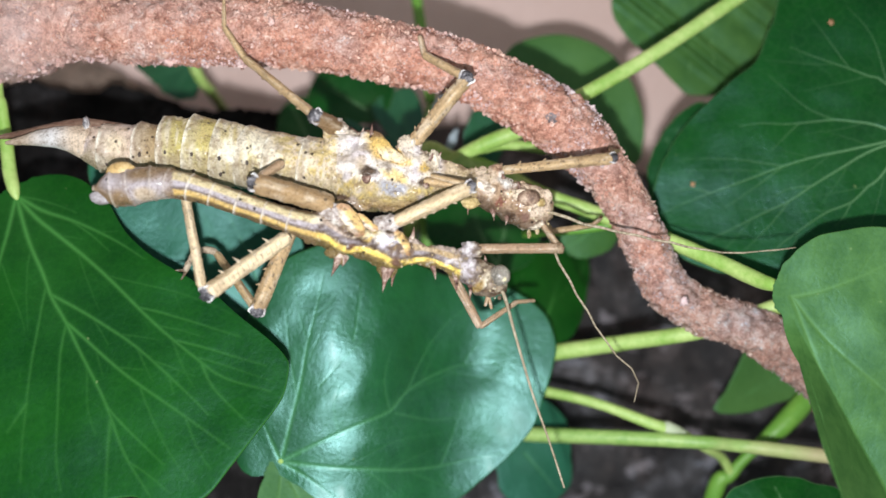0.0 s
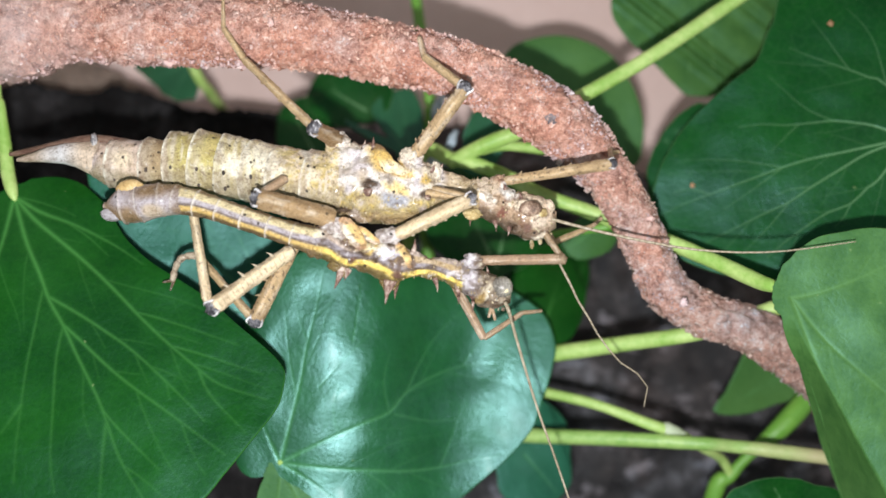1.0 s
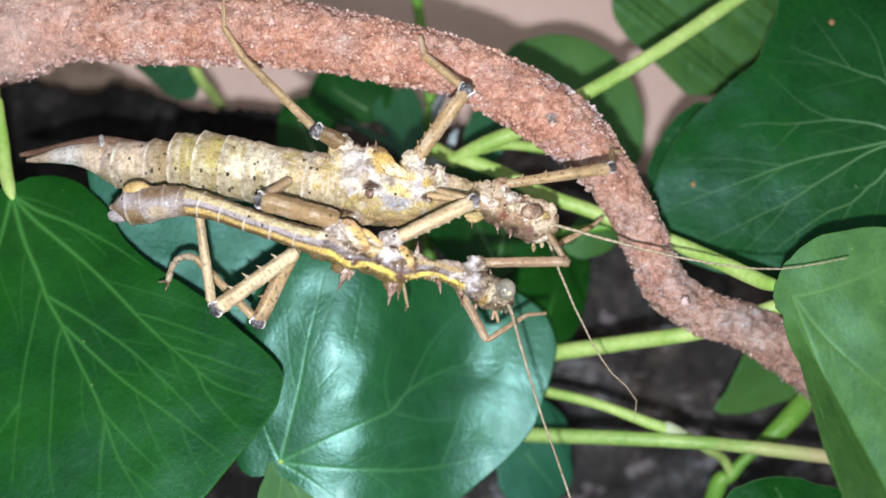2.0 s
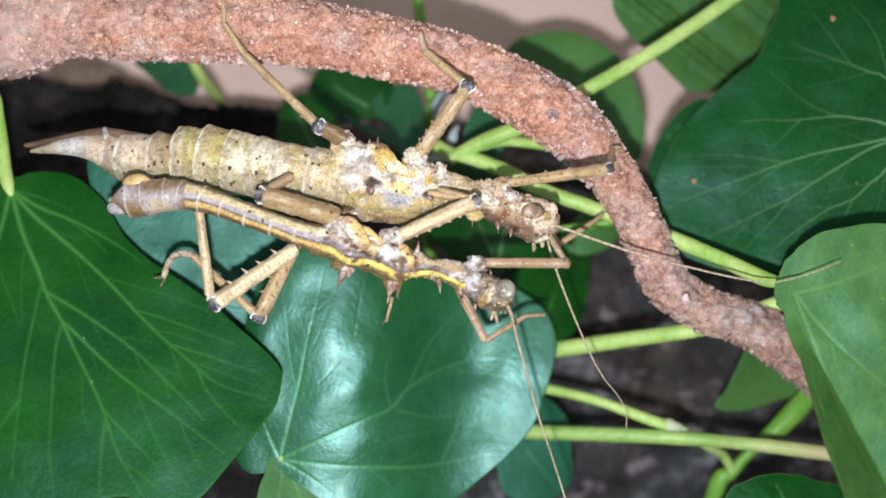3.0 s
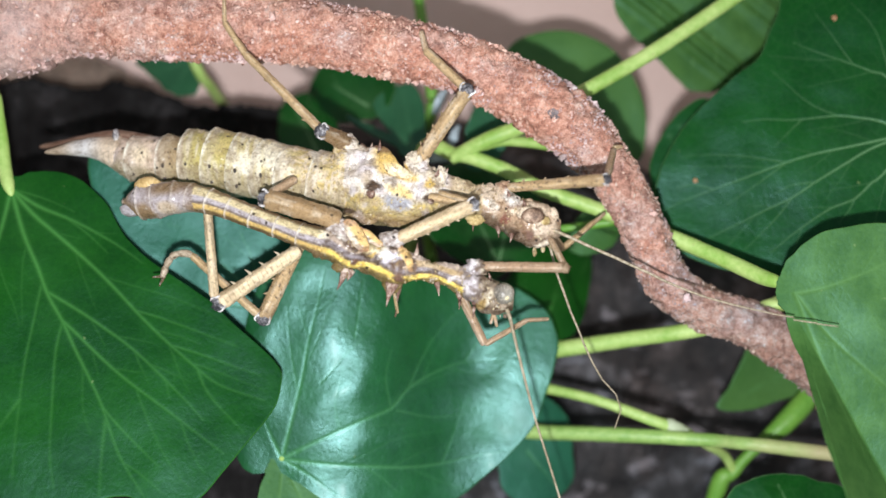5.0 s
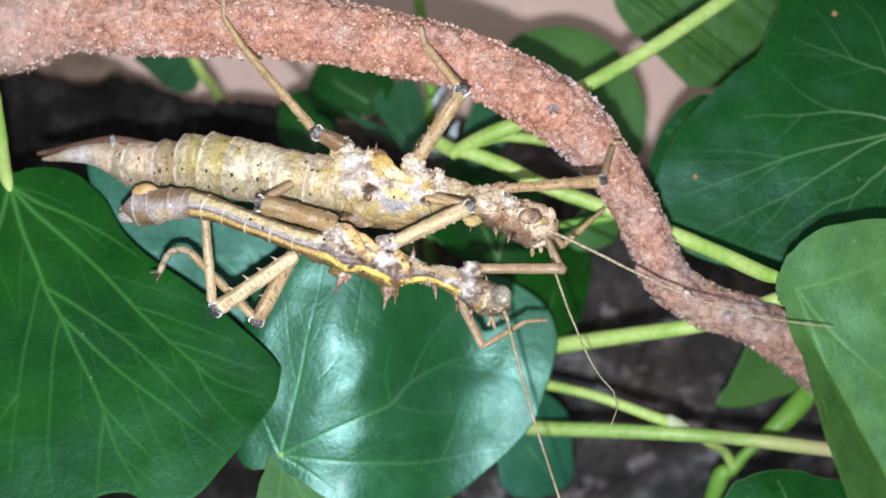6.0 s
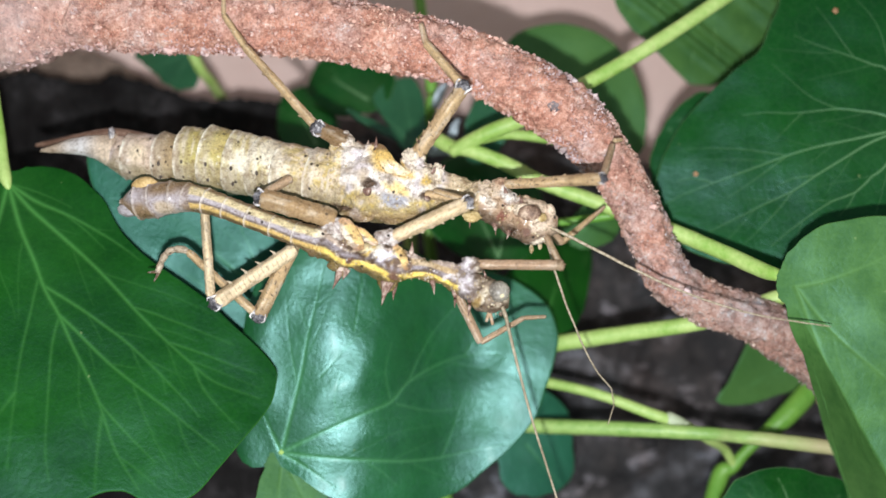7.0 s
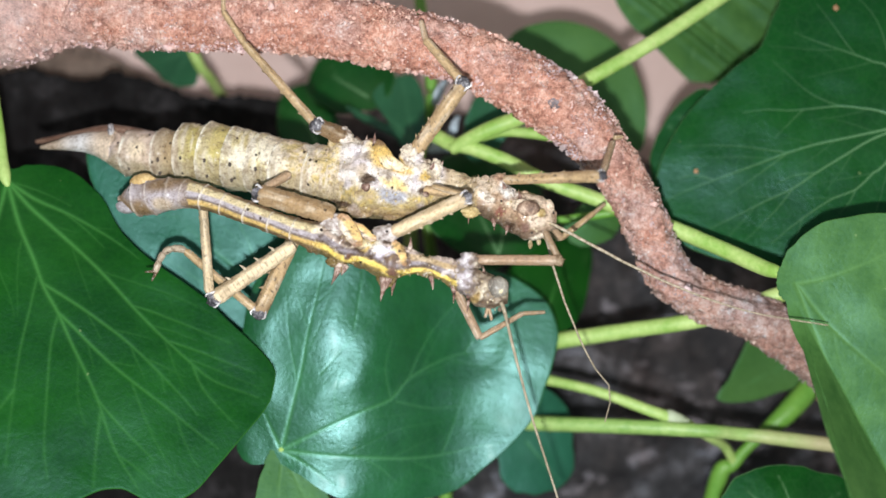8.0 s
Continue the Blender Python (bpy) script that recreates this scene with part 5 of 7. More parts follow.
def arched_foot(insect, A, B, r0, r1, rise, shade):
    """A jointed foot that bows up between its ankle A and its claws at B (mm)."""
    L = (Vector(B) - Vector(A)).length

    def tint(q):
        joint = abs((q[0] / L * 4.0) % 1.0 - 0.5) * 2
        return blend(shade, UMBER, 0.7 * step(0.75, 1.0, joint))
    rows = []
    for i in range(17):
        f = i / 16
        pinch = 1 - 0.22 * step(0.7, 1.0, abs((f * 4) % 1.0 - 0.5) * 2)
        rows.append((L * f, 0, -rise * math.sin(math.pi * f ** 0.8), (r0 + (r1 - r0) * f) * pinch))
    ob = part("tarsus", sweep(rows, 12, 0.3, rough=0.08, freq=1.6, tint=tint), MAT_LEG, insect)
    ob.matrix_basis = aim(A, B)
    return ob


def knob(insect, at, r, mat, name="joint", seed=0, label="", stretch=(1, 1, 1), tint=None, origin=(0, 0, 0)):
    """A lumpy joint."""
    bm = bmesh.new()
    layer = bm.verts.layers.float_color.new("tint") if tint else None
    bmesh.ops.create_icosphere(bm, subdivisions=4 if name in ("lobe", "hip", "knee") else 3, radius=1.0)
    calm = 0.3 if name in ("eye", "iris", "clasper") else 1.0
    for v in bm.verts:
        n = v.co.normalized()
        k = 1 + calm * (0.22 * noise.noise(n * 1.8 + Vector((seed, 0, 0))) + 0.15 * noise.noise(n * 4 + Vector((0, seed, 0))) + 0.10 * noise.noise(n * 9 + Vector((0, 0, seed))))
        if name in ("lobe", "hip", "knee"):
            k += 0.28 * max(0.0, noise.noise(n * 3.2 + Vector((seed, 2, 7))) - 0.05) + 0.09 * noise.noise(n * 6.5 + Vector((1, seed, 4))) - 0.1
        v.co = Vector([(at[i] + n[i] * r * k * stretch[i]) * MM for i in range(3)])
        if tint:
            v[layer] = (*tint(v.co / MM + Vector(origin)), 1)
    return part(name, bm, mat, insect, label)


def knee_flaps(femur, L, size=1.0):
    """Two pale hooked flanges that clasp the shin at the thigh's end."""
    for side in (-1, 1):
        rows = [(L - 0.8 * size, -0.5 * size, side * 0.75 * size, 0.10 * size), (L - 0.1 * size, -0.6 * size, side * (1.0 + 0.1 * side) * size, 0.17 * size), (L + 0.5 * size, -0.5 * size, side * 1.15 * size, 0.13 * size), (L + 0.75 * size, -0.4 * size, side * 0.85 * size, 0.05 * size)]
        part("knee_flange", sweep(rows, 9, 0.2, rough=0.05, freq=2.0), MAT_FLANGE, femur, "glossy white hooked flange")


def lumps(parent, ctrl, count, size, tint, seed, origin, spread=1.5):
    """Knobbly outgrowths over a trunk, each a part."""
    rng = random.Random(seed)
    S = spline(ctrl, 0.4)
    for i in range(count):
        row = S[rng.randrange(len(S))]
        a = rng.uniform(-spread, spread)
        r = size * rng.uniform(0.6, 1.4)
        at = Vector(row[:3]) + Vector((0, -math.cos(a), math.sin(a))) * (float(row[3]) - r * 0.15) - origin
        knob(parent, at, r, MAT_HIDE, "tubercle", seed + i * 3.7, stretch=(rng.uniform(0.8, 1.4), 0.8, rng.uniform(0.8, 1.3)), tint=tint, origin=origin)


def spine(parent, root, tip, r, mat, origin):
    root, tip = Vector(root), Vector(tip)
    mid = root.lerp(tip, 0.45) + Vector((0.08, 0, 0))
    return part("spine", sweep([(*root, r), (*mid, r * 0.55), (*tip, 0.03)], 8, 0.3, offset=origin), mat, parent)


def tubercles(parent, ctrl, count, size, mat, seed, origin):
    """Small wart-like grains over a trunk, one mesh."""
    rng = np.random.default_rng(seed)
    S = spline(ctrl, 0.4)
    bm = bmesh.new()
    for _ in range(count):
        i = rng.integers(len(S))
        a = rng.uniform(-1.7, 1.7)
        d = Vector((0, -math.cos(a), math.sin(a)))
        p = Vector(S[i, :3]) + d * float(S[i, 3]) * 0.97
        h = size * rng.uniform(0.6, 1.6)
        q = d.cross(Vector((1, 0, 0))).normalized()
        w = h * 0.45
        ring = [bm.verts.new((p + (q * math.cos(k) + Vector((1, 0, 0)) * math.sin(k)) * w - Vector(origin)) * MM) for k in np.arange(6) * math.pi / 3]
        tip = bm.verts.new((p + d * h - Vector(origin)) * MM)
        for k in range(6):
            bm.faces.new((ring[k], ring[(k + 1) % 6], tip))
    ob = part("grit", bm, mat, parent, "small pale warts and grains")
    return tagged(ob, kind="stuff")


def knee_at(H, F, L1, L2, hint):
    d = F - H
    dist = min(max(d.length, abs(L1 - L2) + 1e-3), L1 + L2 - 1e-3)
    u = d.normalized()
    a = (L1 * L1 - L2 * L2 + dist * dist) / (2 * dist)
    side = (hint - H) - u * (hint - H).dot(u)
    return H + u * a + side.normalized() * math.sqrt(max(L1 * L1 - a * a, 0))


def between(table, t):
    """World places (mm) at t out of {seconds: [places]}."""
    ts = sorted(table)
    t = min(max(t, ts[0]), ts[-1])
    hi = next(k for k in ts if k >= t)
    lo = max([k for k in ts if k <= t])
    s = 0 if hi == lo else (t - lo) / (hi - lo)
    return [Vector(p).lerp(Vector(q), s) for p, q in zip(table[lo], table[hi])]


def stepping_leg(rows, origin, femur, tibia, H, K, ankle, tarsus=None, foot=None, knee=None):
    """Keys a leg whose foot holds its place in the world (ankle, foot and, where the leg twists, knee: tables of places) while the body sways."""
    H, K = Vector(H) - origin, Vector(K) - origin
    A0 = Vector(between(ankle, 4)[0]) - origin
    L1, L2 = (K - H).length, (A0 - K).length
    out = {femur: [], tibia: [], tarsus: []}
    for row in rows:
        inv = body_pose(row).inverted()
        A = inv @ (between(ankle, row[0])[0] * MM) / MM
        if knee:
            k = H + (inv @ (between(knee, row[0])[0] * MM) / MM - H).normalized() * L1
        else:
            k = knee_at(H, A, L1, L2, K)
        out[femur].append((row[0], aim(H, k)))
        out[tibia].append((row[0], aim(k, A)))
        if tarsus:
            F = inv @ (between(foot, row[0])[0] * MM) / MM
            out[tarsus].append((row[0], aim(A, F)))
    MOVES.extend((ob, r) for ob, r in out.items() if ob)


def feeler(insect, rows, origin, table, count, r0, r1):
    """An antenna in rigid links that follow the lines of the table (seconds: places in the world)."""
    def line(row):
        inv = body_pose(row).inverted()
        P = spline([tuple(inv @ (p * MM) / MM) for p in between(table, row[0])], 1.0)
        s = np.concatenate([[0], np.cumsum(np.linalg.norm(np.diff(P, axis=0), axis=1))])
        return P, s
    full = max(line(r)[1][-1] for r in rows)
    L = full / count
    links = []
    for i in range(count):
        a, b = r0 + (r1 - r0) * i / count, r0 + (r1 - r0) * (i + 1) / count
        links.append(part("antenna_link", sweep([(0, 0, 0, a), (L * 0.5, 0, 0, (a + b) / 2), (L * 1.02, 0, 0, b)], 7, 1.0, rough=0.02, freq=2.0), MAT_FEELER, insect))
    keys = [[] for _ in links]
    for row in rows:
        P, s = line(row)
        at = Vector(P[0])
        lean = math.sqrt(max(0.0, 1 - (s[-1] / full) ** 2))
        for i, ob in enumerate(links):
            lo, hi = s[-1] * i / count, s[-1] * (i + 1) / count
            d = Vector([np.interp(hi, s, P[:, k]) - np.interp(lo, s, P[:, k]) for k in range(3)]).normalized()
            d = (d * (s[-1] / full) + Vector((0, lean if i % 2 else -lean, 0))).normalized()
            keys[i].append((row[0], aim(at, at + d * L)))
            at = at + d * L
    for ob, r in zip(links, keys):
        ob.matrix_basis = r[0][1]
        MOVES.append((ob, r))


# ---- the stout female, mottled cream and olive
def female():
    O = pivot(F_ROWS)
    base = tagged(empty("stick_insect", O), "stout thorny stick insect, mottled cream and olive, under the branch", "stick insect", "stick insects")

    def v(p):
        return Vector(p[:3]) - O

    # abdomen: each ring of the tail overlaps the next
    rings = [((-57.06, 6.50, 16.42, 1.88), (-52.08, 6.20, 14.80, 3.65)), ((-52.65, 6.20, 14.99, 3.56), (-46.4, 6.00, 14.25, 4.30)), ((-46.9, 6.00, 14.50, 4.21), (-42.3, 5.50, 14.08, 4.01)),
             ((-42.9, 5.50, 14.83, 4.62), (-38.15, 5.00, 14.35, 5.05)), ((-38.7, 5.00, 14.55, 5.02), (-34.05, 4.50, 13.75, 5.10)), ((-34.6, 4.50, 13.75, 4.91), (-29.6, 4.00, 12.95, 4.90)),
             ((-30.2, 4.00, 13.0, 4.71), (-25.85, 3.00, 12.05, 4.77)), ((-26.4, 3.00, 12.05, 4.59), (-20.24, 2.00, 10.85, 4.74)), ((-20.79, 2.00, 10.94, 4.65), (-15.58, 1.00, 9.96, 5.07))]
    trunk = [(-16.72, 1.50, 10.18, 4.91), (-13.95, 1.00, 9.96, 5.34), (-11.65, 0.50, 9.75, 5.78), (-8.91, 0.00, 8.64, 4.95), (-6.21, 0.00, 8.19, 4.23), (-3.51, 0.00, 8.37, 4.23), (-0.81, 0.00, 8.64, 3.60), (1.44, 0.00, 8.55, 2.70), (4.59, 0.00, 8.01, 2.34), (6.82, -0.50, 7.27, 2.69)]
    neck = [(5.02, -0.50, 7.98, 2.42), (7.33, -1.00, 7.06, 3.04), (9.30, -1.00, 6.17, 3.22), (10.82, -1.00, 5.45, 2.86)]
    head = [(10.19, -1.00, 5.45, 2.68), (11.71, -1.00, 4.74, 3.22), (13.95, -1.00, 4.02, 3.58), (15.91, -1.00, 3.40, 3.13), (17.34, -1.00, 2.59, 2.15)]
    high = across([*[q for _, q in rings], *trunk[1:9], *neck[1:3], *head[1:]])

    def ground(p, n):
        h = high(p) + 0.09 * n
        x = p[0]
        wide = noise.noise(Vector(p) * 0.16)
        fine = noise.noise(Vector(p) * 0.55 + Vector((3, 8, 1)))
        if x < -15.5:
            speck = noise.noise(Vector(p) * 1.7 + Vector((4, 2, 9)))
            streak = noise.noise(Vector((x * 1.5, p[1] * 0.3, p[2] * 0.28)))
            col = blend(blend((0.68, 0.53, 0.43), LILAC, 0.55 * step(0.0, 0.3, wide)), (0.78, 0.64, 0.46), step(0.05, 0.4, -wide))
            col = blend(col, (0.40, 0.29, 0.16), step(-47.2, -46.2, x))
            col = blend(col, (0.52, 0.44, 0.15), step(-42.6, -41.9, x))
            col = blend(col, (0.88, 0.80, 0.60), step(-35.4, -32.4, x + 1.2 * n))
            col = blend(col, (0.76, 0.63, 0.48), step(-29, -23, x))
            col = blend(col, (0.60, 0.49, 0.19), 0.8 * step(0.02, 0.32, streak) * step(-40, -36, x) * (1 - 0.5 * step(-30, -24, x)))
            col = blend(col, (0.84, 0.76, 0.60), 0.7 * step(0.05, 0.4, -streak) * step(-44, -41, x))
            col = blend(col, (0.60, 0.45, 0.14), 0.9 * step(0.12, 0.32, speck) * step(-27, -22, x))
            col = blend(col, (0.40, 0.29, 0.16), 0.40 * step(0.1, 0.45, fine))
            # own grey-brown below, with underside shading painted in
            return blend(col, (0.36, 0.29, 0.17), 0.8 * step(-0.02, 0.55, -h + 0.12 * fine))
        if x < 6:
            col = blend((0.78, 0.71, 0.66), CREAM, step(-0.1, 0.4, wide))
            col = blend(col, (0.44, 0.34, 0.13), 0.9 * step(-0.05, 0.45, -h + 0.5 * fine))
            col = blend(col, (0.40, 0.28, 0.18), 0.5 * step(0.14, 0.38, fine))
            col = blend(col, (0.62, 0.46, 0.13), 0.8 * step(0.1, 0.3, noise.noise(Vector(p) * 1.5 + Vector((7, 7, 1)))) * step(0.1, 0.5, -h))
            col = blend(col, (0.62, 0.56, 0.60), 0.7 * step(0.15, 0.4, noise.noise(Vector(p) * 0.45 + Vector((1, 1, 4)))))
            col = blend(col, blend((0.56, 0.43, 0.25), (0.38, 0.27, 0.14), step(0.0, 0.4, fine)), 0.85 * step(0.2, 1.6, x + 0.5 * n))
            # thorax colour carries underside shading along its lower edge too
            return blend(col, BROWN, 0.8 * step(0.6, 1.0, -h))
        col = blend((0.47, 0.32, 0.21), (0.74, 0.60, 0.46), step(-0.1, 0.45, wide + 0.3 * h + 0.5 * fine))
        col = blend(col, (0.26, 0.13, 0.08), 0.75 * step(0.14, 0.36, -fine))
        # head painted darker underneath, as shading
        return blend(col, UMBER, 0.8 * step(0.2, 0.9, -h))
    tint = patched(ground, [
        ((-9.2, 0.00, 13.6), 2.2, 2.4, (0.82, 0.60, 0.24)), ((-6.6, 0.00, 11.9), 2.6, 1.3, (0.80, 0.56, 0.18)), ((-10.80, 0.00, 9.72), 1.7, 1.0, UMBER), ((-6.6, 0.00, 7.1), 2.4, 1.4, (0.40, 0.40, 0.45)), ((-6.6, 0.00, 9.0), 2.0, 0.9, (0.88, 0.68, 0.32)),
        ((-17.91, 0.00, 12.69), 1.4, 0.7, (0.66, 0.52, 0.24)), ((-15.66, 0.00, 5.94), 2.4, 1.0, UMBER), ((-1.98, 0.00, 7.56), 0.8, 0.7, UMBER), ((-2.16, 0.00, 10.17), 1.3, 1.3, GOLD), ((-10.26, 0.00, 16.29), 1.2, 1.0, RUST), ((-12.06, 0.00, 16.47), 1.0, 0.8, RUST),
        ((4.32, 0.00, 4.77), 1.7, 0.9, BUTTER), ((12.0, 0.00, 6.3), 1.6, 0.8, (0.84, 0.70, 0.54)), ((15.3, 0.00, 3.4), 1.5, 1.2, (0.74, 0.60, 0.47)), ((7.3, 0.00, 6.6), 1.2, 1.1, (0.88, 0.78, 0.67)), ((9.65, 0.00, 4.9), 0.9, 0.9, (0.26, 0.10, 0.065)), ((13.7, 0.00, 3.0), 0.8, 0.6, (0.20, 0.11, 0.08)), ((11.2, 0.00, 2.6), 1.0, 0.8, UMBER), ((10.89, 0.00, 8.19), 1.8, 1.2, CRUST), ((14.49, 0.00, 0.27), 1.8, 0.8, CREAM),
        ((-23.76, 0.00, 14.94), 1.6, 0.9, (0.64, 0.52, 0.24)), ((-20.16, 0.00, 14.94), 1.3, 1.2, (0.80, 0.74, 0.64)), ((-27.36, 0.00, 14.04), 1.3, 1.8, (0.80, 0.73, 0.58)), ((-32.31, 0.00, 13.59), 1.0, 2.0, (0.80, 0.73, 0.58))], 4.0)
    for p, q in rings:
        p, q = Vector(p), Vector(q)
        rows = [tuple(p.lerp(q, s))[:3] + (r,) for s, r in ((0, p[3] * 0.98), (0.03, p[3] * 1.08), (0.12, p[3] * 1.07), (0.5, (p[3] + q[3]) / 2 * 1.02), (0.9, q[3] * 0.95), (1, q[3] * 0.88))]
        way = (q - p).to_3d().normalized()

        def ringed(place):
            s = (Vector(place) - p.to_3d()).dot(way)
            edge = 1 - step(0.10, 0.50, s + 0.40 * noise.noise(Vector(place) * 1.1))
            fold = (1 - step(0.9, 1.8, s)) * (1 - edge)
            # pale rims brightest on top, where highlights are put into their colour
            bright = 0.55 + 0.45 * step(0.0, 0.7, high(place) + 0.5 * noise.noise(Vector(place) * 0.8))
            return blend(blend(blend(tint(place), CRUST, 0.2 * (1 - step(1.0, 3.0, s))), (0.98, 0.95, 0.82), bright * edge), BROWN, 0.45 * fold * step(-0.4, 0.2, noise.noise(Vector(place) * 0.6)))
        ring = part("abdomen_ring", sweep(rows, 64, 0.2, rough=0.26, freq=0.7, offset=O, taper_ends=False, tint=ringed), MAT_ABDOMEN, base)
        for deg in (-14, -44):
            a = radians(deg)
            spot = p.to_3d().lerp(q.to_3d(), 0.22) + Vector((0, -math.cos(a), math.sin(a))) * p[3] * 1.055 - O
            knob(ring, spot, 0.30, MAT_CLAW, "dark_spot", deg + p[0], stretch=(0.8, 0.6, 1.3))
    part("ovipositor", sweep([(-69.41, 9.00, 17.16, 0.29), (-64.81, 8.00, 17.53, 0.76), (-59.88, 7.50, 18.04, 1.23), (-54.99, 7.00, 18.36, 1.41), (-48.99, 6.50, 17.93, 0.84)], 20, 0.4, rough=0.08, freq=0.6, offset=O), MAT_OVI, base, "curved horn-brown egg-laying beak")

    def beak(place):
        return blend(blend((0.46, 0.36, 0.27), (0.62, 0.60, 0.60), step(-65, -60, place[0])), (0.70, 0.56, 0.43), step(-60, -56, place[0]))
    part("ovipositor", sweep([(-67.18, 6.00, 15.91, 0.28), (-64.38, 5.80, 16.26, 0.75), (-61.58, 5.80, 16.54, 1.31), (-58.38, 6.00, 16.56, 1.87), (-54.71, 6.20, 15.83, 2.90)], 28, 0.3, rough=0.1, freq=0.6, offset=O, tint=beak), MAT_HIDE, base, "pale lower blade of the egg-laying beak")
    knob(base, v((-54.15, 3.00, 18.55)), 0.72, MAT_FLANGE, "wart", 3, "white pointed wart", (0.75, 0.8, 1.3))

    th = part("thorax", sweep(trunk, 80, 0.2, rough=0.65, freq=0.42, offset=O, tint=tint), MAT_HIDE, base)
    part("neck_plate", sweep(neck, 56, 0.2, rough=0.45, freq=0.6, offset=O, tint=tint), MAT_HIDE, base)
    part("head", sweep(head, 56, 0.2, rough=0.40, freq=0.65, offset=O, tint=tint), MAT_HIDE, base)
    knob(base, v((13.84, -5.00, 5.05, 0.87)), 1.35, MAT_EYE, "eye", 5, "oval dull brown eye", stretch=(1.35, 0.6, 0.9))
    # pale knob at the antenna's root; its butter yellow also paints a glint
    knob(base, v((15.73, -4.40, 4.37)), 0.75, MAT_BUTTER, "antenna_root_glint", 6, stretch=(1.1, 0.8, 0.9))
    knob(base, v((17.11, -3.00, 5.38)), 1.0, MAT_HIDE, "brow", 16, stretch=(0.8, 1, 1.2), tint=tint, origin=O)
    for p in ((15.63, -2.00, 0.09, 0.71), (14.30, -2.00, -0.44, 0.71), (16.96, -2.00, 0.80, 0.71)):
        knob(base, v(p), 0.5, MAT_CREAM, "mouthpart", p[0], stretch=(0.7, 0.8, 1.5))
    tubercles(base, [(-20.42, 2.00, 10.85, 4.65), *trunk], 260, 0.34, MAT_CREAM, 8, O)
    tubercles(base, neck + head[1:], 90, 0.34, MAT_CREAM, 9, O)
    for r, t, k in (((-12.87, -1.00, 14.84, 0.00), (-13.10, -1.50, 16.66, 0.00), 0.5), ((-11.72, -2.00, 15.18, 0.00), (-11.24, -2.50, 16.64, 0.00), 0.5), ((-10.27, -2.50, 14.69, 0.00), (-9.97, -3.00, 17.02, 0.00), 0.6), ((-8.29, -3.00, 12.61, 0.00), (-8.00, -3.50, 14.50, 0.00), 0.35),
                    ((-0.09, -2.00, 11.46, 0.00), (0.71, -2.50, 12.66, 0.00), 0.6), ((-1.23, -3.00, 11.38, 0.00), (-0.70, -3.50, 12.40, 0.00), 0.5), ((4.62, -2.00, 5.24, 0.00), (4.60, -2.50, 2.74, 0.00), 0.5), ((8.50, -2.50, 3.45, 0.00), (8.64, -3.00, 1.68, 0.00), 0.5),
                    ((10.23, -3.00, 8.03, 0.00), (9.90, -4.00, 9.11, 0.00), 0.5), ((12.66, -3.50, 6.42, 0.00), (12.35, -4.00, 7.80, 0.00), 0.45), ((10.67, -3.00, 2.29, 0.00), (10.37, -3.50, 0.97, 0.00), 0.45), ((-11.19, -5.40, 8.33, 0.00), (-10.50, -6.60, 8.86, 0.00), 0.8), ((-1.92, -4.20, 7.35, 0.00), (-1.74, -5.20, 7.39, 0.00), 0.6)):
        spine(th, r[:3], t[:3], k, MAT_SPINE, O)
    knob(base, v((-10.40, -5.60, 9.27, 0.87)), 0.8, MAT_HIDE, "scar", 2, stretch=(1.6, 0.5, 0.8), tint=tint, origin=O)

    for p, r, st in (((-13.77, -1.00, 13.86), 2.8, (1.6, 0.9, 0.9)), ((-10.66, -2.00, 13.94), 1.9, (1.3, 0.9, 1.2)), ((-3.73, -2.00, 11.28), 2.4, (1.2, 0.9, 0.9)), ((-0.53, -2.00, 11.28), 1.5, (0.8, 0.9, 1.2)),
                     ((-12.34, -2.00, 5.24), 2.0, (1.8, 0.8, 0.8)), ((-7.02, -2.00, 5.06), 2.2, (1.8, 0.8, 0.8)), ((7.41, -3.00, 7.85), 1.3, (1, 1, 1)), ((13.23, -4.00, 5.34), 1.4, (1.4, 0.8, 0.9)), ((12.17, -3.00, 2.21), 1.2, (1, 1, 1)), ((14.47, -3.00, 0.97), 1.5, (1.4, 0.8, 0.6))):
        knob(base, v(p), r, MAT_HIDE, "lobe", r * 17, stretch=st, tint=tint, origin=O)
    def crest(q):
        f = step(11.2, 15.6, q[2])
        return blend(blend((0.90, 0.76, 0.50), (0.82, 0.56, 0.17), step(0.1, 0.6, f)), RUST, 0.8 * step(0.82, 1.0, f))
    part("crest", sweep([(-9.9, -2.4, 15.7, 0.55), (-9.1, -3.4, 14.3, 1.15), (-7.7, -4.2, 12.4, 1.1), (-5.9, -4.0, 11.5, 0.7), (-4.8, -3.6, 11.3, 0.35)], 32, 0.2, rough=0.22, freq=0.8, squash=0.6, offset=O, tint=crest), MAT_HIDE, base, "golden crest below two red spines")
    knob(base, v((5.0, -3.4, 4.5)), 1.15, MAT_BUTTER, "lobe", 31, "butter-yellow lobe under the neck", (1.3, 0.8, 0.8))
    lumps(base, trunk, 16, 0.42, tint, 40, O)
    lumps(base, neck + head[1:], 14, 0.62, tint, 60, O)

    # hind leg up to the branch
    H, K, A, F = (-15.20, -1.00, 16.63), (-18.84, -6.00, 18.23), (-31.47, -1.00, 30.75), (-34.69, -1.00, 35.67)
    knob(base, v((-15.55, -1.00, 16.36)), 2.0, MAT_HIDE, "hip", 7, tint=tint, origin=O)
    fe = limb(base, "femur", v(H), v(K), 2.1, 1.5, BROWN)
    knob(fe, ((Vector(K) - Vector(H)).length, 0, 0), 1.15, MAT_KNEE, "knee", 4, "pale blue-grey knee joint")
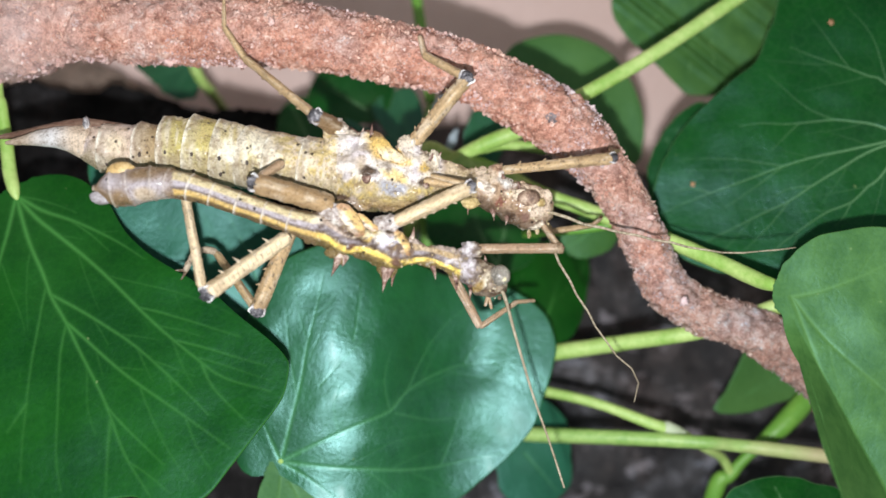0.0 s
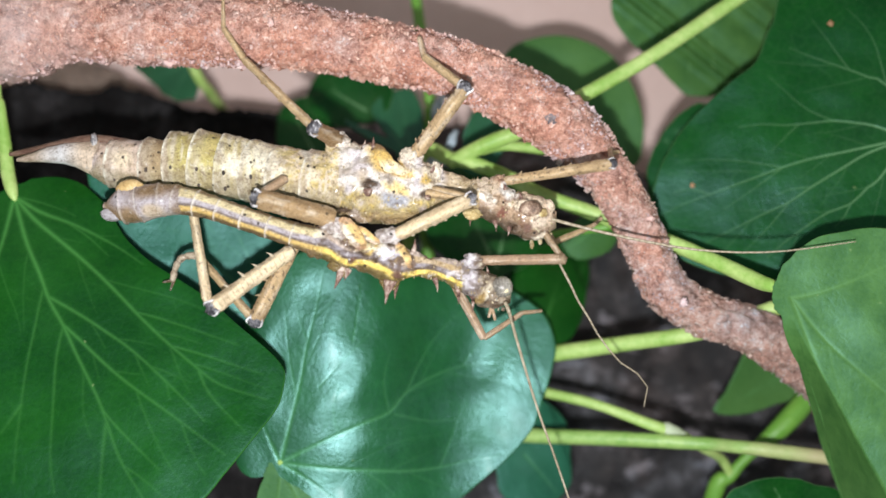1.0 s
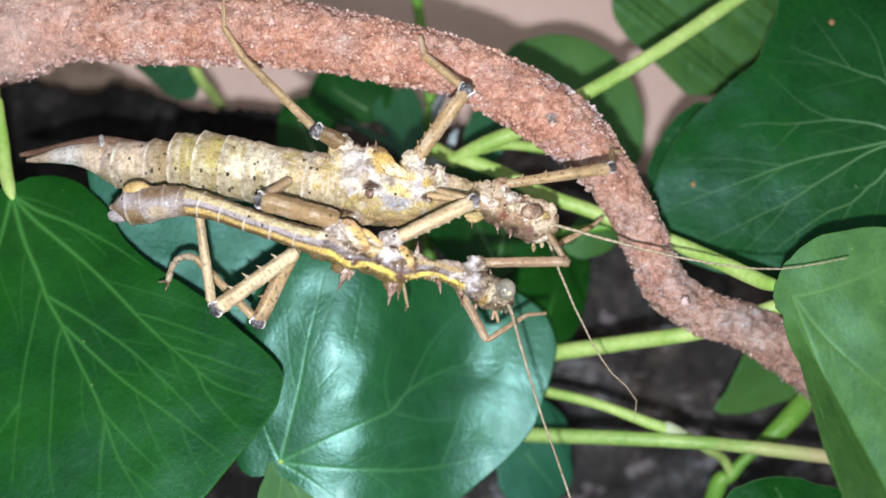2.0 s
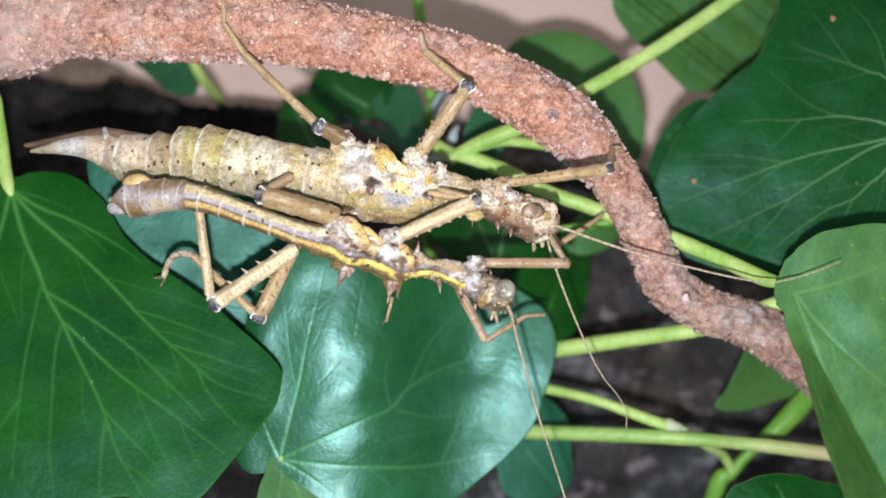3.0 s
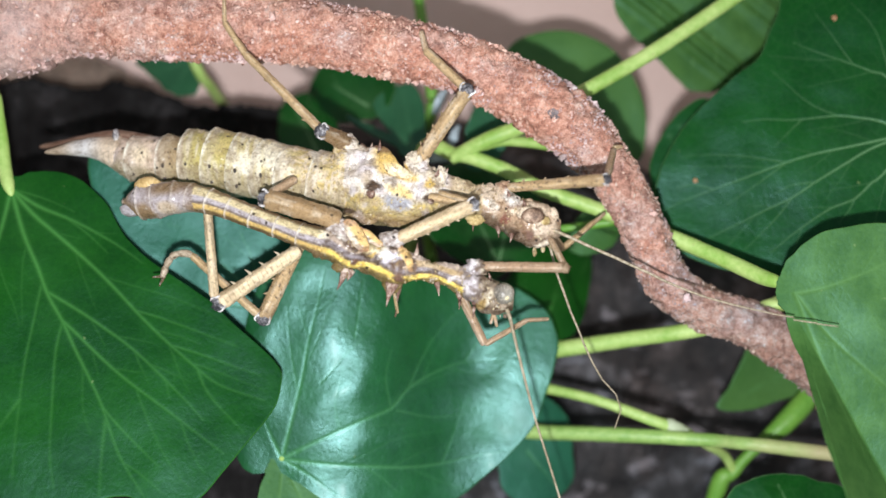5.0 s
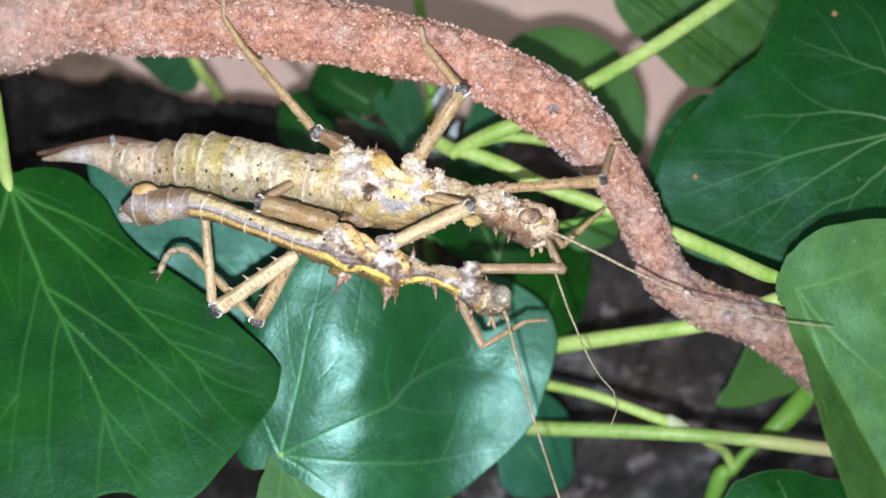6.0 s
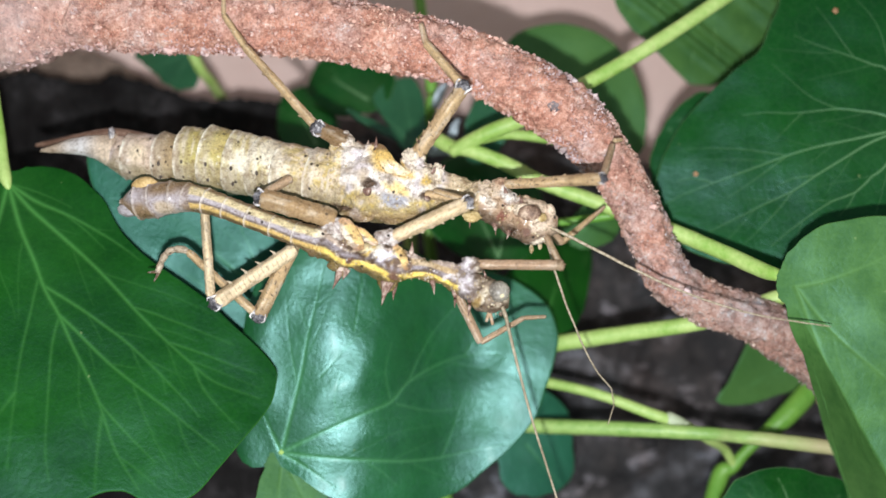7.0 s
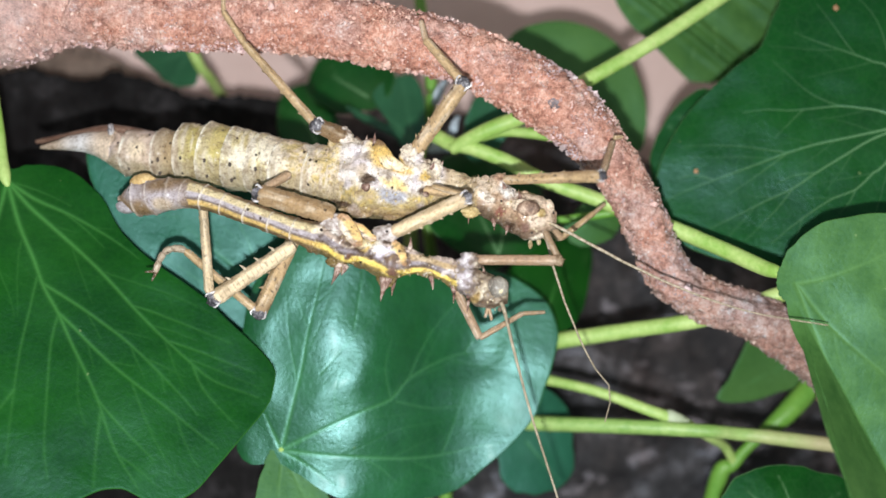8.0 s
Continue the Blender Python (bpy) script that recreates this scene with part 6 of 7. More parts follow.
    knee_flaps(fe, (Vector(K) - Vector(H)).length, 1.05)
    ti = limb(base, "tibia", v(K), v(A), 1.0, 0.85, TAN, seed=3, thorns=3, thorn_len=0.35)
    ta = limb(base, "tarsus", v(A), v(F), 0.8, 0.65, TAN)
    limb(ta, "claw", ((Vector(F) - Vector(A)).length, 0, 0), ((Vector(F) - Vector(A)).length + 4.2, 0.2, -2.6), 0.55, 0.3, TAN)
    stepping_leg(F_ROWS, O, fe, ti, H, K, {0: [A], 8: [A]}, ta, {0: [F], 8: [F]})

    # middle leg up to the branch
    H, K, A, F = (-4.35, -2.00, 13.23), (3.65, -5.00, 24.45), (-2.85, -1.50, 31.10), (-3.58, -1.00, 34.24)
    knob(base, v((-4.35, -2.00, 13.41)), 2.0, MAT_HIDE, "hip", 8, tint=tint, origin=O)
    fe = limb(base, "femur", v(H), v(K), 1.55, 1.45, TAN, swell=1.05, thorns=5, thorn_len=0.5, seed=6, ticks="dots")
    knob(fe, ((Vector(K) - Vector(H)).length, 0, 0), 1.16, MAT_KNEE, "knee", 14, "pale blue-grey knee joint")
    knee_flaps(fe, (Vector(K) - Vector(H)).length, 1.05)
    ti = limb(base, "tibia", v(K), v(A), 1.05, 0.9, TAN)
    ta = limb(base, "tarsus", v(A), v(F), 0.75, 0.55, DIM)
    stepping_leg(F_ROWS, O, fe, ti, H, K, {0: [A], 8: [A]}, ta, {0: [F], 8: [F]})

    # front leg along to the branch
    H, K, A, F = (9.91, -2.50, 9.56), (24.3, -12.4, 11.0), (26.80, -1.0, 15.80), (28.3, 0.2, 16.1)
    bend = {0: [(25.8, -8.0, 14.15)], 3: [(24.4, -12.4, 11.62)], 4: [(24.0, -12.9, 10.7)], 6: [(23.05, -13.4, 9.03)], 8: [(22.95, -13.2, 8.94)]}
    knob(base, v((9.41, -2.00, 9.32)), 1.5, MAT_HIDE, "hip", 18, tint=tint, origin=O)
    fe = limb(base, "femur", v(H), v(K), 0.95, 1.25, TAN, seed=8, thorns=3, thorn_len=0.4, ticks="dots")
    knob(fe, ((Vector(K) - Vector(H)).length, 0, 0), 0.8, MAT_KNEE, "knee", 24, "pale blue-grey knee joint")
    knee_flaps(fe, (Vector(K) - Vector(H)).length, 0.73)
    ti = limb(base, "tibia", v(K), v(A), 0.75, 0.7, DIM)
    ta = limb(base, "tarsus", v(A), v(F), 0.6, 0.45, TAN)
    stepping_leg(F_ROWS, O, fe, ti, H, K, {0: [A], 8: [A]}, ta, {0: [F], 8: [F]}, bend)

    # lower front leg reaching to the stem
    H, K, A, F = (16.23, 2.00, 3.74), (19.15, 5.00, -0.09), (25.20, 8.00, 4.36), (27.08, 9.00, 5.82)
    fe = limb(base, "femur", v(H), v(K), 1.1, 1.0, DIM)
    ti = limb(base, "tibia", v(K), v(A), 0.75, 0.6, TAN)
    ta = limb(base, "tarsus", v(A), v(F), 0.55, 0.4, DIM)
    stepping_leg(F_ROWS, O, fe, ti, H, K, {0: [A], 8: [A]}, ta, {0: [F], 8: [F]})

    # lower middle leg folded across the body
    limb(base, "femur", v((-2.28, -4.00, 7.97)), v((5.41, -4.50, 6.90)), 0.95, 0.85, TAN)

    # lower hind leg stepping on the broad leaf
    H, K = (-22.89, -1.00, 0.98), (-28.39, -4.00, -10.95)
    A = {0: [(-36.37, 1.00, -0.25)], 1: [(-38.82, 0.00, -0.70)], 3: [(-39.85, -0.50, -1.12)], 4: [(-40.00, -0.50, -1.17)], 4.5: [(-39.99, -0.50, -1.17)], 6: [(-40.20, -0.50, -1.30)], 8: [(-40.88, -0.50, -1.97)]}
    F = {0: [(-42.12, 0.40, -3.69)], 1: [(-42.43, 0.00, -4.04)], 1.5: [(-42.94, -0.40, -4.39)], 3: [(-44.16, -0.80, -4.61)], 4: [(-44.52, -1.00, -4.65)], 4.5: [(-44.41, -1.00, -4.65)], 6: [(-44.79, -1.00, -4.60)], 7: [(-45.42, -1.00, -5.18)], 8: [(-45.74, -1.00, -5.53)]}
    fe = limb(base, "femur", v(H), v(K), 1.5, 1.65, TAN, thorns=4, thorn_len=0.6, thorn_side=-1, seed=12, ticks="dots")
    knob(fe, ((Vector(K) - Vector(H)).length, 0, 0), 1.12, MAT_KNEE, "knee", 34, "pale blue-grey knee joint")
    knee_flaps(fe, (Vector(K) - Vector(H)).length, 1.02)
    ti = limb(base, "tibia", v(K), Vector(between(A, 4)[0]) - O, 0.95, 0.8, TAN)
    ta = arched_foot(base, Vector(between(A, 4)[0]) - O, Vector(between(F, 4)[0]) - O, 0.62, 0.5, 1.7, (0.46, 0.37, 0.27))
    L = (Vector(between(F, 4)[0]) - Vector(between(A, 4)[0])).length
    for dy, dz in ((-0.5, 0.9), (-0.5, -0.9)):
        limb(ta, "claw", (L * 0.95, 0, 0), (L + 1.2, dy, dz), 0.42, 0.14, UMBER)
    stepping_leg(F_ROWS, O, fe, ti, H, K, A, ta, F)

    feeler(base, F_ROWS, O, {
        0: [(16.92, -3.00, 6.14), (21.73, -4.00, 4.34), (26.39, -5.00, 3.26), (34.46, -6.00, 1.51), (43.70, -7.00, -0.14), (53.72, -9.00, 0.63)],
        1: [(17.17, -3.00, 5.25), (22.69, -4.00, 3.73), (30.39, -5.00, 1.96), (39.73, -6.00, 0.38), (50.66, -7.00, 0.12), (62.11, -9.00, 1.66)],
        1.5: [(17.35, -3.00, 4.62), (22.69, -4.00, 3.19), (30.39, -5.00, 1.42), (39.73, -6.00, -0.32), (50.65, -7.00, -1.09), (61.60, -9.00, -0.31)],
        3: [(17.12, -3.00, 3.66), (22.44, -4.00, 1.71), (28.39, -5.00, -0.39), (38.57, -6.00, -3.16), (49.98, -8.00, -5.16), (58.71, -11.00, -2.05)],
        4: [(17.29, -3.00, 3.09), (22.43, -4.00, 0.70), (28.37, -5.00, -2.09), (38.54, -6.00, -5.79), (49.95, -8.00, -8.01), (57.58, -11.00, -4.92)],
        4.5: [(17.27, -3.00, 2.91), (23.02, -4.00, 0.27), (29.82, -5.00, -2.78), (39.11, -6.00, -6.64), (49.63, -8.00, -9.11), (58.84, -10.00, -10.24)],
        6: [(16.72, -3.00, 1.88), (22.29, -4.00, -0.76), (29.09, -5.00, -4.23), (37.52, -6.00, -8.08), (47.21, -8.00, -10.95), (57.79, -10.00, -12.48)],
        8: [(16.55, -3.00, 2.35), (22.20, -4.00, -0.72), (28.99, -5.00, -4.36), (37.40, -6.00, -8.21), (46.22, -8.00, -11.17), (56.96, -10.00, -12.95)]}, 14, 0.28, 0.085)
    feeler(base, F_ROWS, O, {
        0: [(16.46, 1.00, 3.66), (18.28, 1.00, -0.88), (22.15, 2.00, -7.76), (27.36, 3.00, -15.91), (31.99, 4.00, -20.65), (31.06, 4.00, -24.27)],
        1: [(16.72, 1.00, 3.39), (19.09, 1.00, -2.07), (22.68, 2.00, -8.94), (27.89, 3.00, -16.83), (33.45, 4.00, -21.11), (32.80, 4.00, -24.90)],
        3: [(16.50, 1.00, 2.22), (18.22, 1.00, -3.67), (21.53, 2.00, -11.91), (25.53, 3.00, -20.25), (29.95, 4.00, -25.93), (29.95, 4.00, -29.62)],
        4: [(16.67, 1.00, 1.90), (18.21, 1.00, -3.99), (21.52, 2.00, -12.22), (25.33, 3.00, -20.56), (29.00, 4.00, -25.03), (27.90, 4.00, -29.10)],
        6: [(16.36, 1.00, 1.04), (18.08, 1.00, -5.29), (20.48, 2.00, -11.69), (24.28, 3.00, -20.01), (28.31, 4.00, -25.21), (27.03, 4.00, -29.37)],
        8: [(15.92, 1.00, 1.54), (17.55, 1.00, -4.78), (19.94, 2.00, -11.62), (23.74, 3.00, -19.93), (27.12, 4.00, -24.66), (26.02, 4.00, -29.45)]}, 11, 0.24, 0.085)
    return base


# ---- the slim male, striped grey and yellow
def male():
    O = pivot(M_ROWS)
    base = tagged(empty("stick_insect", O), "slim stick insect striped grey and golden yellow, beside its mate", "stick insect", "stick insects")

    def v(p):
        return Vector(p[:3]) - O

    rings = [((-51.31, -1.00, 6.70, 1.25), (-48.12, -1.20, 7.50, 2.86)), ((-48.57, -1.20, 7.41, 2.77), (-45.62, -1.50, 7.66, 2.94)), ((-45.97, -1.50, 7.66, 2.76), (-42.62, -2.00, 8.08, 2.58)), ((-42.98, -2.00, 8.08, 2.49), (-40.32, -2.00, 8.08, 2.31)),
             ((-40.67, -2.00, 8.08, 2.22), (-36.99, -2.50, 7.35, 2.04)), ((-37.35, -2.50, 7.43, 1.95), (-33.69, -3.00, 6.26, 1.85)), ((-34.05, -3.00, 6.35, 1.76), (-29.89, -3.50, 4.83, 1.85)), ((-30.24, -3.50, 4.92, 1.76), (-25.93, -4.00, 3.33, 1.84)), ((-26.28, -4.00, 3.42, 1.75), (-22.18, -4.50, 2.01, 1.92)), ((-22.53, -4.50, 2.10, 1.83), (-18.97, -5.00, 0.96, 2.18))]
    trunk = [(-19.49, -5.00, 1.13, 2.18), (-16.85, -5.30, 0.26, 2.43), (-14.39, -5.60, -0.61, 2.69), (-11.75, -6.00, -1.47, 2.25), (-9.68, -6.00, -2.16, 2.59), (-7.26, -6.00, -2.85, 2.85), (-5.36, -6.00, -3.02, 2.33), (-3.37, -6.00, -3.37, 1.73), (-0.78, -6.00, -3.89, 1.64), (1.38, -6.00, -4.32, 1.73), (2.68, -6.00, -4.93, 1.99)]
    neck = [(2.07, -6.00, -4.75, 1.99), (3.98, -6.00, -5.53, 2.33), (5.54, -5.80, -6.32, 2.25)]
    head = [(5.20, -5.60, -6.33, 1.91), (6.42, -5.40, -7.03, 2.52), (7.99, -5.20, -7.82, 2.52), (9.40, -5.00, -8.61, 1.83), (10.09, -5.00, -9.14, 1.13)]
    high = across([*[q for _, q in rings], *trunk[1:], *neck[1:2], *head[1:]])

    def ground(p, n):
        h = high(p) + 0.07 * n
        x = p[0]
        wide = noise.noise(Vector(p) * 0.25)
        if x < -39.5:
            return blend(blend(LILAC, BROWN, step(-0.1, 0.5, wide + 0.4 * abs(h))), BUFF, step(0.1, 0.5, -wide))
        if x > 3:
            scale = noise.noise(Vector(p) * 0.8 + Vector((6, 1, 2)))
            col = blend(blend(LILAC, (0.66, 0.62, 0.64), step(0.0, 0.3, scale)), (0.20, 0.15, 0.12), 0.8 * step(0.05, 0.35, -scale))
            face = blend(blend((0.33, 0.26, 0.19), (0.66, 0.58, 0.44), step(0.1, 0.35, scale)), UMBER, 0.9 * step(0.02, 0.3, -scale))
            return blend(blend(col, face, step(4.6, 6.2, x)), UMBER, 0.7 * step(0.3, 0.9, -h))
        body = step(-19.5, -17, x)
        fine = noise.noise(Vector(p) * 0.6 + Vector((2, 5, 8)))
        h += body * 0.16 * math.sin(p[0] * 0.78)
        top = blend(BUTTER, blend(blend((0.58, 0.46, 0.38), (0.82, 0.76, 0.72), step(0.0, 0.35, wide)), UMBER, 0.75 * step(0.08, 0.30, fine)), body)
        top = blend(top, (0.46, 0.32, 0.15), 0.8 * step(-6.5, -4.5, x))
        col = blend(blend(blend(LILAC, (0.30, 0.26, 0.28), body), UMBER, 0.85 * body * step(0.0, 0.3, noise.noise(Vector((p[0] * 0.35, 4, p[2] * 0.9))))), top, step(0.16, 0.32, h))
        col = blend(col, blend(BROWN, (0.60, 0.49, 0.44), 0.85 * body), step(0.72, 0.9, h))
        col = blend(col, UMBER, 0.85 * (step(0.06, 0.24, -h) - step(0.30, 0.36, -h)))
        col = blend(col, blend((0.64, 0.44, 0.15), (0.88, 0.66, 0.16), body), step(0.28, 0.38, -h))
        return blend(col, UMBER, 0.85 * step(0.62, 0.80, -h))
    tint = patched(ground, [
        ((-14.4, 0.00, 0.9), 0.8, 1.4, (0.16, 0.10, 0.07)), ((-11.4, 0.00, -0.9), 1.0, 0.9, (0.16, 0.10, 0.07)), ((-6.8, 0.00, -2.4), 0.7, 1.2, (0.16, 0.10, 0.07)), ((-4.4, 0.00, -3.0), 0.7, 1.0, (0.16, 0.10, 0.07)), ((-9.6, 0.00, -0.4), 1.2, 0.8, (0.88, 0.80, 0.62)), ((-7.4, 0.00, -1.6), 1.0, 0.9, (0.70, 0.66, 0.74)),
        ((-12.96, 0.00, 1.89), 1.1, 2.4, (0.86, 0.62, 0.26)), ((-5.76, 0.00, -1.26), 0.9, 2.0, (0.86, 0.62, 0.26)), ((-10.71, 0.00, 0.09), 1.6, 0.5, BUTTER), ((-8.46, 0.00, -0.99), 0.9, 0.7, CRUST), ((-15.84, 0.00, 2.07), 1.2, 0.6, CRUST), ((-13.68, 0.00, 0.09), 1.1, 0.6, UMBER), ((-9.72, 0.00, -1.89), 0.9, 0.5, UMBER), ((-7.56, 0.00, 0.09), 0.7, 0.5, UMBER), ((-10.44, 0.00, -0.99), 1.0, 0.4, GOLD),
        ((-14.04, 0.00, -2.43), 0.8, 0.7, RUST), ((-6.93, 0.00, -4.41), 1.0, 1.0, RUST), ((-11.61, 0.00, -1.26), 1.2, 0.6, UMBER), ((-4.41, 0.00, -1.89), 1.0, 0.7, UMBER), ((1.98, 0.00, -5.13), 0.8, 0.6, (0.62, 0.56, 0.56)), ((5.49, 0.00, -8.46), 1.2, 1.0, (0.40, 0.27, 0.10))], 11.0)
    for p, q in rings:
        p, q = Vector(p), Vector(q)
        rows = [tuple(p.lerp(q, s))[:3] + (r,) for s, r in ((0, p[3] * 0.98), (0.04, p[3] * 1.09), (0.12, p[3] * 1.03), (0.5, (p[3] + q[3]) / 2), (0.9, q[3] * 0.99), (1, q[3] * 1.03))]
        way = (q - p).to_3d().normalized()

        def ringed(place):
            s = (Vector(place) - p.to_3d()).dot(way)
            edge = 1 - step(0.2, 0.55, s + 0.25 * noise.noise(Vector(place) * 1.7))
            return blend(tint(place), (0.80, 0.74, 0.68), (0.7 if place[0] > -40 else 0.3) * edge)
        part("abdomen_ring", sweep(rows, 60, 0.2, rough=0.16, freq=1.0, offset=O, taper_ends=False, tint=ringed), MAT_ABDOMEN, base)
    knob(base, v((-47.20, -2.20, 9.9)), 1.45, MAT_CLASPER, "clasper", 11, "pale yellow tail clasper", (1.5, 0.8, 1.0))
    knob(base, v((-48.85, -2.50, 8.58, 0.71)), 0.6, MAT_RIM, "wart", 12)
    knob(base, v((-50.07, -1.50, 6.15, 0.71)), 1.3, MAT_LILAC, "clasper", 13, "", (1.5, 1, 0.9))
    th = part("thorax", sweep(trunk, 72, 0.2, rough=0.5, freq=0.55, offset=O, tint=tint), MAT_HIDE, base)
    part("neck_plate", sweep(neck, 48, 0.2, rough=0.45, freq=0.75, offset=O, tint=tint), MAT_HIDE, base)
    part("head", sweep(head, 48, 0.2, rough=0.42, freq=0.8, offset=O, tint=tint), MAT_HIDE, base)
    knob(base, v((9.10, -7.00, -6.87, 0.69)), 1.7, MAT_EYE_GLASS, "eye", 15, "round glassy amber eye")
    knob(base, v((9.53, -8.30, -7.40)), 0.42, MAT_BUTTER, "iris", 6, stretch=(1, 0.6, 0.9))
    for p in ((7.14, -5.00, -11.66, 0.70), (8.18, -5.00, -12.10, 0.70)):
        limb(base, "mouthpart", v((7.66, -5.00, -10.01)), v(p), 0.45, 0.3, DIM)
    tubercles(base, trunk, 170, 0.26, MAT_CREAM, 18, O)
    tubercles(base, neck + head[1:4], 90, 0.3, MAT_CREAM, 19, O)
    for r, t, k in (((-15.04, -6.00, -3.20, 0.00), (-16.36, -6.50, -6.46, 0.00), 0.85), ((-14.12, -6.50, -3.53, 0.00), (-14.76, -7.00, -5.06, 0.00), 0.6), ((-8.10, -6.50, -5.25, 0.00), (-8.75, -7.00, -9.01, 0.00), 0.85), ((-7.32, -6.50, -5.25, 0.00), (-8.07, -7.00, -7.30, 0.00), 0.7),
                    ((-6.96, -5.00, -5.13, 0.00), (-7.22, -5.00, -8.27, 0.00), 0.7), ((-1.03, -6.50, -5.34, 0.00), (-0.69, -7.00, -7.30, 0.00), 0.5), ((2.41, -6.50, -6.46, 0.00), (2.40, -7.00, -9.36, 0.00), 0.55), ((4.65, -6.50, -8.18, 0.00), (4.46, -7.00, -10.73, 0.00), 0.45),
                    ((-15.90, -6.00, 1.99, 0.00), (-16.14, -7.00, 3.86, 0.00), 0.6), ((-12.75, -6.50, 0.78, 0.00), (-13.86, -7.50, 3.51, 0.00), 0.8), ((-11.71, -6.50, 0.26, 0.00), (-12.32, -7.50, 2.65, 0.00), 0.6), ((-4.21, -7.00, -1.20, 0.00), (-3.92, -8.00, 0.77, 0.00), 0.5), ((7.06, -6.50, -4.91, 0.00), (6.87, -7.00, -3.69, 0.00), 0.4)):
        spine(th, r[:3], t[:3], k, MAT_SPINE, O)

    for p, r, st in (((-8.3, -7.6, -0.9), 1.3, (1.2, 0.8, 1.1)), ((-4.21, -7.00, -1.89), 1.1, (1.3, 0.9, 0.8)), ((-15.73, -6.00, -2.85), 1.0, (1.6, 0.9, 0.9)), ((-7.86, -6.00, -5.36), 1.2, (1.3, 0.7, 1.5)), ((-14.86, -6.00, -3.54), 0.9, (1.2, 0.7, 1.3))):
        knob(base, v(p), r, MAT_HIDE, "lobe", r * 13, stretch=st, tint=tint, origin=O)
    for rows, lean in (([(-15.3, -6.6, 3.9, 0.5), (-14.2, -7.4, 3.3, 0.95), (-13.1, -8.0, 1.6, 1.05), (-12.2, -8.2, 0.2, 0.85), (-11.8, -7.8, -0.7, 0.4)], 0.85), ([(-13.4, -6.4, 3.0, 0.35), (-11.9, -6.9, 2.2, 0.62), (-10.4, -7.2, 1.0, 0.6), (-9.2, -7.2, 0.3, 0.3)], 0.55),
                       ([(-6.9, -7.2, 0.3, 0.45), (-6.3, -8.0, -0.9, 0.85), (-5.5, -8.4, -2.4, 0.85), (-5.0, -8.0, -3.7, 0.4)], 0.85)):
        low, high_end = rows[-1][2], rows[0][2]

        def ridge(q):
            f = (q[2] - low) / (high_end - low)
            side = q[0] - np.interp(q[2], [r[2] for r in reversed(rows)], [r[0] for r in reversed(rows)])
            col = blend((0.80, 0.54, 0.22), (0.88, 0.77, 0.62), step(0.1, -0.5, side) if side < 0 else 0)
            col = blend(col, (0.30, 0.15, 0.09), lean * step(0.35, 0.05, f) if f < 0.35 else 0)
            col = blend(col, (0.55, 0.32, 0.22), 0.7 * step(0.8, 1.0, f))
            return blend(col, UMBER, 0.8 * step(0.25, 0.5, noise.noise(Vector(q) * 1.1)))
        part("ridge", sweep([(x, y + 0.3, z, r * 1.15) for x, y, z, r in rows], 28, 0.15, rough=0.2, freq=1.1, squash=0.42, offset=O, tint=ridge), MAT_HIDE, base, "golden cream ridge")
    lumps(base, trunk, 12, 0.34, tint, 80, O)
    lumps(base, neck + head[1:4], 18, 0.45, tint, 90, O)

    # legs that clasp the mate
    crust = patched(lambda q, n: blend((0.66, 0.60, 0.58), (0.34, 0.28, 0.26), step(0.0, 0.35, noise.noise(Vector(q) * 1.4))), [], 3.0)
    knob(base, v((-16.2, -5.60, 2.9)), 1.75, MAT_HIDE, "hip", 21, stretch=(1.3, 1, 1), tint=crust, origin=O)
    knob(base, v((-7.6, -6.8, 1.3)), 1.5, MAT_HIDE, "hip", 22, stretch=(1.5, 1, 0.9), tint=crust, origin=O)
    knob(base, v((5.00, -6.50, -3.01)), 1.6, MAT_HIDE, "hip", 23, stretch=(1.4, 1, 0.8), tint=tint, origin=O)
    # thigh colour browned to hold the shadow its mate casts there
    fe = limb(base, "femur", v((-15.90, -6.00, 4.23)), v((-27.29, -7.00, 7.64)), 2.15, 2.1, (0.40, 0.275, 0.155), "stout tan thigh")
    knob(fe, ((Vector((-27.29, -7.00, 7.64)) - Vector((-15.90, -6.00, 4.23))).length, 0, 0), 1.20, MAT_KNEE, "knee", 25, "pale blue-grey knee joint")
    knee_flaps(fe, (Vector((-27.29, -7.00, 7.64)) - Vector((-15.90, -6.00, 4.23))).length, 1.09)
    limb(base, "tibia", v((-27.12, -7.00, 7.98)), v((-23.38, -3.50, 10.81)), 0.9, 1.0, DIM)
    fe = limb(base, "femur", v((-6.67, -7.50, 1.45)), v((4.57, -9.00, 6.52)), 1.45, 1.5, (0.80, 0.65, 0.46), thorns=5, thorn_len=0.35, thorn_side=-1, seed=31)
    knob(fe, ((Vector((4.57, -9.00, 6.52)) - Vector((-6.67, -7.50, 1.45))).length, 0, 0), 0.99, MAT_KNEE, "knee", 26, "pale blue-grey knee joint")
    knee_flaps(fe, (Vector((4.57, -9.00, 6.52)) - Vector((-6.67, -7.50, 1.45))).length, 0.90)
    limb(base, "tibia", v((4.42, -8.50, 6.88)), v((-0.70, -4.50, 8.64)), 0.62, 0.6, TAN)
    fe = limb(base, "femur", v((5.66, -7.00, -2.75)), v((18.24, -8.00, -2.90)), 0.98, 1.04, (0.42, 0.29, 0.21), "slender brown foreleg")
    knob(fe, ((Vector((18.24, -8.00, -2.90)) - Vector((5.66, -7.00, -2.75))).length, 0, 0), 0.9, MAT_LEG_DIM, "knee", 27)
    limb(base, "tibia", v((18.24, -8.00, -2.64)), v((16.58, -3.00, 1.41)), 0.7, 0.7, DIM)
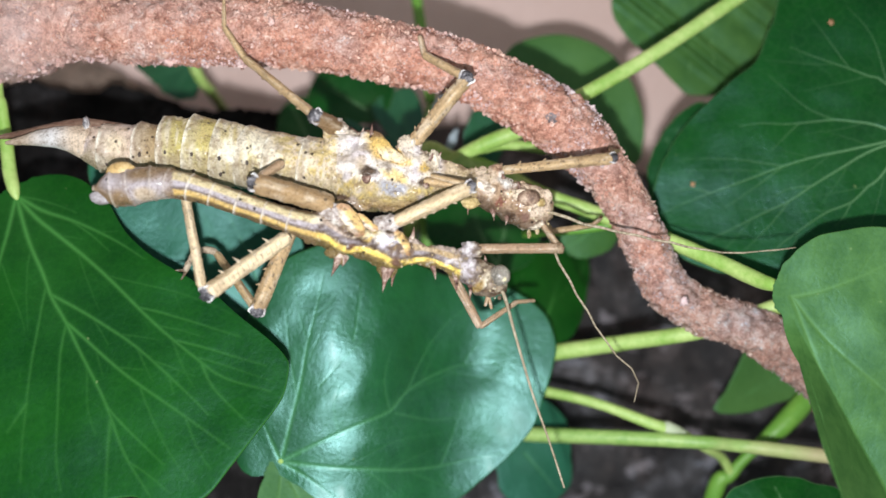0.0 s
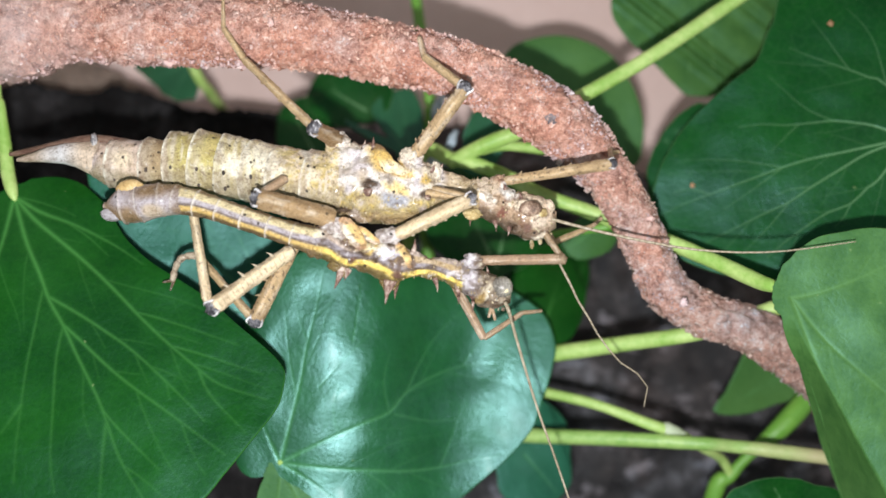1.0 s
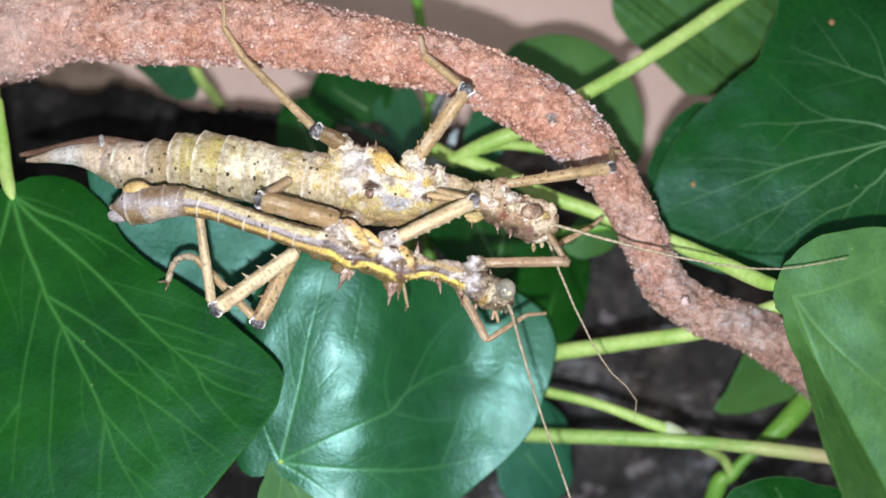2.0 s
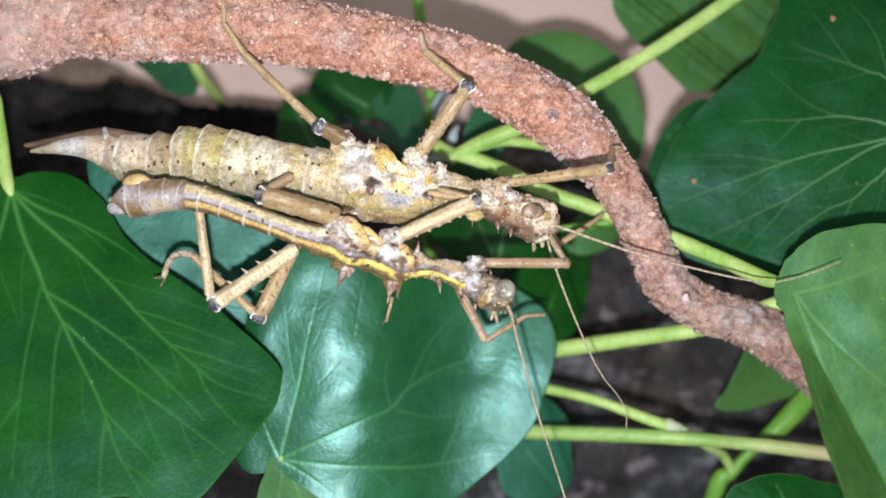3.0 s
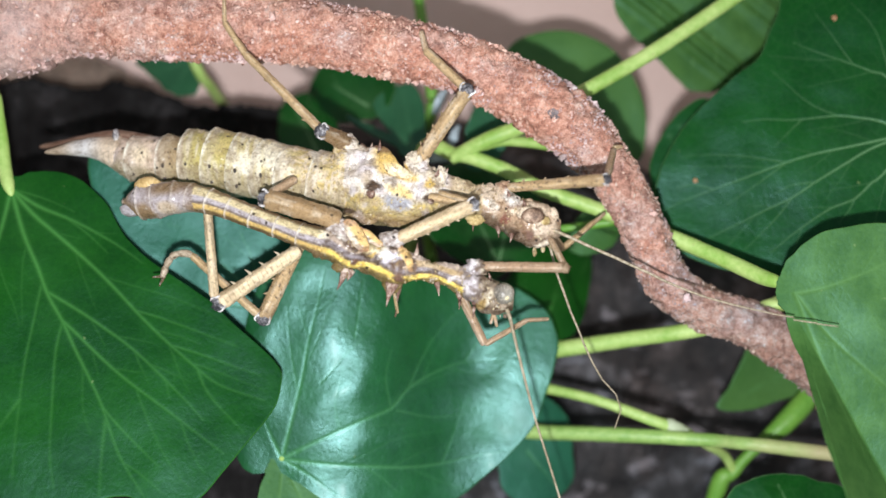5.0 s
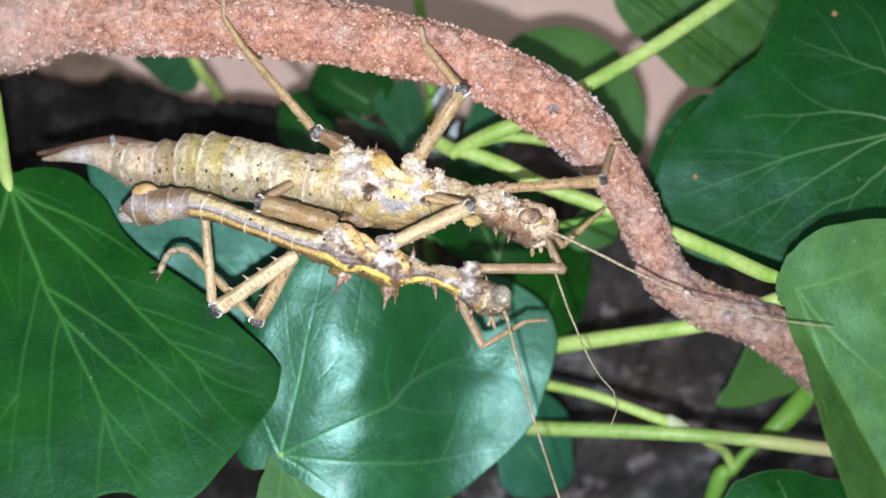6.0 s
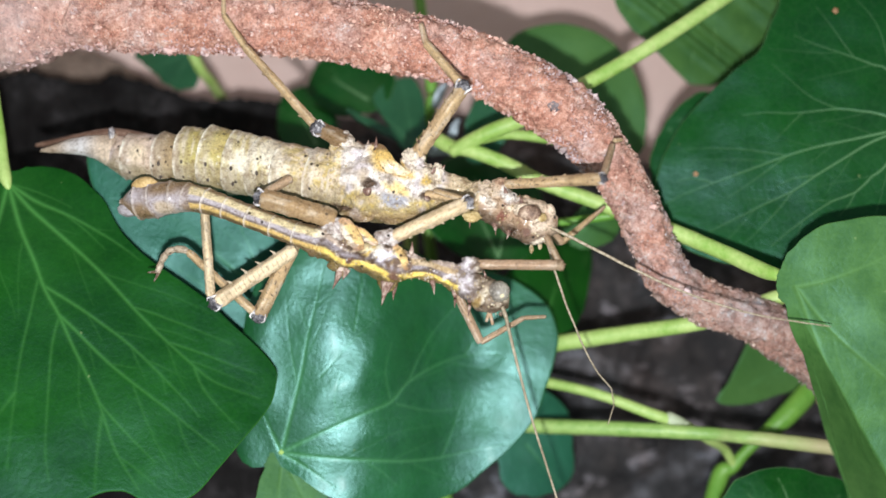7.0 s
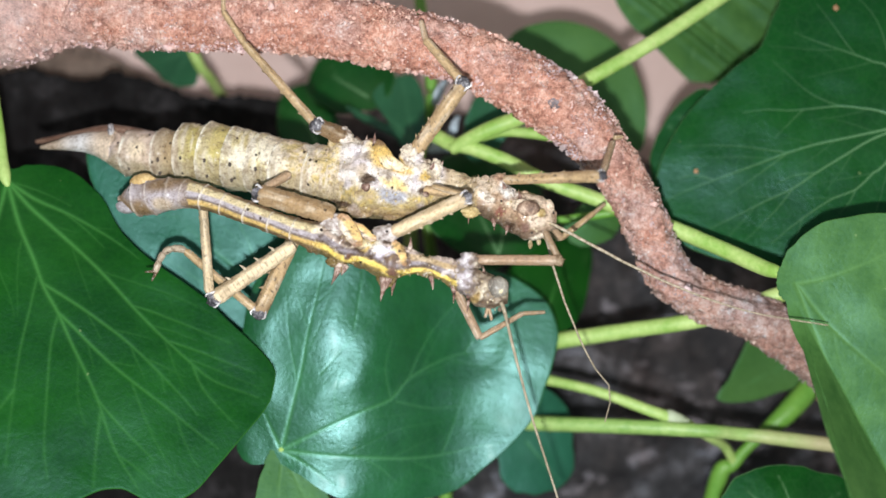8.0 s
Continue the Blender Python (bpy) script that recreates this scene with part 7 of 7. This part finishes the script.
    # lower legs
    fe = limb(base, "femur", v((-22.60, -4.00, -0.26)), v((-34.50, -7.00, -8.50)), 1.55, 1.7, STRAW, "straw-coloured spiny thigh", thorns=4, thorn_len=1.0, thorn_side=-1, seed=33, ticks="ladder")
    knob(fe, ((Vector((-34.50, -7.00, -8.50)) - Vector((-22.60, -4.00, -0.26))).length, 0, 0), 1.16, MAT_KNEE, "knee", 28, "pale blue-grey knee joint")
    knee_flaps(fe, (Vector((-34.50, -7.00, -8.50)) - Vector((-22.60, -4.00, -0.26))).length, 1.05)
    limb(base, "tibia", v((-35.19, -7.00, -7.64)), v((-38.34, 0.00, 6.75)), 1.0, 0.95, STRAW)
    # a foot that swings out from behind the body and back
    steps = {0: ((-8.35, -2.00, -2.75), (-4.35, -2.00, -3.46)), 1.2: ((-8.35, -2.00, -2.93), (-4.35, -2.00, -3.64)), 1.5: ((-5.29, -3.00, -4.06), (-4.06, -3.00, -7.67)), 3: ((-7.97, -2.50, -8.05), (-8.97, -2.00, -11.81)), 4: ((-8.14, -2.50, -8.41), (-9.15, -2.00, -12.52)),
             4.5: ((-7.97, -2.50, -8.05), (-8.88, -2.00, -11.63)), 5.2: ((-7.02, -2.00, -5.24), (-4.97, -2.00, -7.02)), 5.7: ((-8.35, -2.00, -2.93), (-4.35, -2.00, -3.64)), 8: ((-8.35, -2.00, -2.93), (-4.35, -2.00, -3.64))}
    foot = limb(base, "tarsus", v((-7.97, -2.50, -8.05)), v((-8.97, -2.00, -11.99)), 0.38, 0.34, (0.40, 0.30, 0.17))
    limb(foot, "claw", (3.6, 0, 0), (4.6, -0.2, -0.5), 0.35, 0.15, UMBER)
    MOVES.append((foot, [(row[0], aim(*(q - O for q in between(steps, row[0])))) for row in M_ROWS]))
    limb(base, "femur", v((2.10, -4.00, -6.22)), v((6.35, -5.00, -14.88)), 1.0, 0.85, (0.42, 0.29, 0.21))
    ti = limb(base, "tibia", v((6.35, -5.00, -14.79)), v((13.05, -1.00, -11.35)), 0.65, 0.55, DIM)
    limb(base, "tarsus", v((13.05, -1.00, -11.35)), v((16.59, 2.00, -11.40)), 0.5, 0.4, DIM)
    part("antenna", sweep([(9.42, -6.00, -8.64, 0.33), (10.25, -6.50, -11.11, 0.28), (11.33, -7.00, -15.79, 0.22), (13.72, -8.00, -25.06, 0.18), (15.74, -9.00, -31.65, 0.15), (18.11, -9.00, -39.27, 0.13)], 8, 0.8, rough=0.03, freq=2, offset=O), MAT_FEELER, base)
    return base


she = female()
he = male()


def motions():
    walk(she, [(r[0], body_pose(r)) for r in F_ROWS])
    walk(he, [(r[0], body_pose(r)) for r in M_ROWS])
    for ob, rows in (*MOVES, *leaf_moves()):
        walk(ob, rows)


motions()
